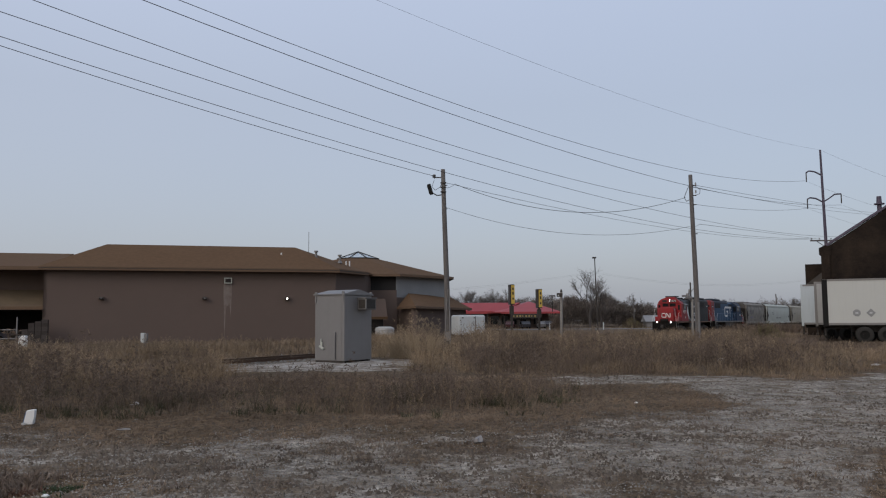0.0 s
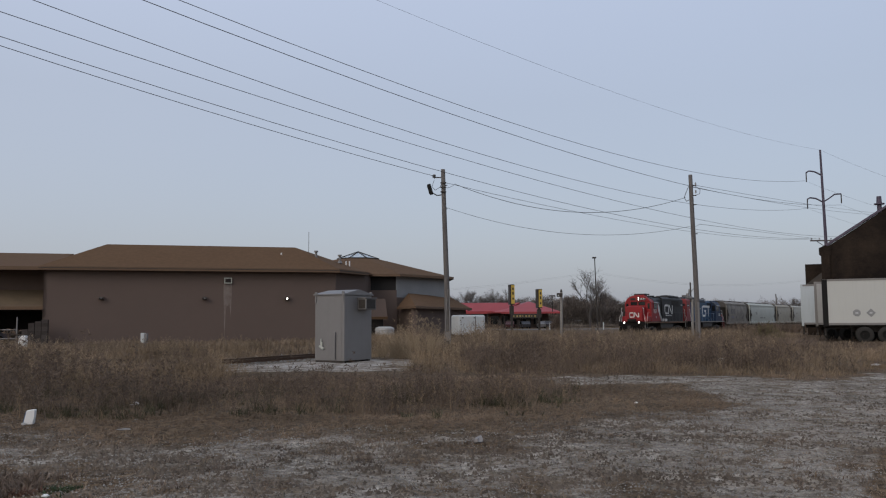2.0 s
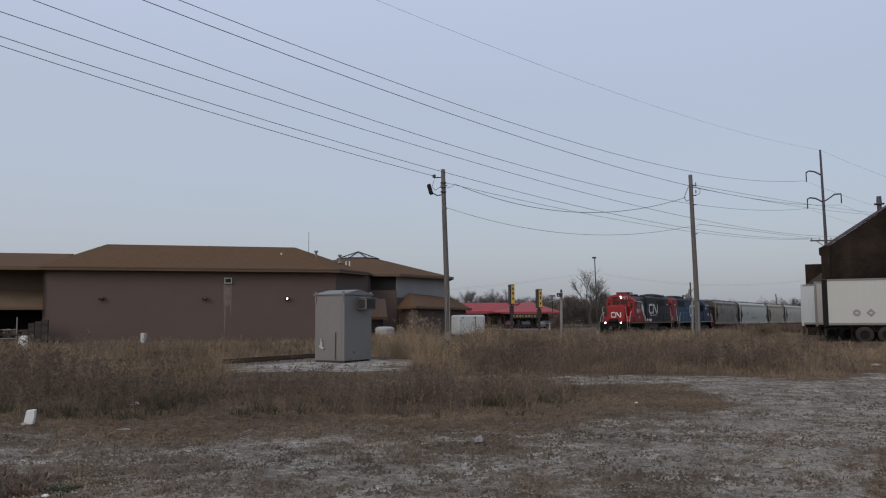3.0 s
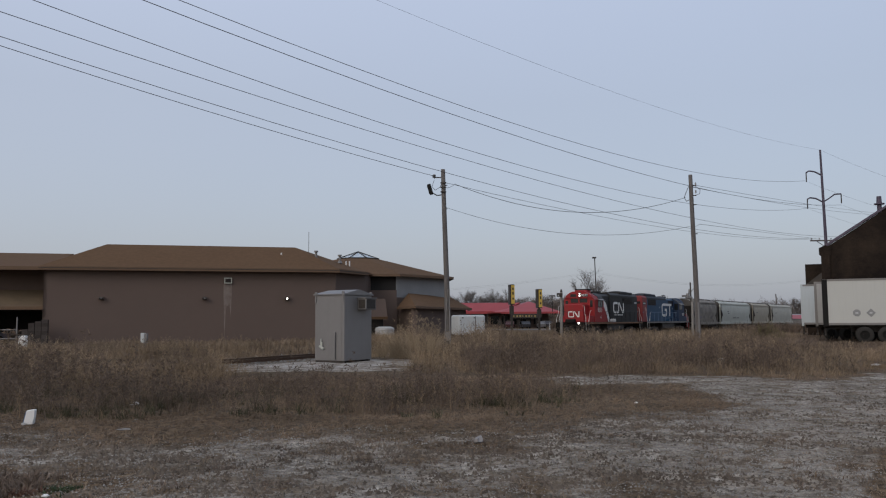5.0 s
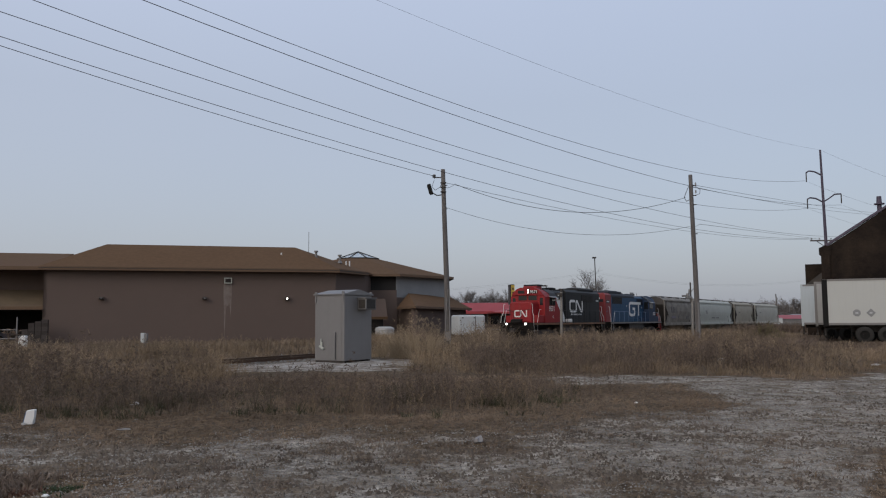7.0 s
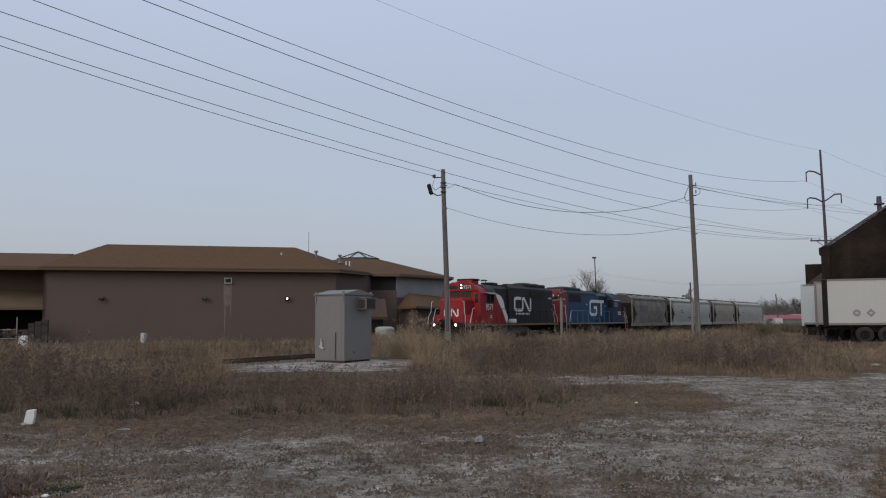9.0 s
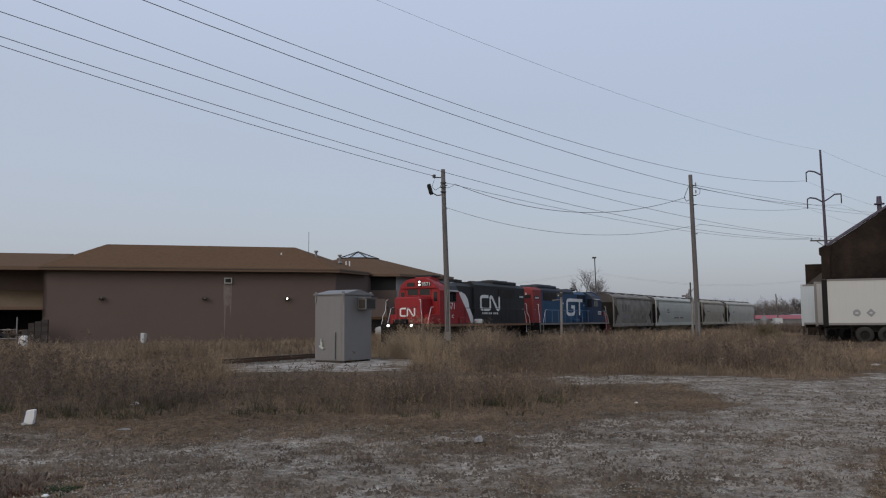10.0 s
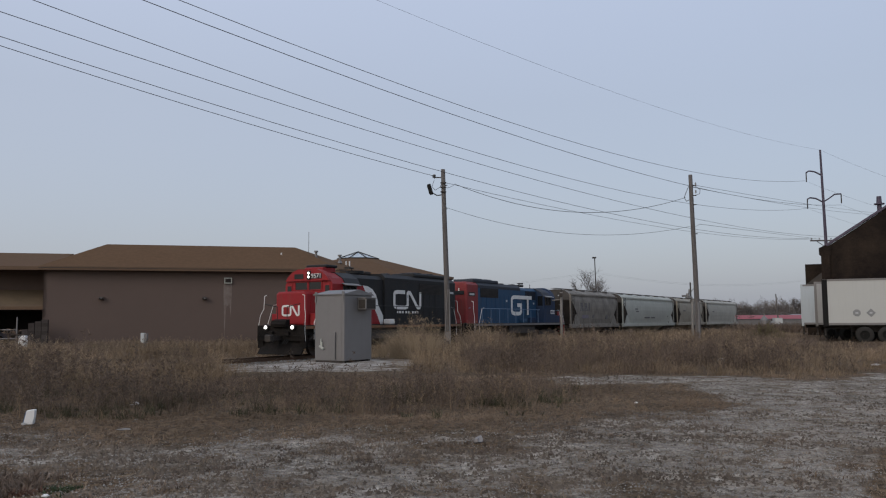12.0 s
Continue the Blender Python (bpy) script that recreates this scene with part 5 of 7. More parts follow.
def signal_masts():
    t = thing("signal_mast", "weathered pale post with a short arm and a dark lamp", "post", pose(8.66, 60, -0.1))
    part("post", rod(bmesh.new(), (0.02, 0, -0.2), (0.06, 0, 3.75), 0.11, 0.095, n=12), MAST, t)
    part("arm", rod(bmesh.new(), (-0.62, 0, 3.14), (0.16, 0, 3.22), 0.035), MAST, t)
    h = bmesh.new()
    box(h, -0.3, 0.12, -0.28, -0.08, 3.4, 3.68, bevel=0.04)
    l = part("lamp", h, STEEL_DARK, t, "small dark lamp housing")
    part("lens", rod(bmesh.new(), (-0.2, -0.3, 3.5), (-0.2, -0.28, 3.5), 0.05), TANKWHITE, l)
    part("cap", rod(bmesh.new(), (0.06, 0, 3.75), (0.06, 0, 3.95), 0.1, 0.05), STEEL_DARK, t)
    t = thing("signal_mast", "railway signal mast with dark lamp heads beside the track", "signal", pose(18.9, 62, -0.1))
    part("post", rod(bmesh.new(), (0.05, 0, -0.2), (0.1, 0, 3.2), 0.09, n=12), MAST, t)
    part("rod", rod(bmesh.new(), (0.0, 0, 3.0), (-0.02, 0, 4.5), 0.055), STEEL_DARK, t)
    h = bmesh.new()
    rod(h, (-0.24, 0, 3.42), (-0.22, 0, 3.66), 0.15, 0.13, n=12), rod(h, (-0.12, 0, 3.66), (-0.1, 0, 3.98), 0.09, 0.07, n=12), rod(h, (0.02, -0.05, 3.8), (0.2, -0.05, 4.02), 0.03, n=8)
    part("bell", h, GALV, t, "weathered bell and bracket")
    h = bmesh.new()
    box(h, -0.4, 0.1, -0.12, 0.12, 3.25, 3.42, bevel=0.05), box(h, -0.68, -0.4, -0.1, 0.1, 3.4, 3.55, bevel=0.03)
    part("lamp_head", h, GALV, t, "grey lamp heads")


# ---- trailers and the brick warehouse ----


def box_trailer(m, label, frame_mat, length=14.6, paint=None, post_depth=0.1, tail=0.0):
    """A trailer's rear end at its origin, x forward, y left."""
    t = thing("box_trailer", label, "trailer", m, "parked trailers")
    W = 1.3
    paint = paint or TRAILER_WHITE
    body = bmesh.new()
    box(body, -tail, length, -W, W, 1.22, 4.08, bevel=0.03)
    part("body", body, paint, t)
    rail = bmesh.new()
    for z0, z1 in ((1.16, 1.3), (3.98, 4.11)):
        box(rail, -0.02 - tail, length + 0.02, -W - 0.02, -W + 0.01, z0, z1)
        box(rail, -0.02 - tail, length + 0.02, W - 0.01, W + 0.02, z0, z1)
    part("side_rail", rail, GALV, t)
    post = bmesh.new()
    x0, x1 = -0.06 - tail, post_depth - tail
    box(post, x0, x1, -W - 0.03, -W + 0.12, 1.1, 4.1), box(post, x0, x1, W - 0.12, W + 0.03, 1.1, 4.1)
    box(post, x0, 0.1 - tail, -W, W, 3.98, 4.12), box(post, x0, 0.1 - tail, -W, W, 1.05, 1.25)
    part("rear_frame", post, frame_mat, t)
    for s in (-1, 1):
        d = part("rear_door", boxed(-0.03 - tail, -tail, min(s * 0.02, s * 1.17), max(s * 0.02, s * 1.17), 1.27, 3.97), paint, t)
        part("lock_rod", rod(bmesh.new(), (-0.05 - tail, s * 0.45, 1.25), (-0.05 - tail, s * 0.45, 3.97), 0.018), GALV, d)
        part("bumper_post", boxed(-tail, 0.1 - tail, s * 0.5 - 0.05, s * 0.5 + 0.05, 0.5, 1.1), STEEL_DARK, t)
    for y in (-1.25, 0.65):
        part("mud_flap", boxed(1.15, 1.17, y, y + 0.6, 0.2, 1.15), RUBBER, t)
    part("bumper", boxed(-tail, 0.1 - tail, -1.15, 1.15, 0.45, 0.57), STEEL_DARK, t)
    chassis = bmesh.new()
    for y in (-0.45, 0.45):
        box(chassis, 0.2, length - 0.5, y - 0.06, y + 0.06, 0.92, 1.2)
    box(chassis, 1.2, 4.2, -0.5, 0.5, 0.7, 0.93)
    part("chassis", chassis, STEEL_DARK, t)
    for x in (1.9, 3.15):
        for s in (-1, 1):
            w = bmesh.new()
            prof = [(0.0, 0.28), (0.02, 0.5), (0.06, 0.53), (0.5, 0.53), (0.54, 0.5), (0.56, 0.28)]
            n = 24
            rings = [[w.verts.new((x + math.cos(6.2832 * i / n) * r, s * (W - d), 0.53 + math.sin(6.2832 * i / n) * r)) for i in range(n)] for d, r in prof]
            for a, b in zip(rings, rings[1:]):
                for i in range(n):
                    w.faces.new((a[i], a[(i + 1) % n], b[(i + 1) % n], b[i]))
            wheel = part("wheel", w, RUBBER_DUSTY, t, smooth=True)
            hub = bmesh.new()
            rod(hub, (x, s * (W - 0.12), 0.53), (x, s * (W - 0.3), 0.53), 0.285, n=20)
            rod(hub, (x, s * (W - 0.02), 0.53), (x, s * (W - 0.12), 0.53), 0.1, n=12)
            part("rim", hub, RIM, wheel)
    for s in (-1, 1):
        part("landing_leg", boxed(length - 3.2, length - 3.05, s * 0.8 - 0.07, s * 0.8 + 0.07, 0.0, 1.2), STEEL_DARK, t)
    return t


def trailers():
    ang = -25.0
    # rear posts made deep and black to draw the shadow gap behind them too
    t = box_trailer(pose(25.5, 53.6, 0.0, 0, 0, ang), label="white box semi-trailer with two grey placards, parked on gravel", frame_mat=RUBBER, post_depth=0.26, tail=0.4)
    # placards on the side towards the road
    for x, shape in ((1.5, 8), (2.3, 4)):
        bm = bmesh.new()
        r = 0.235 if shape == 8 else 0.27
        a0 = 0 if shape == 4 else math.pi / 8
        prism(bm, [(x + math.cos(a0 + 6.2832 * i / shape) * r, 1.93 + math.sin(a0 + 6.2832 * i / shape) * r) for i in range(shape)], xz, -1.33, -1.302)
        p = part("placard", bm, PANEL_GREY, t, "grey unreadable placard")
        part("placard_mark", boxed(x - 0.08, x + 0.08, -1.336, -1.331, 1.88, 1.97), TANKWHITE, p)
    box_trailer(pose(26.2, 57.2, 0.0, 0, 0, ang), label="greyish white box semi-trailer parked close behind another one", frame_mat=GALV, paint=TRAILER_GREY)
    box_trailer(pose(27.1, 61.4, 0.0, 0, 0, ang), label="bluish white box semi-trailer parked by the brick warehouse", frame_mat=TRAILER_BLUE, paint=TRAILER_BLUE)


def warehouse():
    b = thing("brick_warehouse", "old dark brick warehouse with a gabled end and coped parapet", "warehouse", pose(35.3, 75.0, 0, 0, 0, -28))
    X1, Y1, E = 22.0, 26.0, 8.0
    xm = X1 / 2
    P = E + 0.655 * xm
    part("gable_wall", prism(bmesh.new(), [(0, -0.3), (X1, -0.3), (X1, E), (xm, P), (0, E)], xz, 0, 0.4), BRICK_DARK, b, "dark weathered brick gable")
    for x in (0.0, X1 - 0.4):
        part("side_wall", boxed(x, x + 0.4, 0.4, Y1, -0.3, E), BRICK_DARK, b)
    part("rear_wall", boxed(0.4, X1 - 0.4, Y1 - 0.4, Y1, -0.3, E), BRICK_DARK, b)
    for x in (0.0, X1):
        part("roof", slab(bmesh.new(), [(x, 0.4, E), (xm, 0.4, P), (xm, Y1, P), (x, Y1, E)], 0.2), SHINGLE, b)
    for sx, x in ((1, 0.0), (-1, X1)):
        cp = bmesh.new()
        prism(cp, [(x - sx * 0.1, E + 0.02), (xm, P + 0.02), (xm, P + 0.25), (x - sx * 0.1, E + 0.26)], xz, -0.14, 0.5)
        part("coping", cp, STEEL_POLE, b, "dark metal coping along the gable")
    k = bmesh.new()
    prism(k, [(-0.22, 3.2), (0.5, 3.2), (0.5, E - 0.6), (0.62, E - 0.5), (0.62, E + 0.12), (0.2, E + 0.35), (-0.38, E + 0.12), (-0.38, E - 0.5), (-0.22, E - 0.62)], xz, -0.22, 0.45)
    part("corner_pier", k, BRICK_DARK, b, "brick corner pier with a moulded cap")
    f = bmesh.new()
    z = E + 0.655 * 4.75
    rod(f, (4.75, 0.15, z), (4.75, 0.15, z + 0.75), 0.2, n=12), rod(f, (4.75, 0.15, z + 0.75), (4.75, 0.15, z + 0.85), 0.45, n=12), rod(f, (4.75, 0.15, z + 0.85), (4.75, 0.15, z + 1.5), 0.24, 0.2, n=12)
    part("finial", f, STEEL_POLE, b, "stubby round finial on the gable")
    part("annex", boxed(-1.9, 0.0, 4.0, 9.0, -0.3, 6.9), BRICK_DARK, b, "lower brick annex at the corner")
    part("awning", prism(bmesh.new(), [(-1.7, 4.7), (-0.05, 4.7), (-0.05, 6.0)], xz, -0.1, 3.9), STEEL_DARK, b)


# ---- far side: drive-in, signs, road, cars, woods ----


def drive_in():
    b = thing("drive_in_restaurant", "low drive-in restaurant with a bright red hipped roof", "restaurant")
    X0, X1, Y0, Y1 = -2.0, 24.6, 172.0, 186.0
    r = bmesh.new()
    for pts in ([(X0, Y0, 3.6), (12.5, Y0, 3.6), (16.6, Y0 + 4.2, 5.5), (X0, Y0 + 4.2, 5.5)], [(X0, Y0 + 4.2, 5.5), (16.6, Y0 + 4.2, 5.5), (16.6, Y1, 3.5), (X0, Y1, 3.5)],
                [(12.0, Y0 - 2, 3.45), (X1, Y0 - 2, 3.45), (18.6, Y0 + 5, 5.75)], [(X1, Y0 - 2, 3.45), (X1, Y1, 3.45), (18.6, Y0 + 5, 5.75)],
                [(X1, Y1, 3.45), (9.0, Y1, 3.45), (18.6, Y0 + 5, 5.75)], [(9.0, Y1, 3.45), (9.0, Y0, 3.5), (12.0, Y0 - 2, 3.45), (18.6, Y0 + 5, 5.75)]):
        slab(r, pts, 0.15)
    part("roof", r, ROOF_RED, b, "bright red metal roof")
    fa = bmesh.new()
    box(fa, X0, 12.0, Y0 - 0.1, Y0, 3.1, 3.5), box(fa, 12.0, X1, Y0 - 2.1, Y0 - 2, 3.05, 3.45), box(fa, X1, X1 + 0.1, Y0 - 2, Y1, 3.05, 3.45)
    part("fascia", fa, ROOF_RED, b)
    w = bmesh.new()
    box(w, 9.5, X1 - 2, Y0 + 3, Y1 - 1, -0.3, 3.4), box(w, X0, 9.5, Y0 + 8, Y1 - 1, -0.3, 3.4)
    part("wall", w, STUCCO, b)
    for x in np.arange(-1.5, 24, 3.6):
        part("post", boxed(x - 0.12, x + 0.12, Y0 + 0.2, Y0 + 0.45, -0.3, 3.4), ROOF_RED if x < 9 else STEEL_DARK, b)
    for x in np.arange(10.2, 21.5, 2.3):
        part("window", boxed(x, x + 1.7, Y0 + 2.92, Y0 + 3.0, 0.9, 2.6), GLASS_DARK, b)
    sg = part("fascia_sign", boxed(14.2, 19.6, Y0 - 2.25, Y0 - 2.12, 2.1, 3.0), STEEL_DARK, b, "dark sign band with yellow lettering bars")
    for i, x in enumerate(np.arange(14.6, 19.2, 0.62)):
        part("lettering_bar", boxed(x, x + (0.36 if i % 3 else 0.2), Y0 - 2.29, Y0 - 2.26, 2.36, 2.72), SIGN_DULL, sg)
    for x in np.arange(11.4, 22.0, 2.0):
        part("menu_board", boxed(x, x + 0.7, Y0 - 1.0, Y0 - 0.8, 0.6, 1.8), STEEL_DARK, b)
    mats = [material("car_maroon", (0.05, 0.014, 0.014), 0.35), material("car_dark", (0.03, 0.03, 0.035), 0.3), material("car_red", (0.06, 0.015, 0.015), 0.4), material("car_silver", (0.15, 0.15, 0.155), 0.4, 0.2)]
    for (x, y, a, i) in ((13.6, 166, 82, 0), (16.6, 166.5, 95, 1), (21.6, 167, 88, 1), (20.3, 168, 90, 3)):
        car(pose(x, y, 0.0, 0, 0, a), mats[i], ("maroon", "black", "red", "silver")[i] + " parked car beside the road")


def car(m, paint, label):
    t = thing("car", label, "car", m, "parked cars")
    prof = [(-2.2, 0.35), (2.2, 0.35), (2.25, 0.75), (1.2, 0.9), (0.6, 1.4), (-1.0, 1.45), (-1.7, 0.98), (-2.25, 0.9)]
    b = part("body", prism(bmesh.new(), prof, xz, -0.85, 0.85), paint, t)
    part("windows", prism(bmesh.new(), [(0.95, 0.95), (0.5, 1.33), (-0.9, 1.37), (-1.4, 1.0)], xz, -0.86, 0.86), GLASS_DARK, b)
    for x in (-1.35, 1.4):
        for y in (-0.86, 0.66):
            part("wheel", rod(bmesh.new(), (x, y, 0.33), (x, y + 0.2, 0.33), 0.33, n=16), RUBBER, t)


def pylon_sign(x, y, top, bottom):
    t = thing("pylon_sign", "tall narrow yellow roadside sign on a dark pole", "sign", pose(x, y, 0, 0, 0, 12), "roadside signs")
    part("pole", boxed(-0.16, 0.16, -0.16, 0.16, -0.3, bottom), STEEL_DARK, t)
    c = part("cabinet", boxed(-0.42, 0.42, -0.55, 0.55, bottom, top, bevel=0.04), STEEL_DARK, t)
    part("face", boxed(-0.2, 0.4, -0.575, -0.552, bottom + 0.15, top - 0.12), YELLOW, c)
    for z, h in ((top - 0.95, 0.42), (top - 1.75, 0.5), (top - 2.6, 0.35)):
        part("lettering_bar", boxed(-0.02, 0.24, -0.59, -0.577, z, z + h), STEEL_DARK, c)
    part("lower_panel", boxed(-0.35, 0.35, -0.2, 0.2, bottom - 1.6, bottom - 0.2), STEEL_DARK, t)


def shrub(x, y, wide, tall, leaf, seed, label, leaf_label, thick=0.012):
    """Many thin stems in a loose dome, with small leaves."""
    g = np.random.RandomState(seed)
    n = 120 if y < 80 else 60
    c = np.stack([g.normal(x, wide, n), g.normal(y, wide * 0.8, n), np.full(n, -0.05)], 1)
    h = np.clip(tall * (1.04 - 0.45 * np.abs(c[:, 0] - x) / wide), tall * 0.3, tall) * g.uniform(0.7, 1.12, n)
    b = thing("bush", label, "bush")
    for name, mt, sd, lab in (("stems", WEED, seed + 1, "thin brown stems"), ("leaves", leaf, seed + 2, leaf_label)):
        ob = stalks(name, c, h, mt, sd, "", 16, 7 if name == "leaves" else 2, thick)
        ob.parent = b
        tagged(ob, lab, kind="stuff")


def roadside():
    road = new("road", mesh_of(boxed(-250, 420, 142, 153, -0.2, 0.03), "road", ASPHALT))
    tagged(road, "pale worn asphalt road crossing behind the track", "road", kind="structure")
    pylon_sign(11.75, 140.0, 7.8, 4.35)
    pylon_sign(16.35, 139.0, 6.95, 3.7)
    t = thing("street_lamp", "tall dark street lamp with a flat twin head", "street lamp", pose(25.85, 138, 0))
    part("pole", rod(bmesh.new(), (0.3, 0, -0.2), (0.0, 0, 12.1), 0.12, 0.08, n=10), STEEL_DARK, t)
    part("lamp_head", boxed(-0.4, 0.26, -0.3, 0.3, 12.08, 12.34, bevel=0.08), STEEL_DARK, t)
    t = thing("street_lamp", "low parking lot lamp with a flat head", "street lamp", pose(22.8, 170, 0))
    part("pole", rod(bmesh.new(), (0, 0, -0.2), (0, 0, 6.6), 0.12, 0.09, n=8), STEEL_DARK, t)
    part("lamp_head", boxed(-0.6, 0.6, -0.25, 0.25, 6.6, 6.85), STEEL_DARK, t)
    for x, y in ((18.0, 138.0), (27.2, 138.5)):
        t = thing("marker_post", "short white roadside marker post", "post", pose(x, y, 0))
        part("post", boxed(-0.1, 0.1, -0.05, 0.05, -0.2, 1.22, bevel=0.03), TANKWHITE, t)
    t = thing("utility_pole", "distant thin wooden utility pole with a small transformer", "pole", pose(44.5, 190, 0))
    part("pole_shaft", rod(bmesh.new(), (0, 0, -0.2), (0, 0, 6.8), 0.13, 0.09), POLE_WOOD, t)
    part("transformer", rod(bmesh.new(), (0.22, 0, 3.5), (0.22, 0, 4.3), 0.16, n=10), GALV, t)
    t = thing("utility_pole", "distant leaning wooden pole beyond the freight cars", "pole", pose(92.5, 226, 0))
    part("pole_shaft", rod(bmesh.new(), (0.5, 0, -0.2), (0, 0, 8.6), 0.22, 0.16), POLE_WOOD, t)
    # far sheds
    for name, label, x, y, w, d, h, rise, wm, rm in (
            ("house", "small distant white house with a pale roof", 50.3, 195, 4.2, 4, 1.2, 1.5, GALV, PANEL_GREY),
            ("red_roof_store", "distant long white store under a pink-red roof", 95, 240, 21, 10, 1.7, 1.1, GALV, ROOF_RED),
            ("white_shed", "distant low white shed beyond the road", 122, 262, 20, 10, 2.4, 0.8, TANKWHITE, PANEL_GREY)):
        s = thing(name, label, "building", pose(x, y, 0))
        part("wall", boxed(-w / 2, w / 2, -d / 2, d / 2, -0.3, h), wm, s)
        part("roof", prism(bmesh.new(), [(-d / 2 - 0.4, h), (d / 2 + 0.4, h), (0, h + rise)], yz, -w / 2 - 0.4, w / 2 + 0.4), rm, s)
    t = thing("storage_tank", "grey domed storage tank far beyond the road", "tank", pose(78.8, 200, 0))
    k = bmesh.new()
    rod(k, (0, 0, -0.2), (0, 0, 1.5), 0.95, n=24), rod(k, (0, 0, 1.5), (0, 0, 1.9), 0.95, 0.65, n=24), rod(k, (0, 0, 1.9), (0, 0, 2.4), 0.65, 0.2, n=24), rod(k, (0, 0, 2.4), (0, 0, 3.0), 0.18, n=8)
    part("shell", k, GALV, t)
    t = thing("parked_van", "white parked van far beyond the road", "van", pose(81.4, 199, 0, 0, 0, 80))
    part("body", prism(bmesh.new(), [(-2.2, 0.35), (2.2, 0.35), (2.2, 1.0), (1.5, 1.15), (1.0, 1.85), (-2.2, 1.9)], xz, -0.9, 0.9), TANKWHITE, t)
    part("windows", prism(bmesh.new(), [(1.35, 1.2), (0.95, 1.75), (0.3, 1.75), (0.3, 1.2)], xz, -0.91, 0.91), GLASS_DARK, t)
    part("windscreen", prism(bmesh.new(), [(1.52, 1.17), (1.56, 1.2), (1.08, 1.83), (1.03, 1.8)], xz, -0.75, 0.75), GLASS_DARK, t)
    for x in (-1.4, 1.4):
        for y in (-0.91, 0.71):
            part("wheel", rod(bmesh.new(), (x, y, 0.33), (x, y + 0.2, 0.33), 0.33, n=14), RUBBER, t)
    # a straggling bush beyond the field
    shrub(20.3, 51.5, 0.75, 1.3, OLIVE, 23, "straggling olive-brown bush in the dry field", "dull olive leaves")
    shrub(18.1, 130.0, 0.8, 2.7, WEED, 26, "dark rounded shrub beside the road", "dry dark leaves", 0.03)
    shrub(36.6, 158.0, 1.5, 2.0, OLIVE, 27, "yellowish olive bush on the far verge", "dry olive leaves", 0.04)
    # white enclosed trailer and round tank near the building
    t = thing("cargo_trailer", "small white enclosed cargo trailer in tall grass", "trailer", pose(2.1, 66.5, 0, 0, 0, 22))
    e = bmesh.new()
    box(e, -1.3, 1.12, -0.8, 0.8, 0.45, 2.05, bevel=0.16)
    part("body", e, TANKWHITE, t)
    part("door_seam", boxed(0.18, 0.22, -0.815, -0.79, 0.6, 1.95), STEEL_DARK, t)
    for x in (-1.0, 0.05):
        part("marker", boxed(x, x + 0.16, -0.815, -0.79, 1.78, 1.86), STEEL_DARK, t)
    for y in (-0.8, 0.66):
        part("wheel", rod(bmesh.new(), (0.1, y, 0.33), (0.1, y + 0.16, 0.33), 0.33, n=16), RUBBER, t)
    part("hitch", boxed(-2.3, -1.3, -0.06, 0.06, 0.4, 0.5), STEEL_DARK, t)
    t = thing("round_tank", "low round pale grey tank with a domed lid", "tank", pose(-4.5, 62.5, 0))
    k = bmesh.new()
    rod(k, (0, 0, -0.1), (0, 0, 0.95), 0.72, n=24), rod(k, (0, 0, 0.95), (0, 0, 1.08), 0.76, 0.7, n=24), rod(k, (0, 0, 1.08), (0, 0, 1.18), 0.7, 0.45, n=24)
    part("shell", k, TRAILER_GREY, t)
    # pedestals by the track, yard things
    t = thing("utility_pedestal", "white utility pedestal on a short grey post", "pedestal", pose(-17.3, 47.2, 0))
    part("post", boxed(-0.05, 0.05, -0.05, 0.05, -0.2, 0.75), GALV, t)
    part("box", boxed(-0.2, 0.02, -0.12, 0.12, 0.42, 0.98, bevel=0.03), TANKWHITE, t)
    part("side_box", boxed(0.022, 0.17, -0.1, 0.12, 0.4, 0.95, bevel=0.02), GALV, t)
    t = thing("utility_pedestal", "white squat plastic box beside the track", "pedestal", pose(-23.2, 45.0, 0))
    part("box", boxed(-0.2, 0.2, -0.15, 0.15, -0.1, 0.9, bevel=0.05), WHITE, t)
    t = thing("yard_fence", "grey pipe fence with rails in front of the dark bay", "fence", pose(-29.5, 55, 0))
    for x in (-3.6, -2.0, 0.7):
        part("post", rod(bmesh.new(), (x, 0, -0.2), (x, 0, 1.2 if x < 0.5 else 2.0), 0.05), GALV, t)
    for z in (0.55, 1.15):
        part("rail", rod(bmesh.new(), (-4.0, 0, z), (0.7, 0, z), 0.035), GALV, t)
    t = thing("block_stack", "stepped stack of dark weathered blocks beside the bay", "stack", pose(-28.3, 59.0, 0, 0, 0, 15))
    for i, (x0, z1) in enumerate(((-2.05, 1.15), (-1.62, 1.62), (-1.18, 1.72), (-0.75, 1.85))):
        z, k = -0.1, 0
        while z < z1 - 0.05:
            part("block", boxed(x0, x0 + 0.41, 0.02 * ((i + k) % 2), 0.42, z, min(z + 0.28, z1), bevel=0.015), STACK_DARK, t)
            z, k = z + 0.285, k + 1
    car(pose(-36.5, 64.5, 0, 0, 0, 15), material("car_blue", (0.03, 0.03, 0.06), 0.3), "dark blue car parked in the shade of the bay")


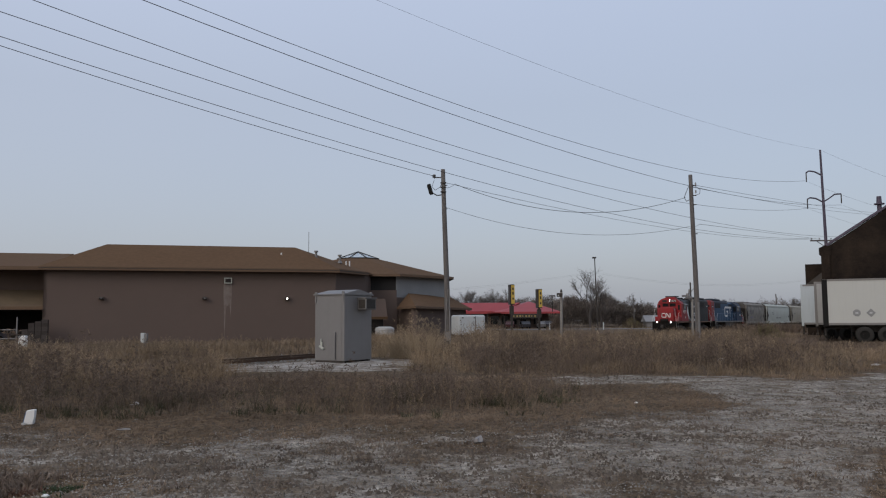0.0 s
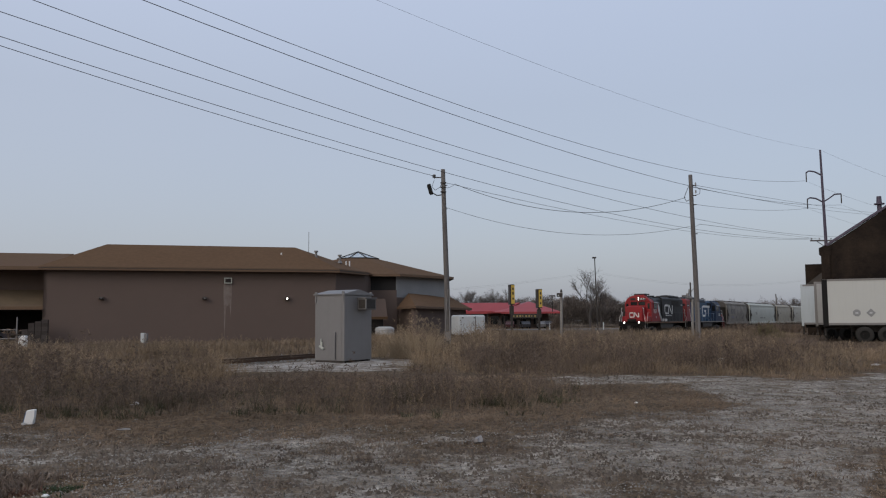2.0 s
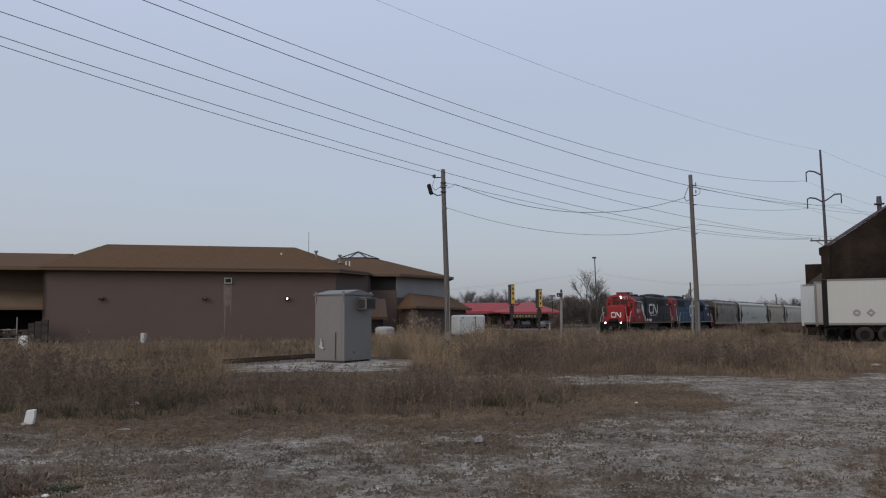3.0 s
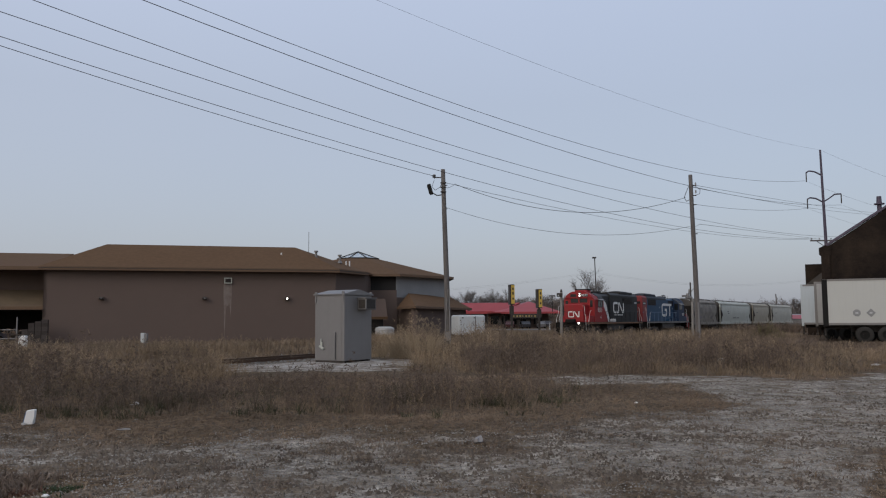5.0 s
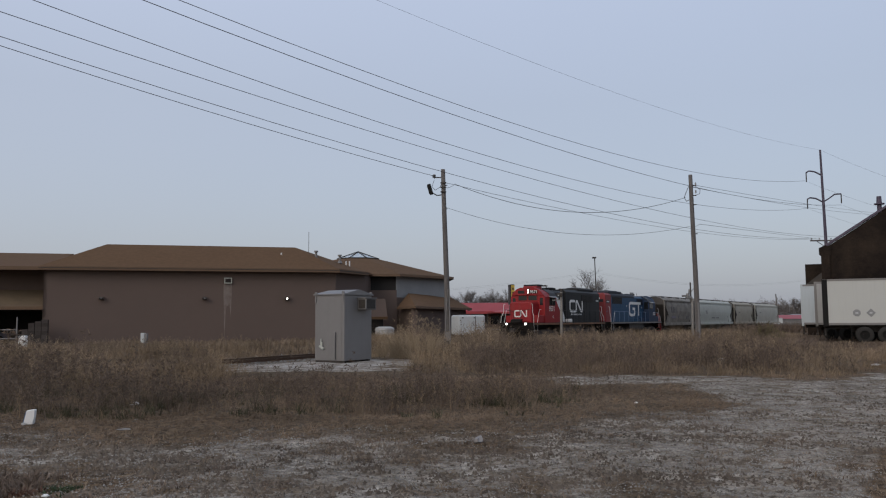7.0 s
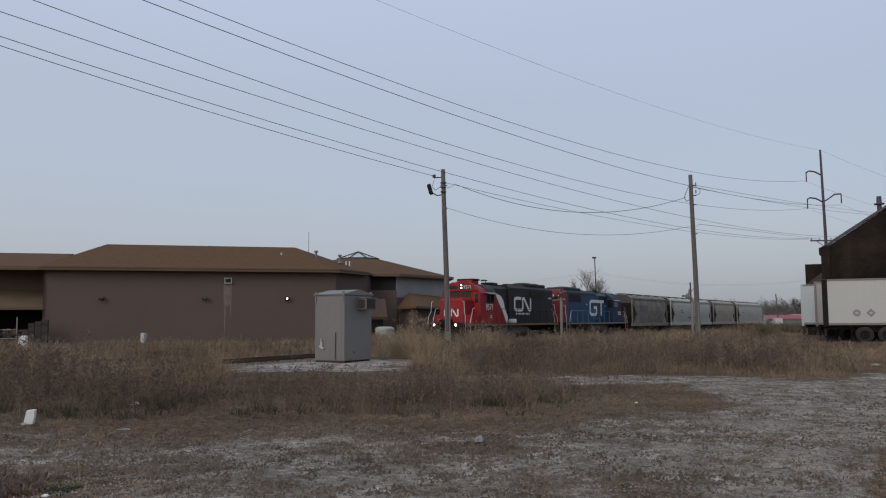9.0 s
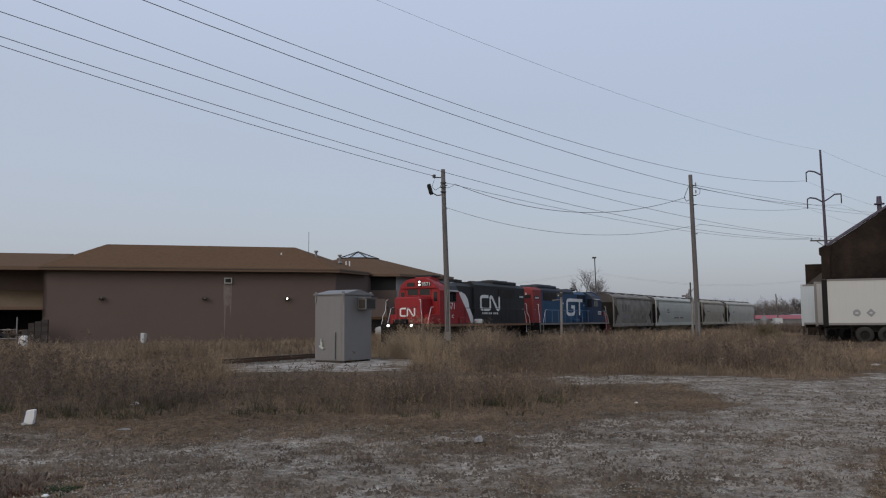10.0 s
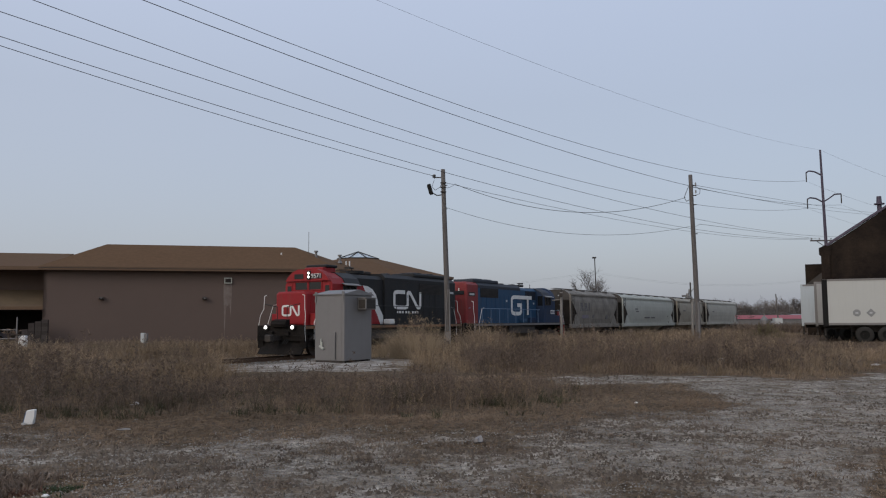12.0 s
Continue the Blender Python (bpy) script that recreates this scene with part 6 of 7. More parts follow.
def branch(bm, p, d, length, r, depth, g, twigs, wander=0.62):
    """A limb that bends once, then forks."""
    m = p + d * length * 0.5
    d2 = (d + Vector((g.uniform(-0.2, 0.2), g.uniform(-0.2, 0.2), 0.12))).normalized()
    q = m + d2 * length * 0.5
    n = 5 if depth > 2 else 3
    rod(bm, p, m, r, r * 0.82, n=n, caps=False)
    rod(bm, m, q, r * 0.82, r * 0.62, n=n, caps=False)
    if depth <= 1:
        twigs.append((m, d, length))
        twigs.append((q, d2, length))
    if depth == 0:
        return
    for _ in range(3):
        nd = (d2 + Vector((g.uniform(-wander, wander), g.uniform(-wander, wander), g.uniform(-0.1, 0.4)))).normalized()
        branch(bm, m.lerp(q, g.uniform(0.0, 1.0)), nd, length * g.uniform(0.62, 0.84), r * 0.58, depth - 1, g, twigs, wander)


def bare_tree(x, y, height, seed, label="bare winter tree with a wide twiggy crown", spread=1.0, fine=10):
    g = random.Random(seed)
    t = thing("tree", label, "tree", pose(x, y, -0.1), "bare trees")
    bm, twigs = bmesh.new(), []
    top = height * 0.24
    rod(bm, (0, 0, 0), (0, 0, top), height * 0.024, height * 0.018, n=8, caps=False)
    for k in range(5):
        a = k * 1.257 + g.uniform(-0.4, 0.4)
        d = Vector((math.cos(a) * g.uniform(0.25, 0.75) * spread, math.sin(a) * g.uniform(0.25, 0.75) * spread, 1)).normalized()
        branch(bm, Vector((0, 0, top * g.uniform(0.6, 1.0))), d, height * g.uniform(0.24, 0.30), height * 0.0075, 3, g, twigs, 0.62 * (0.45 + 0.55 * spread))
    part("trunk", bm, BARK, t)
    v, f = [], []
    for q, d, L in twigs:
        for _ in range(fine):
            nd = (d + Vector((g.uniform(-1.3, 1.3), g.uniform(-1.3, 1.3), g.uniform(-0.6, 0.5)))).normalized()
            e = q + nd * L * g.uniform(0.35, 0.9)
            s = nd.cross(Vector((g.uniform(-1, 1), g.uniform(-1, 1), g.uniform(-1, 1)))).normalized() * height * 0.0013
            k = len(v)
            v += [q - s, q + s, e]
            f.append((k, k + 1, k + 2))
    ob = raw("crown", [tuple(a) for a in v], f, TWIG)
    ob.parent = t
    return t


def woods():
    for x, y, h, s in ((4.5, 262, 12.0, 5), (14.6, 262, 13.6, 6), (18.8, 264, 13.4, 7), (9.2, 266, 13.4, 9), (22.5, 262, 11.0, 13), (136, 312, 11.5, 10), (118.5, 318, 9.0, 12)):
        bare_tree(x, y, h, s)
    bare_tree(34.2, 190, 14.6, 4, "tall bare tree with an open rounded grey-brown crown", 0.85, 5)
    bare_tree(37.6, 194, 11.4, 8, "smaller bare tree with a rounded crown of fine twigs", 0.75, 4)
    g = np.random.RandomState(77)
    pts = []

    def belt(x0, x1, y0, y1, top, n):
        x, y = g.uniform(x0, x1, n), g.uniform(y0, y1, n)
        crown = top * (0.72 + 0.3 * waves(x, y, 81, 14.0) + 0.15 * waves(x, y, 82, 5.0))
        z = crown * np.sqrt(g.uniform(0.0, 1, n))
        pts.append(np.stack([x, y, np.maximum(z, 0.1)], 1))

    belt(-20, 40, 258, 278, 8.6, 44000)
    belt(24, 47, 198, 222, 7.7, 42000)
    belt(46, 56, 200, 222, 6.2, 22000)
    belt(54, 90, 235, 260, 3.6, 9000)
    belt(96, 160, 315, 345, 9.3, 40000)
    belt(-300, -20, 270, 300, 7.0, 9000)
    belt(130, 500, 300, 340, 7.5, 15000)
    p = np.concatenate(pts)
    k = len(p)
    d = g.normal(0, 1, (k, 3))
    d[:, 2] = np.abs(d[:, 2]) + 0.4
    d /= np.linalg.norm(d, axis=1)[:, None]
    s = np.cross(d, g.normal(0, 1, (k, 3)))
    s /= np.linalg.norm(s, axis=1)[:, None]
    L = g.uniform(0.4, 1.5, k)[:, None]
    w = g.uniform(0.02, 0.08, k)[:, None]
    v = np.stack([p - s * w, p + s * w, p + d * L], 1).reshape(-1, 3)
    v[:, 2] = np.maximum(v[:, 2], -0.1)
    raw("far_woods", v, np.arange(k * 3).reshape(-1, 3), SCRUB, "distant belt of bare brown trees and scrub", "woods")


# ---- the train ----
ROLLING = []    # wheelsets with their axle's place, radius and sense


def bogie(parent, x, wheelbase, r, sense, freight=False):
    t = bmesh.new()
    for s in (-1, 1):
        y0, y1 = sorted((s * 0.98, s * 1.14))
        a = wheelbase / 2
        if freight:
            prof = [(-a - 0.25, r - 0.12), (-a - 0.25, r + 0.14), (-a * 0.5, r + 0.3), (a * 0.5, r + 0.3), (a + 0.25, r + 0.14), (a + 0.25, r - 0.12), (a * 0.55, r - 0.2), (a * 0.3, 0.2), (-a * 0.3, 0.2), (-a * 0.55, r - 0.2)]
        else:
            prof = [(-a - 0.35, r - 0.1), (-a - 0.35, r + 0.32), (-a * 0.6, r + 0.42), (a * 0.6, r + 0.42), (a + 0.35, r + 0.32), (a + 0.35, r - 0.1), (a - 0.3, r - 0.1), (a * 0.5, 0.28), (-a * 0.5, 0.28), (-a + 0.3, r - 0.1)]
        prism(t, [(x + u, v) for u, v in prof], xz, y0, y1)
        for q in (-a, a):
            box(t, x + q - 0.16, x + q + 0.16, min(s * 1.14, s * 1.26), max(s * 1.14, s * 1.26), r - 0.15, r + 0.15, bevel=0.03)
        for q in (-0.3, 0.0, 0.3):
            rod(t, (x + q, s * 1.17, 0.3 if freight else 0.42), (x + q, s * 1.17, r + 0.25), 0.09, n=8)
    box(t, x - 0.25, x + 0.25, -1.0, 1.0, r - 0.1, r + 0.25)
    truck = part("truck", t, STEEL_DARK, parent, "grimy black truck frame")
    for q in (-wheelbase / 2, wheelbase / 2):
        w = bmesh.new()
        for s in (-1, 1):
            rod(w, (0, s * 0.69, 0), (0, s * 0.72, 0), r + 0.03, n=24)
            rod(w, (0, s * 0.72, 0), (0, s * 0.83, 0), r, r - 0.01, n=24)
            for k in range(6):
                c, d = math.cos(k * 1.047) * r * 0.62, math.sin(k * 1.047) * r * 0.62
                rod(w, (c, s * 0.83, d), (c, s * 0.86, d), 0.05, n=6)
            rod(w, (0, s * 0.83, 0), (0, s * 0.95, 0), 0.12, n=12)
        rod(w, (0, -0.7, 0), (0, 0.7, 0), 0.09, n=10)
        ws = part("wheelset", w, WHEEL_STEEL, truck, "worn steel wheels on their axle")
        ws.matrix_local = pose(x + q, 0, r)
        ROLLING.append((ws, x + q, r, sense))
    return truck


def strip(points, w, fn, depth=0.012):
    """A flat band of width w along 2D points, mitred at its corners."""
    bm = bmesh.new()
    pts = [Vector(p) for p in points]
    L, R = [], []
    for i, p in enumerate(pts):
        a = (p - pts[i - 1]).normalized() if i else None
        b = (pts[i + 1] - p).normalized() if i < len(pts) - 1 else None
        d = (a or b) if not (a and b) else (a + b).normalized()
        nrm = Vector((-d.y, d.x))
        k = 1.0 if not (a and b) else min(1.6, 1 / max(0.3, nrm.dot(Vector((-a.y, a.x)))))
        L.append(p + nrm * w / 2 * k), R.append(p - nrm * w / 2 * k)
    vs = [[bm.verts.new(fn(q.x, q.y, h)) for q in row] for row in (L, R) for h in (0.0, depth)]
    l0, l1, r0, r1 = vs
    for i in range(len(pts) - 1):
        bm.faces.new((l1[i], l1[i + 1], r1[i + 1], r1[i]))
        bm.faces.new((l0[i], l0[i + 1], l1[i + 1], l1[i]))
        bm.faces.new((r1[i], r1[i + 1], r0[i + 1], r0[i]))
    return bm


WORM = [(0.40, 1), (0.12, 1), (0.03, 0.95), (0, 0.85), (0, 0.15), (0.03, 0.05), (0.12, 0), (0.40, 0), (0.475, 0.06), (0.5, 0.18), (0.5, 0.9), (0.53, 0.99), (0.585, 0.98), (0.62, 0.9), (0.86, 0.1), (0.9, 0.02), (0.96, 0.02), (1, 0.12), (1, 1.05)]
HOOK = [(1.0, 1), (0.12, 1), (0.03, 0.95), (0, 0.85), (0, 0.15), (0.03, 0.05), (0.12, 0), (0.34, 0), (0.42, 0.04), (0.45, 0.15), (0.45, 0.52), (0.26, 0.52)]


def emblem(parent, shapes, w, h, band, fn):
    for pts in shapes:
        part("emblem", strip([(u * w, v * h) for u, v in pts], band, fn), WHITE, parent, "white painted emblem band")


def loco(paint, label, sense, digits):
    """A four-axle hood locomotive; x towards its cab, origin on the rails at its middle."""
    t = thing("locomotive", label, "locomotive")
    body, hoodc, nosec, endc = paint["cab"], paint["hood"], paint["nose"], paint["end"]
    # frame, deck, tank
    f = bmesh.new()
    box(f, -8.05, 8.05, -1.5, 1.5, 1.36, 1.5)
    box(f, -8.0, 8.0, -0.5, 0.5, 0.95, 1.36)
    part("deck", f, BLACK, t)
    st = bmesh.new()
    for y in (-1.512, 1.5):
        box(st, -8.05, 8.05, y, y + 0.012, 1.33, 1.47)
    part("sill_stripe", st, paint["sill"], t, paint["sill_label"])
    ft = bmesh.new()
    prism(ft, [(-1.3, 1.3), (-1.35, 0.75), (-0.95, 0.38), (0.95, 0.38), (1.35, 0.75), (1.3, 1.3)], yz, -2.4, 2.2)
    part("fuel_tank", ft, STEEL_DARK, t, "grimy black fuel tank")
    for y in (-1.2, 1.2):
        part("air_tank", rod(bmesh.new(), (-2.2, y * 0.9, 1.2), (2.0, y * 0.9, 1.2), 0.14, n=10), STEEL_DARK, t)
    for x in (5.18, -5.18):
        bogie(t, x, 2.74, 0.508, sense)
    # short hood
    n = bmesh.new()
    prism(n, [(-0.95, 1.5), (-0.95, 3.04), (-0.8, 3.17), (0.8, 3.17), (0.95, 3.04), (0.95, 1.5)], yz, 6.0, 7.4)
    bmesh.ops.bevel(n, geom=[e for e in n.edges if all(v.co.x > 7.3 for v in e.verts)], offset=0.1, segments=3, profile=0.5, affect="EDGES")
    nose = part("short_hood", n, nosec, t)
    part("nose_door", boxed(6.35, 7.05, 0.952, 0.962, 1.65, 2.9), nosec, nose)
    for s in (-1, 1):
        part("step_box", boxed(6.03, 7.1, min(s * 0.96, s * 1.47), max(s * 0.96, s * 1.47), 1.5, 2.08, bevel=0.04), nosec, t)
    # cab
    prof = [(-1.5, 1.5), (-1.5, 3.58), (-1.3, 3.88), (-0.8, 4.18), (0, 4.26), (0.8, 4.18), (1.3, 3.88), (1.5, 3.58), (1.5, 1.5)]
    c = prism(bmesh.new(), prof, yz, 3.6, 6.0)
    cab = part("cab", c, body, t)
    roofc = prism(bmesh.new(), [(-1.535, 3.57), (-1.33, 3.91), (-0.82, 4.215), (0, 4.295), (0.82, 4.215), (1.33, 3.91), (1.535, 3.57), (1.49, 3.57), (1.28, 3.86), (0.8, 4.15), (0, 4.23), (-0.8, 4.15), (-1.28, 3.86), (-1.49, 3.57)], yz, 3.55, 4.9)
    part("cab_roof", roofc, paint["roof"], cab)
    if paint["white_box"]:
        rb = bmesh.new()
        box(rb, 4.42, 5.38, -0.66, 0.66, 4.47, 4.61, bevel=0.04)
        part("roof_cooler", rb, BLACK, cab, "dark flat cooler on the cab roof")
        part("cooler_base", boxed(4.48, 5.6, -0.6, 0.6, 4.15, 4.47, bevel=0.06), body, cab)
    else:
        part("aerial", rod(bmesh.new(), (4.8, 0.2, 4.24), (4.8, 0.2, 4.62), 0.025), STEEL_DARK, cab)
        for s in (-1, 1):
            fi = part("filter_intake", boxed(1.5, 3.45, min(s * 0.86, s * 0.885), max(s * 0.86, s * 0.885), 3.3, 3.95), SHADE_DARK, t, "dark slatted filter intake")
            for k in range(8):
                part("slat", boxed(1.5, 3.45, min(s * 0.885, s * 0.9), max(s * 0.885, s * 0.9), 3.33 + k * 0.08, 3.355 + k * 0.08), BLUE_DARK, fi)
            part("end_panel", prism(bmesh.new(), [(6.7, 1.5), (8.05, 1.5), (7.95, 1.75), (7.3, 2.4), (6.7, 2.4)], xz, min(s * 1.4, s * 1.44), max(s * 1.4, s * 1.44)), RED_DULL, t, "red triangular step guard")
    for s in (-1, 1):
        for x, z in ((-2.2, 3.05), (3.0, 2.95)):
            yy = 0.86 if x > 0.4 else 0.972
            part("notice_plate", boxed(x, x + 0.2, min(s * yy, s * (yy + 0.02)), max(s * yy, s * (yy + 0.02)), z, z + 0.14), TANKWHITE, t)
    hb = bmesh.new()
    prism(hb, [(-1.38, 3.74), (-1.22, 3.98), (-0.95, 4.2), (-0.6, 4.34), (0.6, 4.34), (0.95, 4.2), (1.22, 3.98), (1.38, 3.74)], yz, 5.7, 6.14)
    part("number_box", hb, body, cab)
    for y0, y1 in ((-0.8, -0.22), (0.28, 0.93)):
        part("number_board", boxed(6.142, 6.155, y0, y1, 3.85, 4.1), BLACK, cab)
        if digits and y0 > 0:
            lettering("road_number", digits, 0.33, WHITE, cab, Matrix.Translation((6.16, (y0 + y1) / 2, 3.975)) @ Matrix(((0, 0, 1, 0), (1, 0, 0, 0), (0, 1, 0, 0), (0, 0, 0, 1))))
    for y0, y1 in ((-0.82, -0.06), (0.06, 0.82)):
        w = boxed(6.0, 6.02, y0, y1, 3.3, 3.68, bevel=0.004)
        part("windscreen", w, GLASS_DARK, cab)
        fr = bmesh.new()
        for a in ((y0 - 0.05, y0, 3.25, 3.73), (y1, y1 + 0.05, 3.25, 3.73)):
            box(fr, 6.0, 6.04, a[0], a[1], a[2], a[3])
        box(fr, 6.0, 6.04, y0, y1, 3.68, 3.73), box(fr, 6.0, 6.04, y0, y1, 3.25, 3.3)
        part("windscreen_frame", fr, nosec, cab)
    for y0, y1 in ((-1.4, -1.02), (1.02, 1.4)):
        dr = part("cab_door", boxed(6.0, 6.025, y0, y1, 1.6, 3.6), nosec, cab)
        part("door_window", boxed(6.026, 6.036, y0 + 0.06, y1 - 0.06, 2.9, 3.5), GLASS_DARK, dr)
    for s in (-1, 1):
        y0, y1 = sorted((s * 1.5, s * 1.515))
        sw = part("side_window", boxed(3.95, 5.05, y0, y1, 2.93, 3.48), GLASS_DARK, cab)
        fr = bmesh.new()
        ya, yb = sorted((s * 1.5, s * 1.53))
        for x0, x1 in ((3.9, 3.95), (4.45, 4.51), (5.05, 5.1)):
            box(fr, x0, x1, ya, yb, 2.88, 3.53)
        box(fr, 3.9, 5.1, ya, yb, 2.88, 2.93), box(fr, 3.9, 5.1, ya, yb, 3.48, 3.53)
        part("window_frame", fr, STEEL_DARK, sw)
        part("rear_window", boxed(3.585, 3.6, min(s * 1.0, s * 1.44), max(s * 1.0, s * 1.44), 2.85, 3.62), GLASS_DARK, cab)
        aw = bmesh.new()
        slab(aw, [(3.8, s * 1.5, 3.64), (5.2, s * 1.5, 3.64), (5.2, s * 1.78, 3.53), (3.8, s * 1.78, 3.53)], 0.03)
        part("sun_visor", aw, paint["visor"], cab)
    # headlights: a stacked pair above the windscreen, ditch lights on the pilot
    hl = part("headlight_housing", boxed(6.14, 6.2, 0.02, 0.26, 3.8, 4.26, bevel=0.03), STEEL_DARK, cab)
    for z in (3.94, 4.13):
        lamp = rod(bmesh.new(), (6.2, 0.14, z), (6.215, 0.14, z), 0.052, n=16)
        part("headlight", lamp, paint["lamp"], hl, paint["lamp_label"])
    # long hood
    hood = bmesh.new()
    prism(hood, [(-0.96, 1.5), (-0.96, 4.13), (-0.74, 4.34), (0.74, 4.34), (0.96, 4.13), (0.96, 1.5)], yz, -6.65, 0.35)
    hd = part("long_hood", hood, hoodc, t)
    part("filter_section", prism(bmesh.new(), [(-0.86, 1.5), (-0.86, 4.0), (-0.66, 4.2), (0.66, 4.2), (0.86, 4.0), (0.86, 1.5)], yz, 0.352, 3.6), hoodc, hd, "narrower section between hood and cab")
    part("hood_top", prism(bmesh.new(), [(-0.975, 3.95), (-0.975, 4.14), (-0.75, 4.355), (0.75, 4.355), (0.975, 4.14), (0.975, 3.95), (0.955, 3.95), (0.955, 4.12), (0.73, 4.33), (-0.73, 4.33), (-0.955, 4.12), (-0.955, 3.95)], yz, -6.64, 0.34), paint["roof"], hd)
    he = bmesh.new()
    prism(he, [(-0.96, 1.5), (-0.96, 4.13), (-0.74, 4.34), (0.74, 4.34), (0.96, 4.13), (0.96, 1.5)], yz, -8.25, -6.652)
    bmesh.ops.bevel(he, geom=[e for e in he.edges if all(v.co.x < -8.2 for v in e.verts)], offset=0.12, segments=3, profile=0.5, affect="EDGES")
    hend = part("hood_end", he, endc, t)
    part("end_number_box", boxed(-8.3, -8.22, -0.75, 0.75, 3.45, 3.72), BLACK, hend)
    for s in (-1, 1):
        part("number_panel", boxed(-8.0, -7.1, min(s * 0.96, s * 0.972), max(s * 0.96, s * 0.972), 3.35, 3.62), BLACK, hend)
        part("number_bar", boxed(-7.9, -7.2, min(s * 0.972, s * 0.978), max(s * 0.972, s * 0.978), 3.42, 3.55), TANKWHITE, hend)
        for z in (3.85, 3.75):
            part("marker_lamp", rod(bmesh.new(), (-8.26, s * 0.35, z), (-8.3, s * 0.35, z), 0.05, n=10), WHITE, hend)
    # doors along the hood, radiator intakes, blower duct
    dm = mesh_of(boxed(0.0, 0.62, 0, 0.012, 1.62, 3.5, bevel=0.004), "hood_door", hoodc)
    lm = mesh_of(boxed(0.05, 0.09, 0.012, 0.03, 2.3, 2.5), "latch", STEEL_DARK)
    for s in (-1, 1):
        for i in range(9):
            d = new("hood_door", dm)
            d.parent = hd
            d.matrix_local = pose(0.3 - i * 0.72 - (0.62 if s > 0 else 0.0) + (0.62 if s > 0 else 0.0) - 0.62, 0.96 * s - (0.012 if s < 0 else 0.0), 0)
        y0, y1 = sorted((s * 0.96, s * 0.985))
        # the sheet behind the slats has their shaded depth in its colour
        g = part("radiator_intake", boxed(-6.3, -3.5, y0, y1, 3.3, 3.95), SHADE_DARK, hd, "dark slatted radiator intake")
        for k in range(8):
            part("slat", boxed(-6.3, -3.5, min(s * 0.985, s * 1.0), max(s * 0.985, s * 1.0), 3.33 + k * 0.078, 3.352 + k * 0.078), STEEL_DARK, g)
        part("blower_duct", boxed(1.9, 2.9, min(s * 0.9, s * 1.2), max(s * 0.9, s * 1.2), 1.5, 1.9, bevel=0.04), body if s < 0 else nosec, hd)
        part("battery_box", boxed(0.0, 0.56, min(s * 1.0, s * 1.45), max(s * 1.0, s * 1.45), 1.5, 1.8, bevel=0.07), WHITE if paint["white_box"] else hoodc, t)
    for x in (-4.1, -5.6):
        fn_ = bmesh.new()
        rod(fn_, (x, 0, 4.5), (x, 0, 4.62), 0.66, n=20)
        rod(fn_, (x, 0, 4.62), (x, 0, 4.66), 0.6, 0.3, n=20)
        part("radiator_fan", fn_, BLACK, hd)
    part("fan_plinth", boxed(-7.0, -3.1, -0.82, 0.82, 4.31, 4.57, bevel=0.08), paint["roof"], hd)
    for x in (-1.2, 0.9):
        part("exhaust_stack", boxed(x - 0.28, x + 0.28, -0.2, 0.2, 4.31, 4.48, bevel=0.04), STEEL_DARK, hd)
    part("dynamic_fan", rod(bmesh.new(), (1.9, 0, 4.31), (1.9, 0, 4.46), 0.5, n=18), BLACK, hd)
    hn = bmesh.new()
    for y in (-0.12, 0.0, 0.12):
        rod(hn, (2.2, y, 4.6), (2.65, y, 4.6), 0.03, 0.07, n=8)
    rod(hn, (2.2, 0, 4.33), (2.2, 0, 4.6), 0.03)
    part("horn", hn, STEEL_DARK, hd)
    # end platforms: pilots, plow, couplers, steps, rails
    for e in (1, -1):
        p = bmesh.new()
        box(p, min(e * 8.05, e * 8.15), max(e * 8.05, e * 8.15), -1.45, 1.45, 0.75, 1.5)
        pil = part("pilot", p, PILOT_BLACK, t)
        pw = bmesh.new()
        rows = []
        for k in range(13):
            y = -1.35 + k * 0.225
            back = 0.3 * abs(y) / 1.35
            rows.append([pw.verts.new((e * (8.12 + dx - back), y, z)) for dx, z in ((0.0, 0.82), (0.1, 0.6), (0.26, 0.38), (0.45, 0.12), (0.38, 0.1), (0.16, 0.38), (0.0, 0.6), (-0.08, 0.82))])
        for a, b in zip(rows, rows[1:]):
            for k in range(8):
                pw.faces.new((a[k], a[(k + 1) % 8], b[(k + 1) % 8], b[k]))
        pw.faces.new(rows[0]), pw.faces.new(rows[-1][::-1])
        part("plow", pw, PILOT_BLACK, pil, "black curved steel snow plow")
        lv = [(e * 8.25, -1.35, 1.25), (e * 8.25, -1.3, 0.98), (e * 8.3, -0.2, 1.05), (e * 8.3, 0.2, 1.05), (e * 8.25, 1.3, 0.98), (e * 8.25, 1.35, 1.25)]
        part("uncoupling_lever", rods(lv, 0.015), PILOT_BLACK, pil)
        for s in (-1, 1):
            part("hose_box", boxed(min(e * 8.12, e * 8.3), max(e * 8.12, e * 8.3), s * 0.5 - 0.12, s * 0.5 + 0.12, 1.0, 1.22, bevel=0.03), PILOT_BLACK, pil)
        cp = bmesh.new()
        box(cp, min(e * 8.05, e * 8.85), max(e * 8.05, e * 8.85), -0.12, 0.12, 0.78, 1.0)
        box(cp, min(e * 8.8, e * 9.08), max(e * 8.8, e * 9.08), -0.2, 0.16, 0.72, 1.06, bevel=0.05)
        part("coupler", cp, STEEL_DARK, pil, "heavy knuckle coupler")
        ac = bmesh.new()
        prism(ac, [(e * 8.0, 1.38), (e * 8.3, 1.42), (e * 8.36, 1.56), (e * 8.28, 1.74), (e * 8.0, 1.8)], xz, -0.45, 0.45)
        part("anticlimber", ac, PILOT_BLACK if e > 0 else endc, pil)
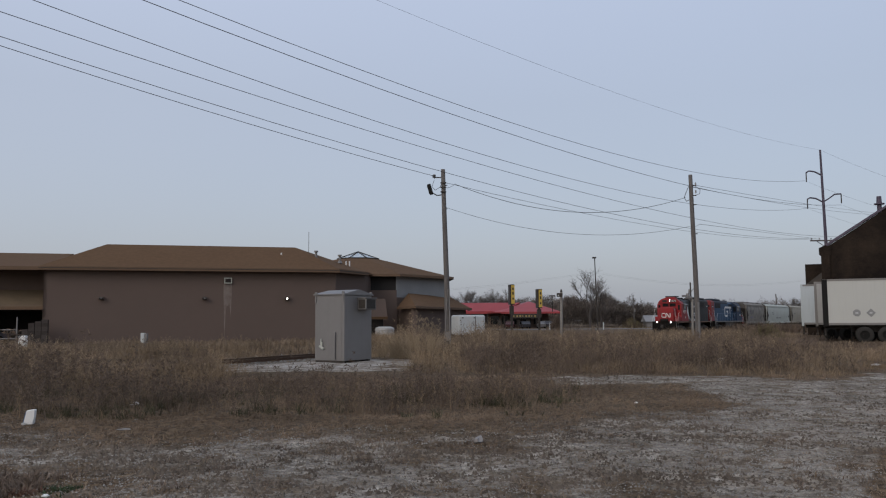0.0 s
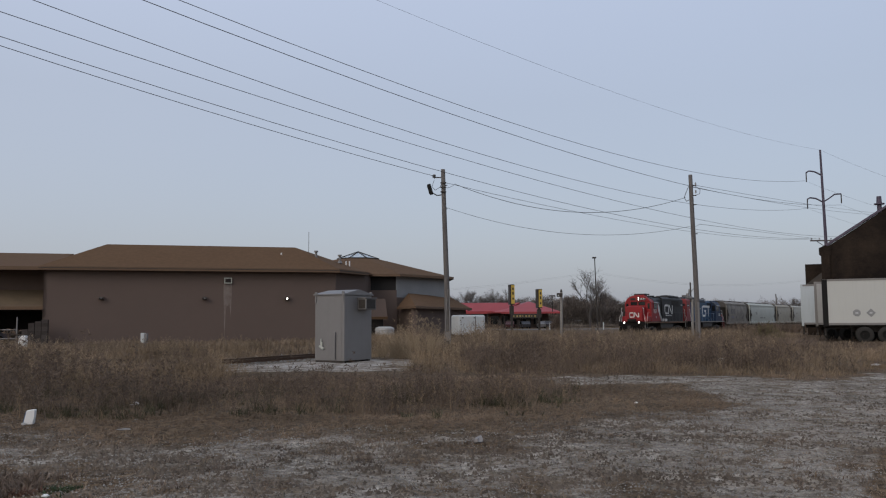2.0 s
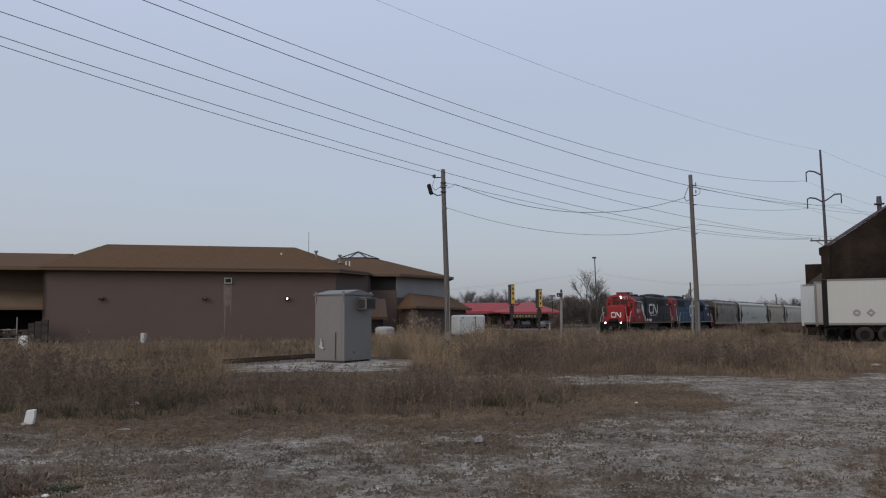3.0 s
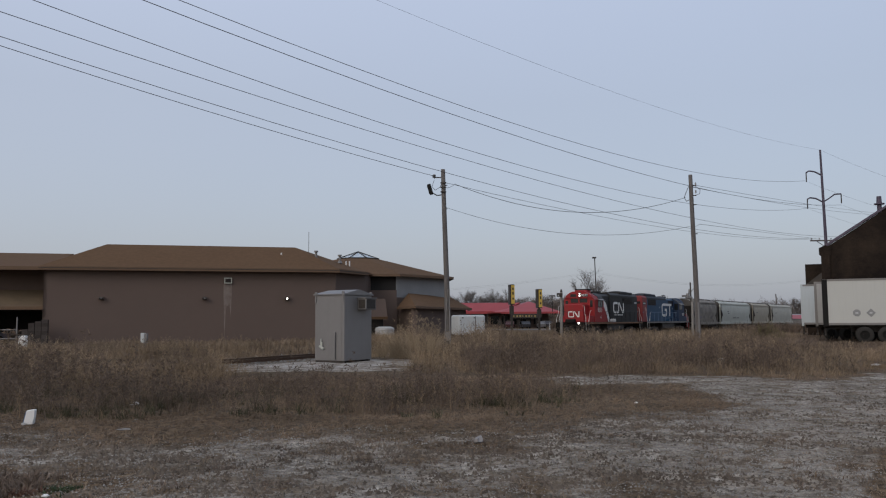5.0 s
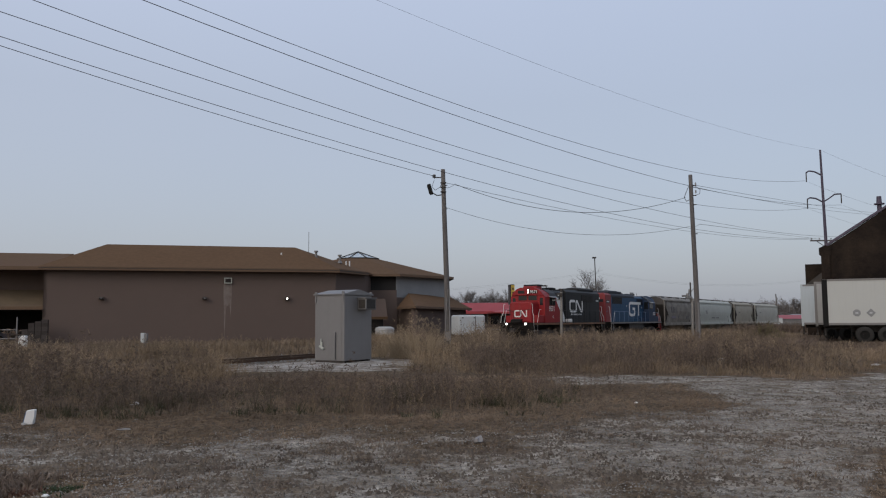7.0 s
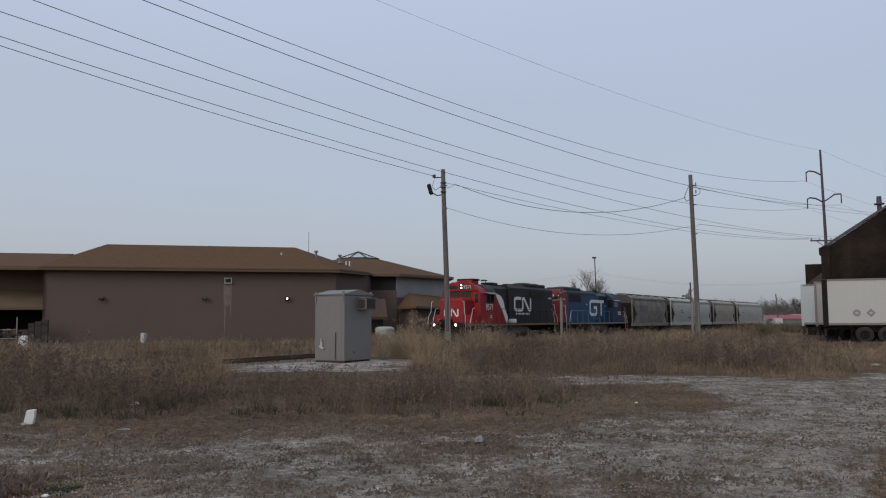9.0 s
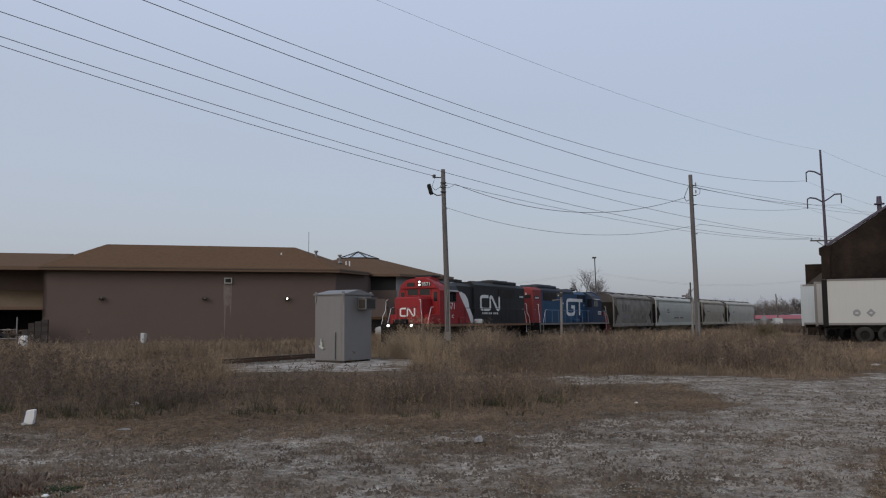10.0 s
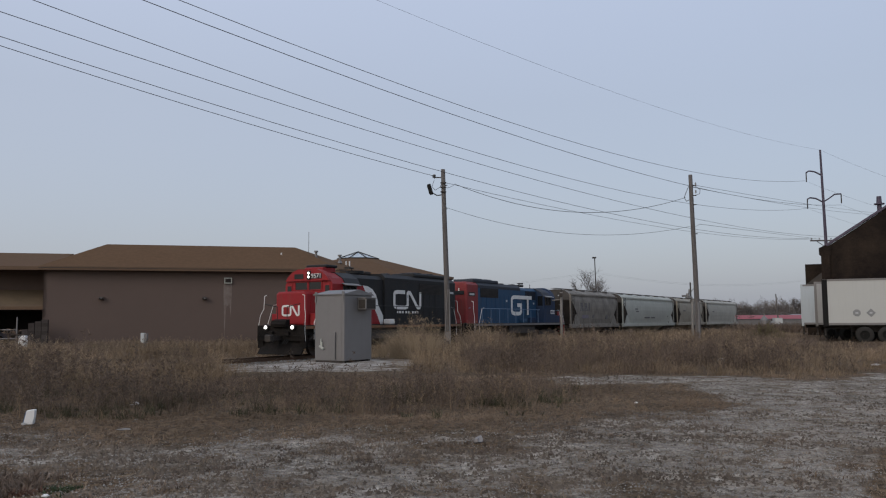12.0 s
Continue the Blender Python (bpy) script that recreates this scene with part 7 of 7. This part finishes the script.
        for s in (-1, 1):
            dl = part("ditch_light_housing", rod(bmesh.new(), (e * 8.1, s * 0.83, 1.41), (e * 8.28, s * 0.83, 1.41), 0.13, 0.15, n=14), STEEL_DARK, pil)
            part("ditch_light", rod(bmesh.new(), (e * 8.28, s * 0.83, 1.41), (e * 8.292, s * 0.83, 1.41), 0.078, n=14), paint["lamp"] if e > 0 else GLASS_DARK, dl)
            hz = bmesh.new()
            for k in range(3):
                y = s * (0.3 + k * 0.12)
                for a, b in (((e * 8.17, y, 1.2), (e * 8.0, y, 0.95)), ((e * 8.0, y, 0.95), (e * 8.4, y, 0.6))):
                    rod(hz, a, b, 0.025, n=6)
            part("air_hose", hz, RUBBER, pil)
            sp = bmesh.new()
            for z in (0.45, 0.78, 1.1):
                box(sp, min(e * 7.4, e * 8.0), max(e * 7.4, e * 8.0), min(s * 1.15, s * 1.5), max(s * 1.15, s * 1.5), z, z + 0.04)
            box(sp, min(e * 7.98, e * 8.05), max(e * 7.98, e * 8.05), min(s * 1.15, s * 1.5), max(s * 1.15, s * 1.5), 0.4, 1.36)
            part("steps", sp, paint["steps"] if e > 0 else STEEL_DARK, t)
            rl = [(e * 8.05, s * 1.45, 0.75), (e * 8.1, s * 1.45, 1.35), (e * 8.0, s * 1.4, 2.0), (e * 7.9, s * 1.28, 2.3), (e * 7.88, s * 1.25, 2.95), (e * 7.88, s * 1.12, 2.98)]
            part("end_rail", rods(rl, 0.016), paint["rail"], t, paint["rail_label"])
            rl = [(e * 7.38, s * 1.45, 0.8), (e * 7.38, s * 1.45, 1.6), (e * 7.0, s * 1.45, 2.5), (e * 6.7, s * 1.45, 2.55)]
            part("step_rail", rods(rl, 0.016), paint["rail"], t, paint["rail_label"])
        for s in (-1, 1):
            part("platform_rail", rods([(e * 8.02, s * 1.1, 2.55), (e * 8.02, s * 0.3, 2.4), (e * 8.02, s * 0.3, 1.5)], 0.02), paint["side_rail"], t)
    for s in (-1, 1):
        sr = bmesh.new()
        rod(sr, (-7.0, s * 1.45, 2.52), (2.9, s * 1.45, 2.52), 0.02, n=6)
        part("hand_rail", sr, paint["side_rail"], t)
        for k in range(8):
            part("stanchion", rod(bmesh.new(), (-7.0 + k * 1.37, s * 1.45, 1.5), (-7.0 + k * 1.37, s * 1.45, 2.52), 0.02, n=6), paint["side_rail"], t)
    return t, cab, nose, hd


def hopper(length, ends, paint, label, ribs=0, bays=3):
    """A covered hopper: body of that length between its sloped ends, couplers at ends."""
    t = thing("covered_hopper", label, "freight car", group="covered hoppers")
    half = [(1.38, 1.34), (1.47, 1.8), (1.53, 2.3), (1.55, 2.7), (1.53, 3.1), (1.48, 3.45), (1.41, 3.7), (1.26, 4.03), (0.95, 4.25), (0.5, 4.35), (0.0, 4.38)]
    xe = lambda z: length / 2 - (0.0 if z > 3.45 else (3.45 - z) / 2.27 * 2.3)
    bm = bmesh.new()
    sec = [(-y, z) for y, z in half] + [(y, z) for y, z in half[-2::-1]]
    rows = [[bm.verts.new((e * xe(z), y, z)) for y, z in sec] for e in (-1, 1)]
    k = len(sec)
    for i in range(k - 1):
        bm.faces.new((rows[0][i], rows[0][i + 1], rows[1][i + 1], rows[1][i]))
    bm.faces.new((rows[0][0], rows[1][0], rows[1][-1], rows[0][-1]))
    body = part("body", bm, paint, t, smooth=False)
    for e in (-1, 1):
        sl = bmesh.new()
        r = [sl.verts.new((e * (xe(z) - 0.004), y, z)) for y, z in sec]
        for i in range(len(half) - 1):
            a, b, c, d = r[i], r[i + 1], r[k - 2 - i], r[k - 1 - i]
            sl.faces.new((a, b, c, d) if b is not c else (a, b, d))
        # dark colour carries both grime and the shade below the slope
        part("slope_sheet", sl, GRIME_SHADE, body, "grimy sloped end sheet, coloured darker for the shade under it")
    # roof edge rail and running boards
    for s in (-1, 1):
        part("roof_rail", boxed(-length / 2, length / 2, min(s * 1.36, s * 1.47), max(s * 1.36, s * 1.47), 3.84, 3.95), paint, body)
        part("side_sill", boxed(-length / 2 - 0.2, length / 2 + 0.2, min(s * 1.36, s * 1.56), max(s * 1.36, s * 1.56), 1.02, 1.34, bevel=0.02), paint, t)
        for i in range(ribs):
            x = -xe(1.3) + 0.4 + i * (2 * xe(1.3) - 0.8) / (ribs - 1)
            part("rib", boxed(x - 0.04, x + 0.04, min(s * 1.45, s * 1.57), max(s * 1.45, s * 1.57), 1.2, 3.85), paint, body)
        for e in (-1, 1):
            part("end_post", boxed(min(e * (length / 2 - 0.12), e * length / 2), max(e * (length / 2 - 0.12), e * length / 2), min(s * 1.36, s * 1.48), max(s * 1.36, s * 1.48), 1.1, 3.9), paint, t)
            xo = length / 2 - 0.35
            gp = prism(bmesh.new(), [(e * xo, 1.34), (e * (xe(1.34) - 0.05), 1.34), (e * (xe(2.25) - 0.05), 2.25), (e * (xe(2.25) + 0.1), 2.2)], xz, min(s * 1.46, s * 1.49), max(s * 1.46, s * 1.49))
            part("gusset", gp, paint, body, "triangular side gusset over the end sill")
            lad = bmesh.new()
            for x in (length / 2 - 0.15, length / 2 - 0.6):
                rod(lad, (e * x, s * 1.54, 1.15), (e * x, s * 1.54, 3.9), 0.02, n=5)
            for j in range(9):
                rod(lad, (e * (length / 2 - 0.15), s * 1.54, 1.25 + j * 0.3), (e * (length / 2 - 0.6), s * 1.54, 1.25 + j * 0.3), 0.016, n=5)
            # ladder coloured dark too, so the shaded end stays dark
            part("ladder", lad, GRIME_SHADE, t)
    part("running_board", boxed(-length / 2 - 0.2, length / 2 + 0.2, -0.3, 0.3, 4.44, 4.48), GALV, t, "grated roof walkway")
    for i in range(bays * 2):
        x = -length / 2 + length * (i + 0.5) / (bays * 2)
        part("hatch", boxed(x - 0.5, x + 0.5, 0.38, 0.85, 4.3, 4.42, bevel=0.03), GRIME_SHADE, body)
    for i in range(bays):
        x = -xe(1.2) + (2 * xe(1.2)) * (i + 0.5) / bays
        h = bmesh.new()
        w = xe(1.2) / bays * 0.85
        lo = [h.verts.new(q) for q in ((x - 0.35, -0.5, 0.4), (x + 0.35, -0.5, 0.4), (x + 0.35, 0.5, 0.4), (x - 0.35, 0.5, 0.4))]
        hi = [h.verts.new(q) for q in ((x - w, -1.3, 1.2), (x + w, -1.3, 1.2), (x + w, 1.3, 1.2), (x - w, 1.3, 1.2))]
        h.faces.new(lo[::-1]), h.faces.new(hi)
        for j in range(4):
            h.faces.new((lo[j], lo[(j + 1) % 4], hi[(j + 1) % 4], hi[j]))
        part("discharge_bay", h, paint, t)
    for e in (-1, 1):
        pl = bmesh.new()
        box(pl, min(e * (length / 2 - 2.0), e * (length / 2 + 0.25)), max(e * (length / 2 - 2.0), e * (length / 2 + 0.25)), -1.3, 1.3, 1.0, 1.1)
        box(pl, min(e * (length / 2 - 2.5), e * ends), max(e * (length / 2 - 2.5), e * ends), -0.2, 0.2, 0.7, 1.0)
        part("end_platform", pl, STEEL_DARK, t)
        part("brake_wheel", rod(bmesh.new(), (e * (length / 2 - 0.05), 0.6, 2.2), (e * (length / 2 + 0.02), 0.6, 2.2), 0.28, n=14), STEEL_DARK, t)
        bogie(t, e * (length / 2 - 0.9), 1.78, 0.42, 1, freight=True)
    return t


def side_left(x0, y, z0):
    return lambda u, v, w: (x0 - u, y + w, z0 + v)


def side_right(x0, y, z0):
    return lambda u, v, w: (x0 + u, -y - w, z0 + v)


def train():
    dark_lamp = material("unlit_lamp", (0.3, 0.3, 0.3), 0.2)
    cn = dict(steps=PILOT_BLACK, cab=RED, hood=BLACK, nose=RED, end=BLACK, roof=BLACK, visor=GALV, lamp=LAMP_GLOW, lamp_label="bright lit headlight", sill=SILL_ORANGE, sill_label="thin worn orange sill stripe",
              rail=WHITE, rail_label="white curved handrail", side_rail=BLACK, white_box=True)
    a, cab, nose, hd = loco(cn, "red and black diesel locomotive leading the train, headlights lit", 1, "9571")
    for s, k in ((1, side_left), (-1, side_right)):
        emblem(hd, [WORM], 2.95, 0.9, 0.22, k(-0.65 if s > 0 else -3.65, 0.976, 2.47))
        for u0, u1 in ((0.3, 0.52), (0.6, 0.82), (0.9, 1.12), (1.3, 1.5), (1.6, 1.82), (2.05, 2.25), (2.35, 2.55), (2.65, 2.8)):
            part("slogan_bar", strip([(u0, 0), (u1, 0)], 0.13, k(-0.55 if s > 0 else -3.75, 0.976, 2.2)), WHITE, hd)
        fill = bmesh.new()
        fnc = (lambda x, z, w: (x, 0.862 + w, z)) if s > 0 else (lambda x, z, w: (x, -0.862 - w, z))
        prism(fill, [(3.58, 1.52), (3.58, 3.6), (2.36, 3.6), (2.23, 3.42), (1.8, 2.95), (1.34, 2.5), (0.93, 2.0), (0.64, 1.52)], fnc, 0, 0.012)
        part("red_wedge", fill, RED, hd)
        fill = bmesh.new()
        prism(fill, [(2.4, 3.62), (1.95, 3.6), (1.45, 3.44), (1.1, 3.15), (0.96, 2.88), (0.88, 2.6), (0.55, 2.2), (0.3, 1.88), (0.2, 1.52), (0.66, 1.52), (0.95, 2.0), (1.36, 2.5), (1.82, 2.95), (2.25, 3.42)], fnc, 0, 0.014)
        part("white_sweep", fill, WHITE, hd, "white swept paint band behind the cab")
    left = Matrix(((-1, 0, 0, 0), (0, 0, 1, 0), (0, 1, 0, 0), (0, 0, 0, 1)))
    lettering("road_number", "9571", 0.6, WHITE, cab, Matrix.Translation((4.62, 1.512, 2.6)) @ left, "white road number")
    lettering("owner_mark", "IC", 0.3, WHITE, cab, Matrix.Translation((4.35, 1.512, 1.95)) @ left)
    fw = lambda u, v, w: (7.404 + w, -0.5 + u, 1.99 + v)
    emblem(nose, [WORM], 1.02, 0.46, 0.098, fw)
    gt = dict(cab=BLUE_DARK, hood=BLUE, nose=BLUE_DARK, steps=RED_DULL, end=RED_DULL, roof=material("sooty_blue_roof", (0.022, 0.03, 0.045), 0.7, grain=0.15, stain=0.5, second=(0.035, 0.035, 0.038)), visor=PANEL_GREY, lamp=dark_lamp, lamp_label="unlit headlight", sill=GALV, sill_label="pale grey sill stripe",
              rail=WHITE, rail_label="white handrail", side_rail=RAIL_BLUE, white_box=False)
    b, cab, nose, hd = loco(gt, "faded blue diesel locomotive with a red hood end", -1, "")
    for s, k in ((1, side_left), (-1, side_right)):
        x0 = 2.72 if s > 0 else -1.35
        emblem(hd, [HOOK, [(0.8, 0.95), (0.8, -0.07)]], 3.65, 1.24, 0.28, k(x0 + (-0.14 if s > 0 else 0.14), 0.976, 2.2))
        part("number_bar", strip([(0, 0), (0.85, 0)], 0.3, k(5.9 if s > 0 else 5.0, 1.506, 2.35)), WHITE, cab, "white patch with an unreadable road number")
        for u0 in (0.08, 0.28, 0.48, 0.68):
            part("number_mark", strip([(u0, 0), (u0 + 0.11, 0)], 0.17, k(5.9 if s > 0 else 5.0, 1.522, 2.35)), BLUE_DARK, cab)
    part("nose_patch", boxed(6.05, 7.3, -0.974, -0.953, 1.52, 2.4), RED_DULL, nose, "red paint on the lower nose")
    c1 = hopper(12.18, 6.78, HOP_GREY, "two-bay weathered grey covered hopper with streaked smooth sides", ribs=0, bays=2)
    c2 = hopper(17.74, 9.65, HOP_LIGHT, "long pale smooth-sided covered hopper", bays=3)
    c3 = hopper(11.44, 6.53, HOP_TAN, "short tan-grey smooth-sided covered hopper", bays=2)
    c4 = hopper(16.46, 9.05, HOP_LIGHT2, "long light grey covered hopper at the train's end", bays=3)
    # worn markings on the hoppers, too faint to read
    faded = material("faded_marking", (0.11, 0.105, 0.11), 0.8, grain=0.3, grain_scale=8, stain=0.7, second=(0.2, 0.19, 0.18), stain_scale=3.0)
    violet = material("faded_violet_marking", (0.17, 0.15, 0.19), 0.8, grain=0.2, stain=0.8, second=(0.24, 0.225, 0.22), stain_scale=2.0)

    def mark(car_ob, x, z, w, h, mat, tilt=0.0):
        y = 1.545 if z > 2.3 else 1.50
        for s in (-1, 1):
            bm = prism(bmesh.new(), [(x, z), (x + w, z), (x + w + tilt, z + h), (x + tilt, z + h)], xz, min(s * (y - 0.05), s * (y + 0.012)), max(s * (y - 0.05), s * (y + 0.012)))
            part("marking", bm, mat, car_ob, "faded unreadable marking")

    for i in range(5):
        mark(c1, 1.8 + i * 0.5, 2.5, 0.24, 0.72, faded, 0.2 if i % 2 else -0.15)
    mark(c1, 2.0, 1.85, 1.6, 0.4, violet)
    for x, z, w, h in ((-3.0, 1.8, 0.5, 0.5), (-3.7, 2.05, 0.3, 0.35), (0.6, 1.9, 0.4, 0.3)):
        mark(c1, x, z, w, h, faded)
    for x, z, w, h in ((4.4, 2.75, 0.9, 0.12), (4.2, 2.5, 0.9, 0.12), (-6.4, 2.0, 0.25, 0.25), (0.4, 1.85, 1.7, 0.14), (-1.4, 1.85, 1.2, 0.14)):
        mark(c2, x, z, w, h, faded)
    mark(c3, 2.6, 2.7, 0.9, 0.14, faded)
    mark(c4, 4.6, 2.7, 0.9, 0.14, faded)
    return [(a, 9.05, 5.18, 1), (b, 27.15, 5.18, -1), (c1, 42.84, 5.2, 1), (c2, 59.43, 8.0, 1), (c3, 75.56, 4.8, 1), (c4, 91.13, 7.3, 1)]


TRAIN = train()


# ---- litter on the lot ----


def crumpled(name, label, category, x, y, size, mat, seed, flat=0.6):
    g = random.Random(seed)
    bm = bmesh.new()
    bmesh.ops.create_icosphere(bm, subdivisions=2, radius=size)
    for v in bm.verts:
        v.co *= g.uniform(0.55, 1.15)
        v.co.z = max(v.co.z * flat, -size * 0.35)
    ob = part(name, bm, mat)
    ob.matrix_world = pose(x, y, float(ground_z([x], [y])[0]) + size * 0.3, 0, 0, g.uniform(0, 360))
    return tagged(ob, label, category)


def litter():
    b = thing("carton", "white paper carton, one side tinted blue for shade, leaning in the grass", "carton", pose(-6.44, 12.75, 0.0, 0, 0, 12))
    slant = lambda u, v, w: (u + 0.12 * v, w, v)
    m = prism(bmesh.new(), [(-0.06, 0.0), (0.075, 0.0), (0.085, 0.12), (0.075, 0.225), (-0.045, 0.215)], slant, -0.055, 0.055)
    bmesh.ops.bevel(m, geom=list(m.edges), offset=0.008, segments=1, affect="EDGES")
    body = part("carton_body", m, WHITE, b)
    # blue plate paints the shading and colour fringe on the carton's left side
    part("side_shade", prism(bmesh.new(), [(-0.068, 0.03), (-0.062, 0.03), (-0.048, 0.2), (-0.054, 0.2)], slant, -0.05, 0.05), RAIL_BLUE, body, "blue tint painted for the shaded side")
    part("flap", prism(bmesh.new(), [(-0.075, -0.005), (-0.02, 0.0), (-0.03, 0.035), (-0.085, 0.03)], slant, -0.075, -0.058), TANKWHITE, body)
    crumpled("plastic_bag", "crumpled grey plastic bag on the gravel", "litter", 0.43, 10.5, 0.07, material("grey_plastic", (0.25, 0.245, 0.245), 0.5, grain=0.15, stain=0.5, second=(0.16, 0.14, 0.135), stain_scale=12.0), 3, 1.1)
    crumpled("paper_scrap", "small white paper scrap caught in weeds", "litter", -5.75, 15.3, 0.09, WHITE, 4)
    crumpled("paper_scrap", "small white paper scrap in dry grass", "litter", 10.3, 30.4, 0.13, WHITE, 5)
    crumpled("paper_scrap", "tiny white scrap on the gravel lot", "litter", 3.6, 15.4, 0.035, WHITE, 6)
    crumpled("paper_scrap", "pale scrap lying in the grass", "litter", 14.5, 27.5, 0.14, WHITE, 8, 0.3)
    crumpled("paper_scrap", "torn white scrap beside green weeds", "litter", -3.54, 7.36, 0.045, WHITE, 7, 0.4)
    crumpled("rock", "flat pale limestone slab in the short grass", "rock", -4.75, 12.2, 0.12, CONCRETE, 9, 0.15)


# ---- build it all ----
building()
shed_cabinet()
pole_near()
pole_far()
transmission_pole()
wires()
signal_masts()
warehouse()
trailers()
drive_in()
roadside()
woods()
litter()
railway()
stones()
grow()


# ---- what moves ----


def motions():
    times = [i / 10 for i in range(121)]
    for car_ob, mid, pivot, sense in TRAIN:
        rows = []
        for t in times:
            s = run(t) + mid
            ax, ay, _ = track(s - pivot)
            bx, by, _ = track(s + pivot)
            h = math.degrees(math.atan2(ay - by, ax - bx)) + (0 if sense > 0 else 180)
            rows.append((t, pose((ax + bx) / 2, (ay + by) / 2, RAIL_Z, 0, 0, h)))
        walk(car_ob, rows)
    for wheelset, x, r, sense in ROLLING:
        walk(wheelset, [(t, pose(x, 0, r, 0, math.degrees(-run(t) / r) * sense, 0)) for t in times])


motions()
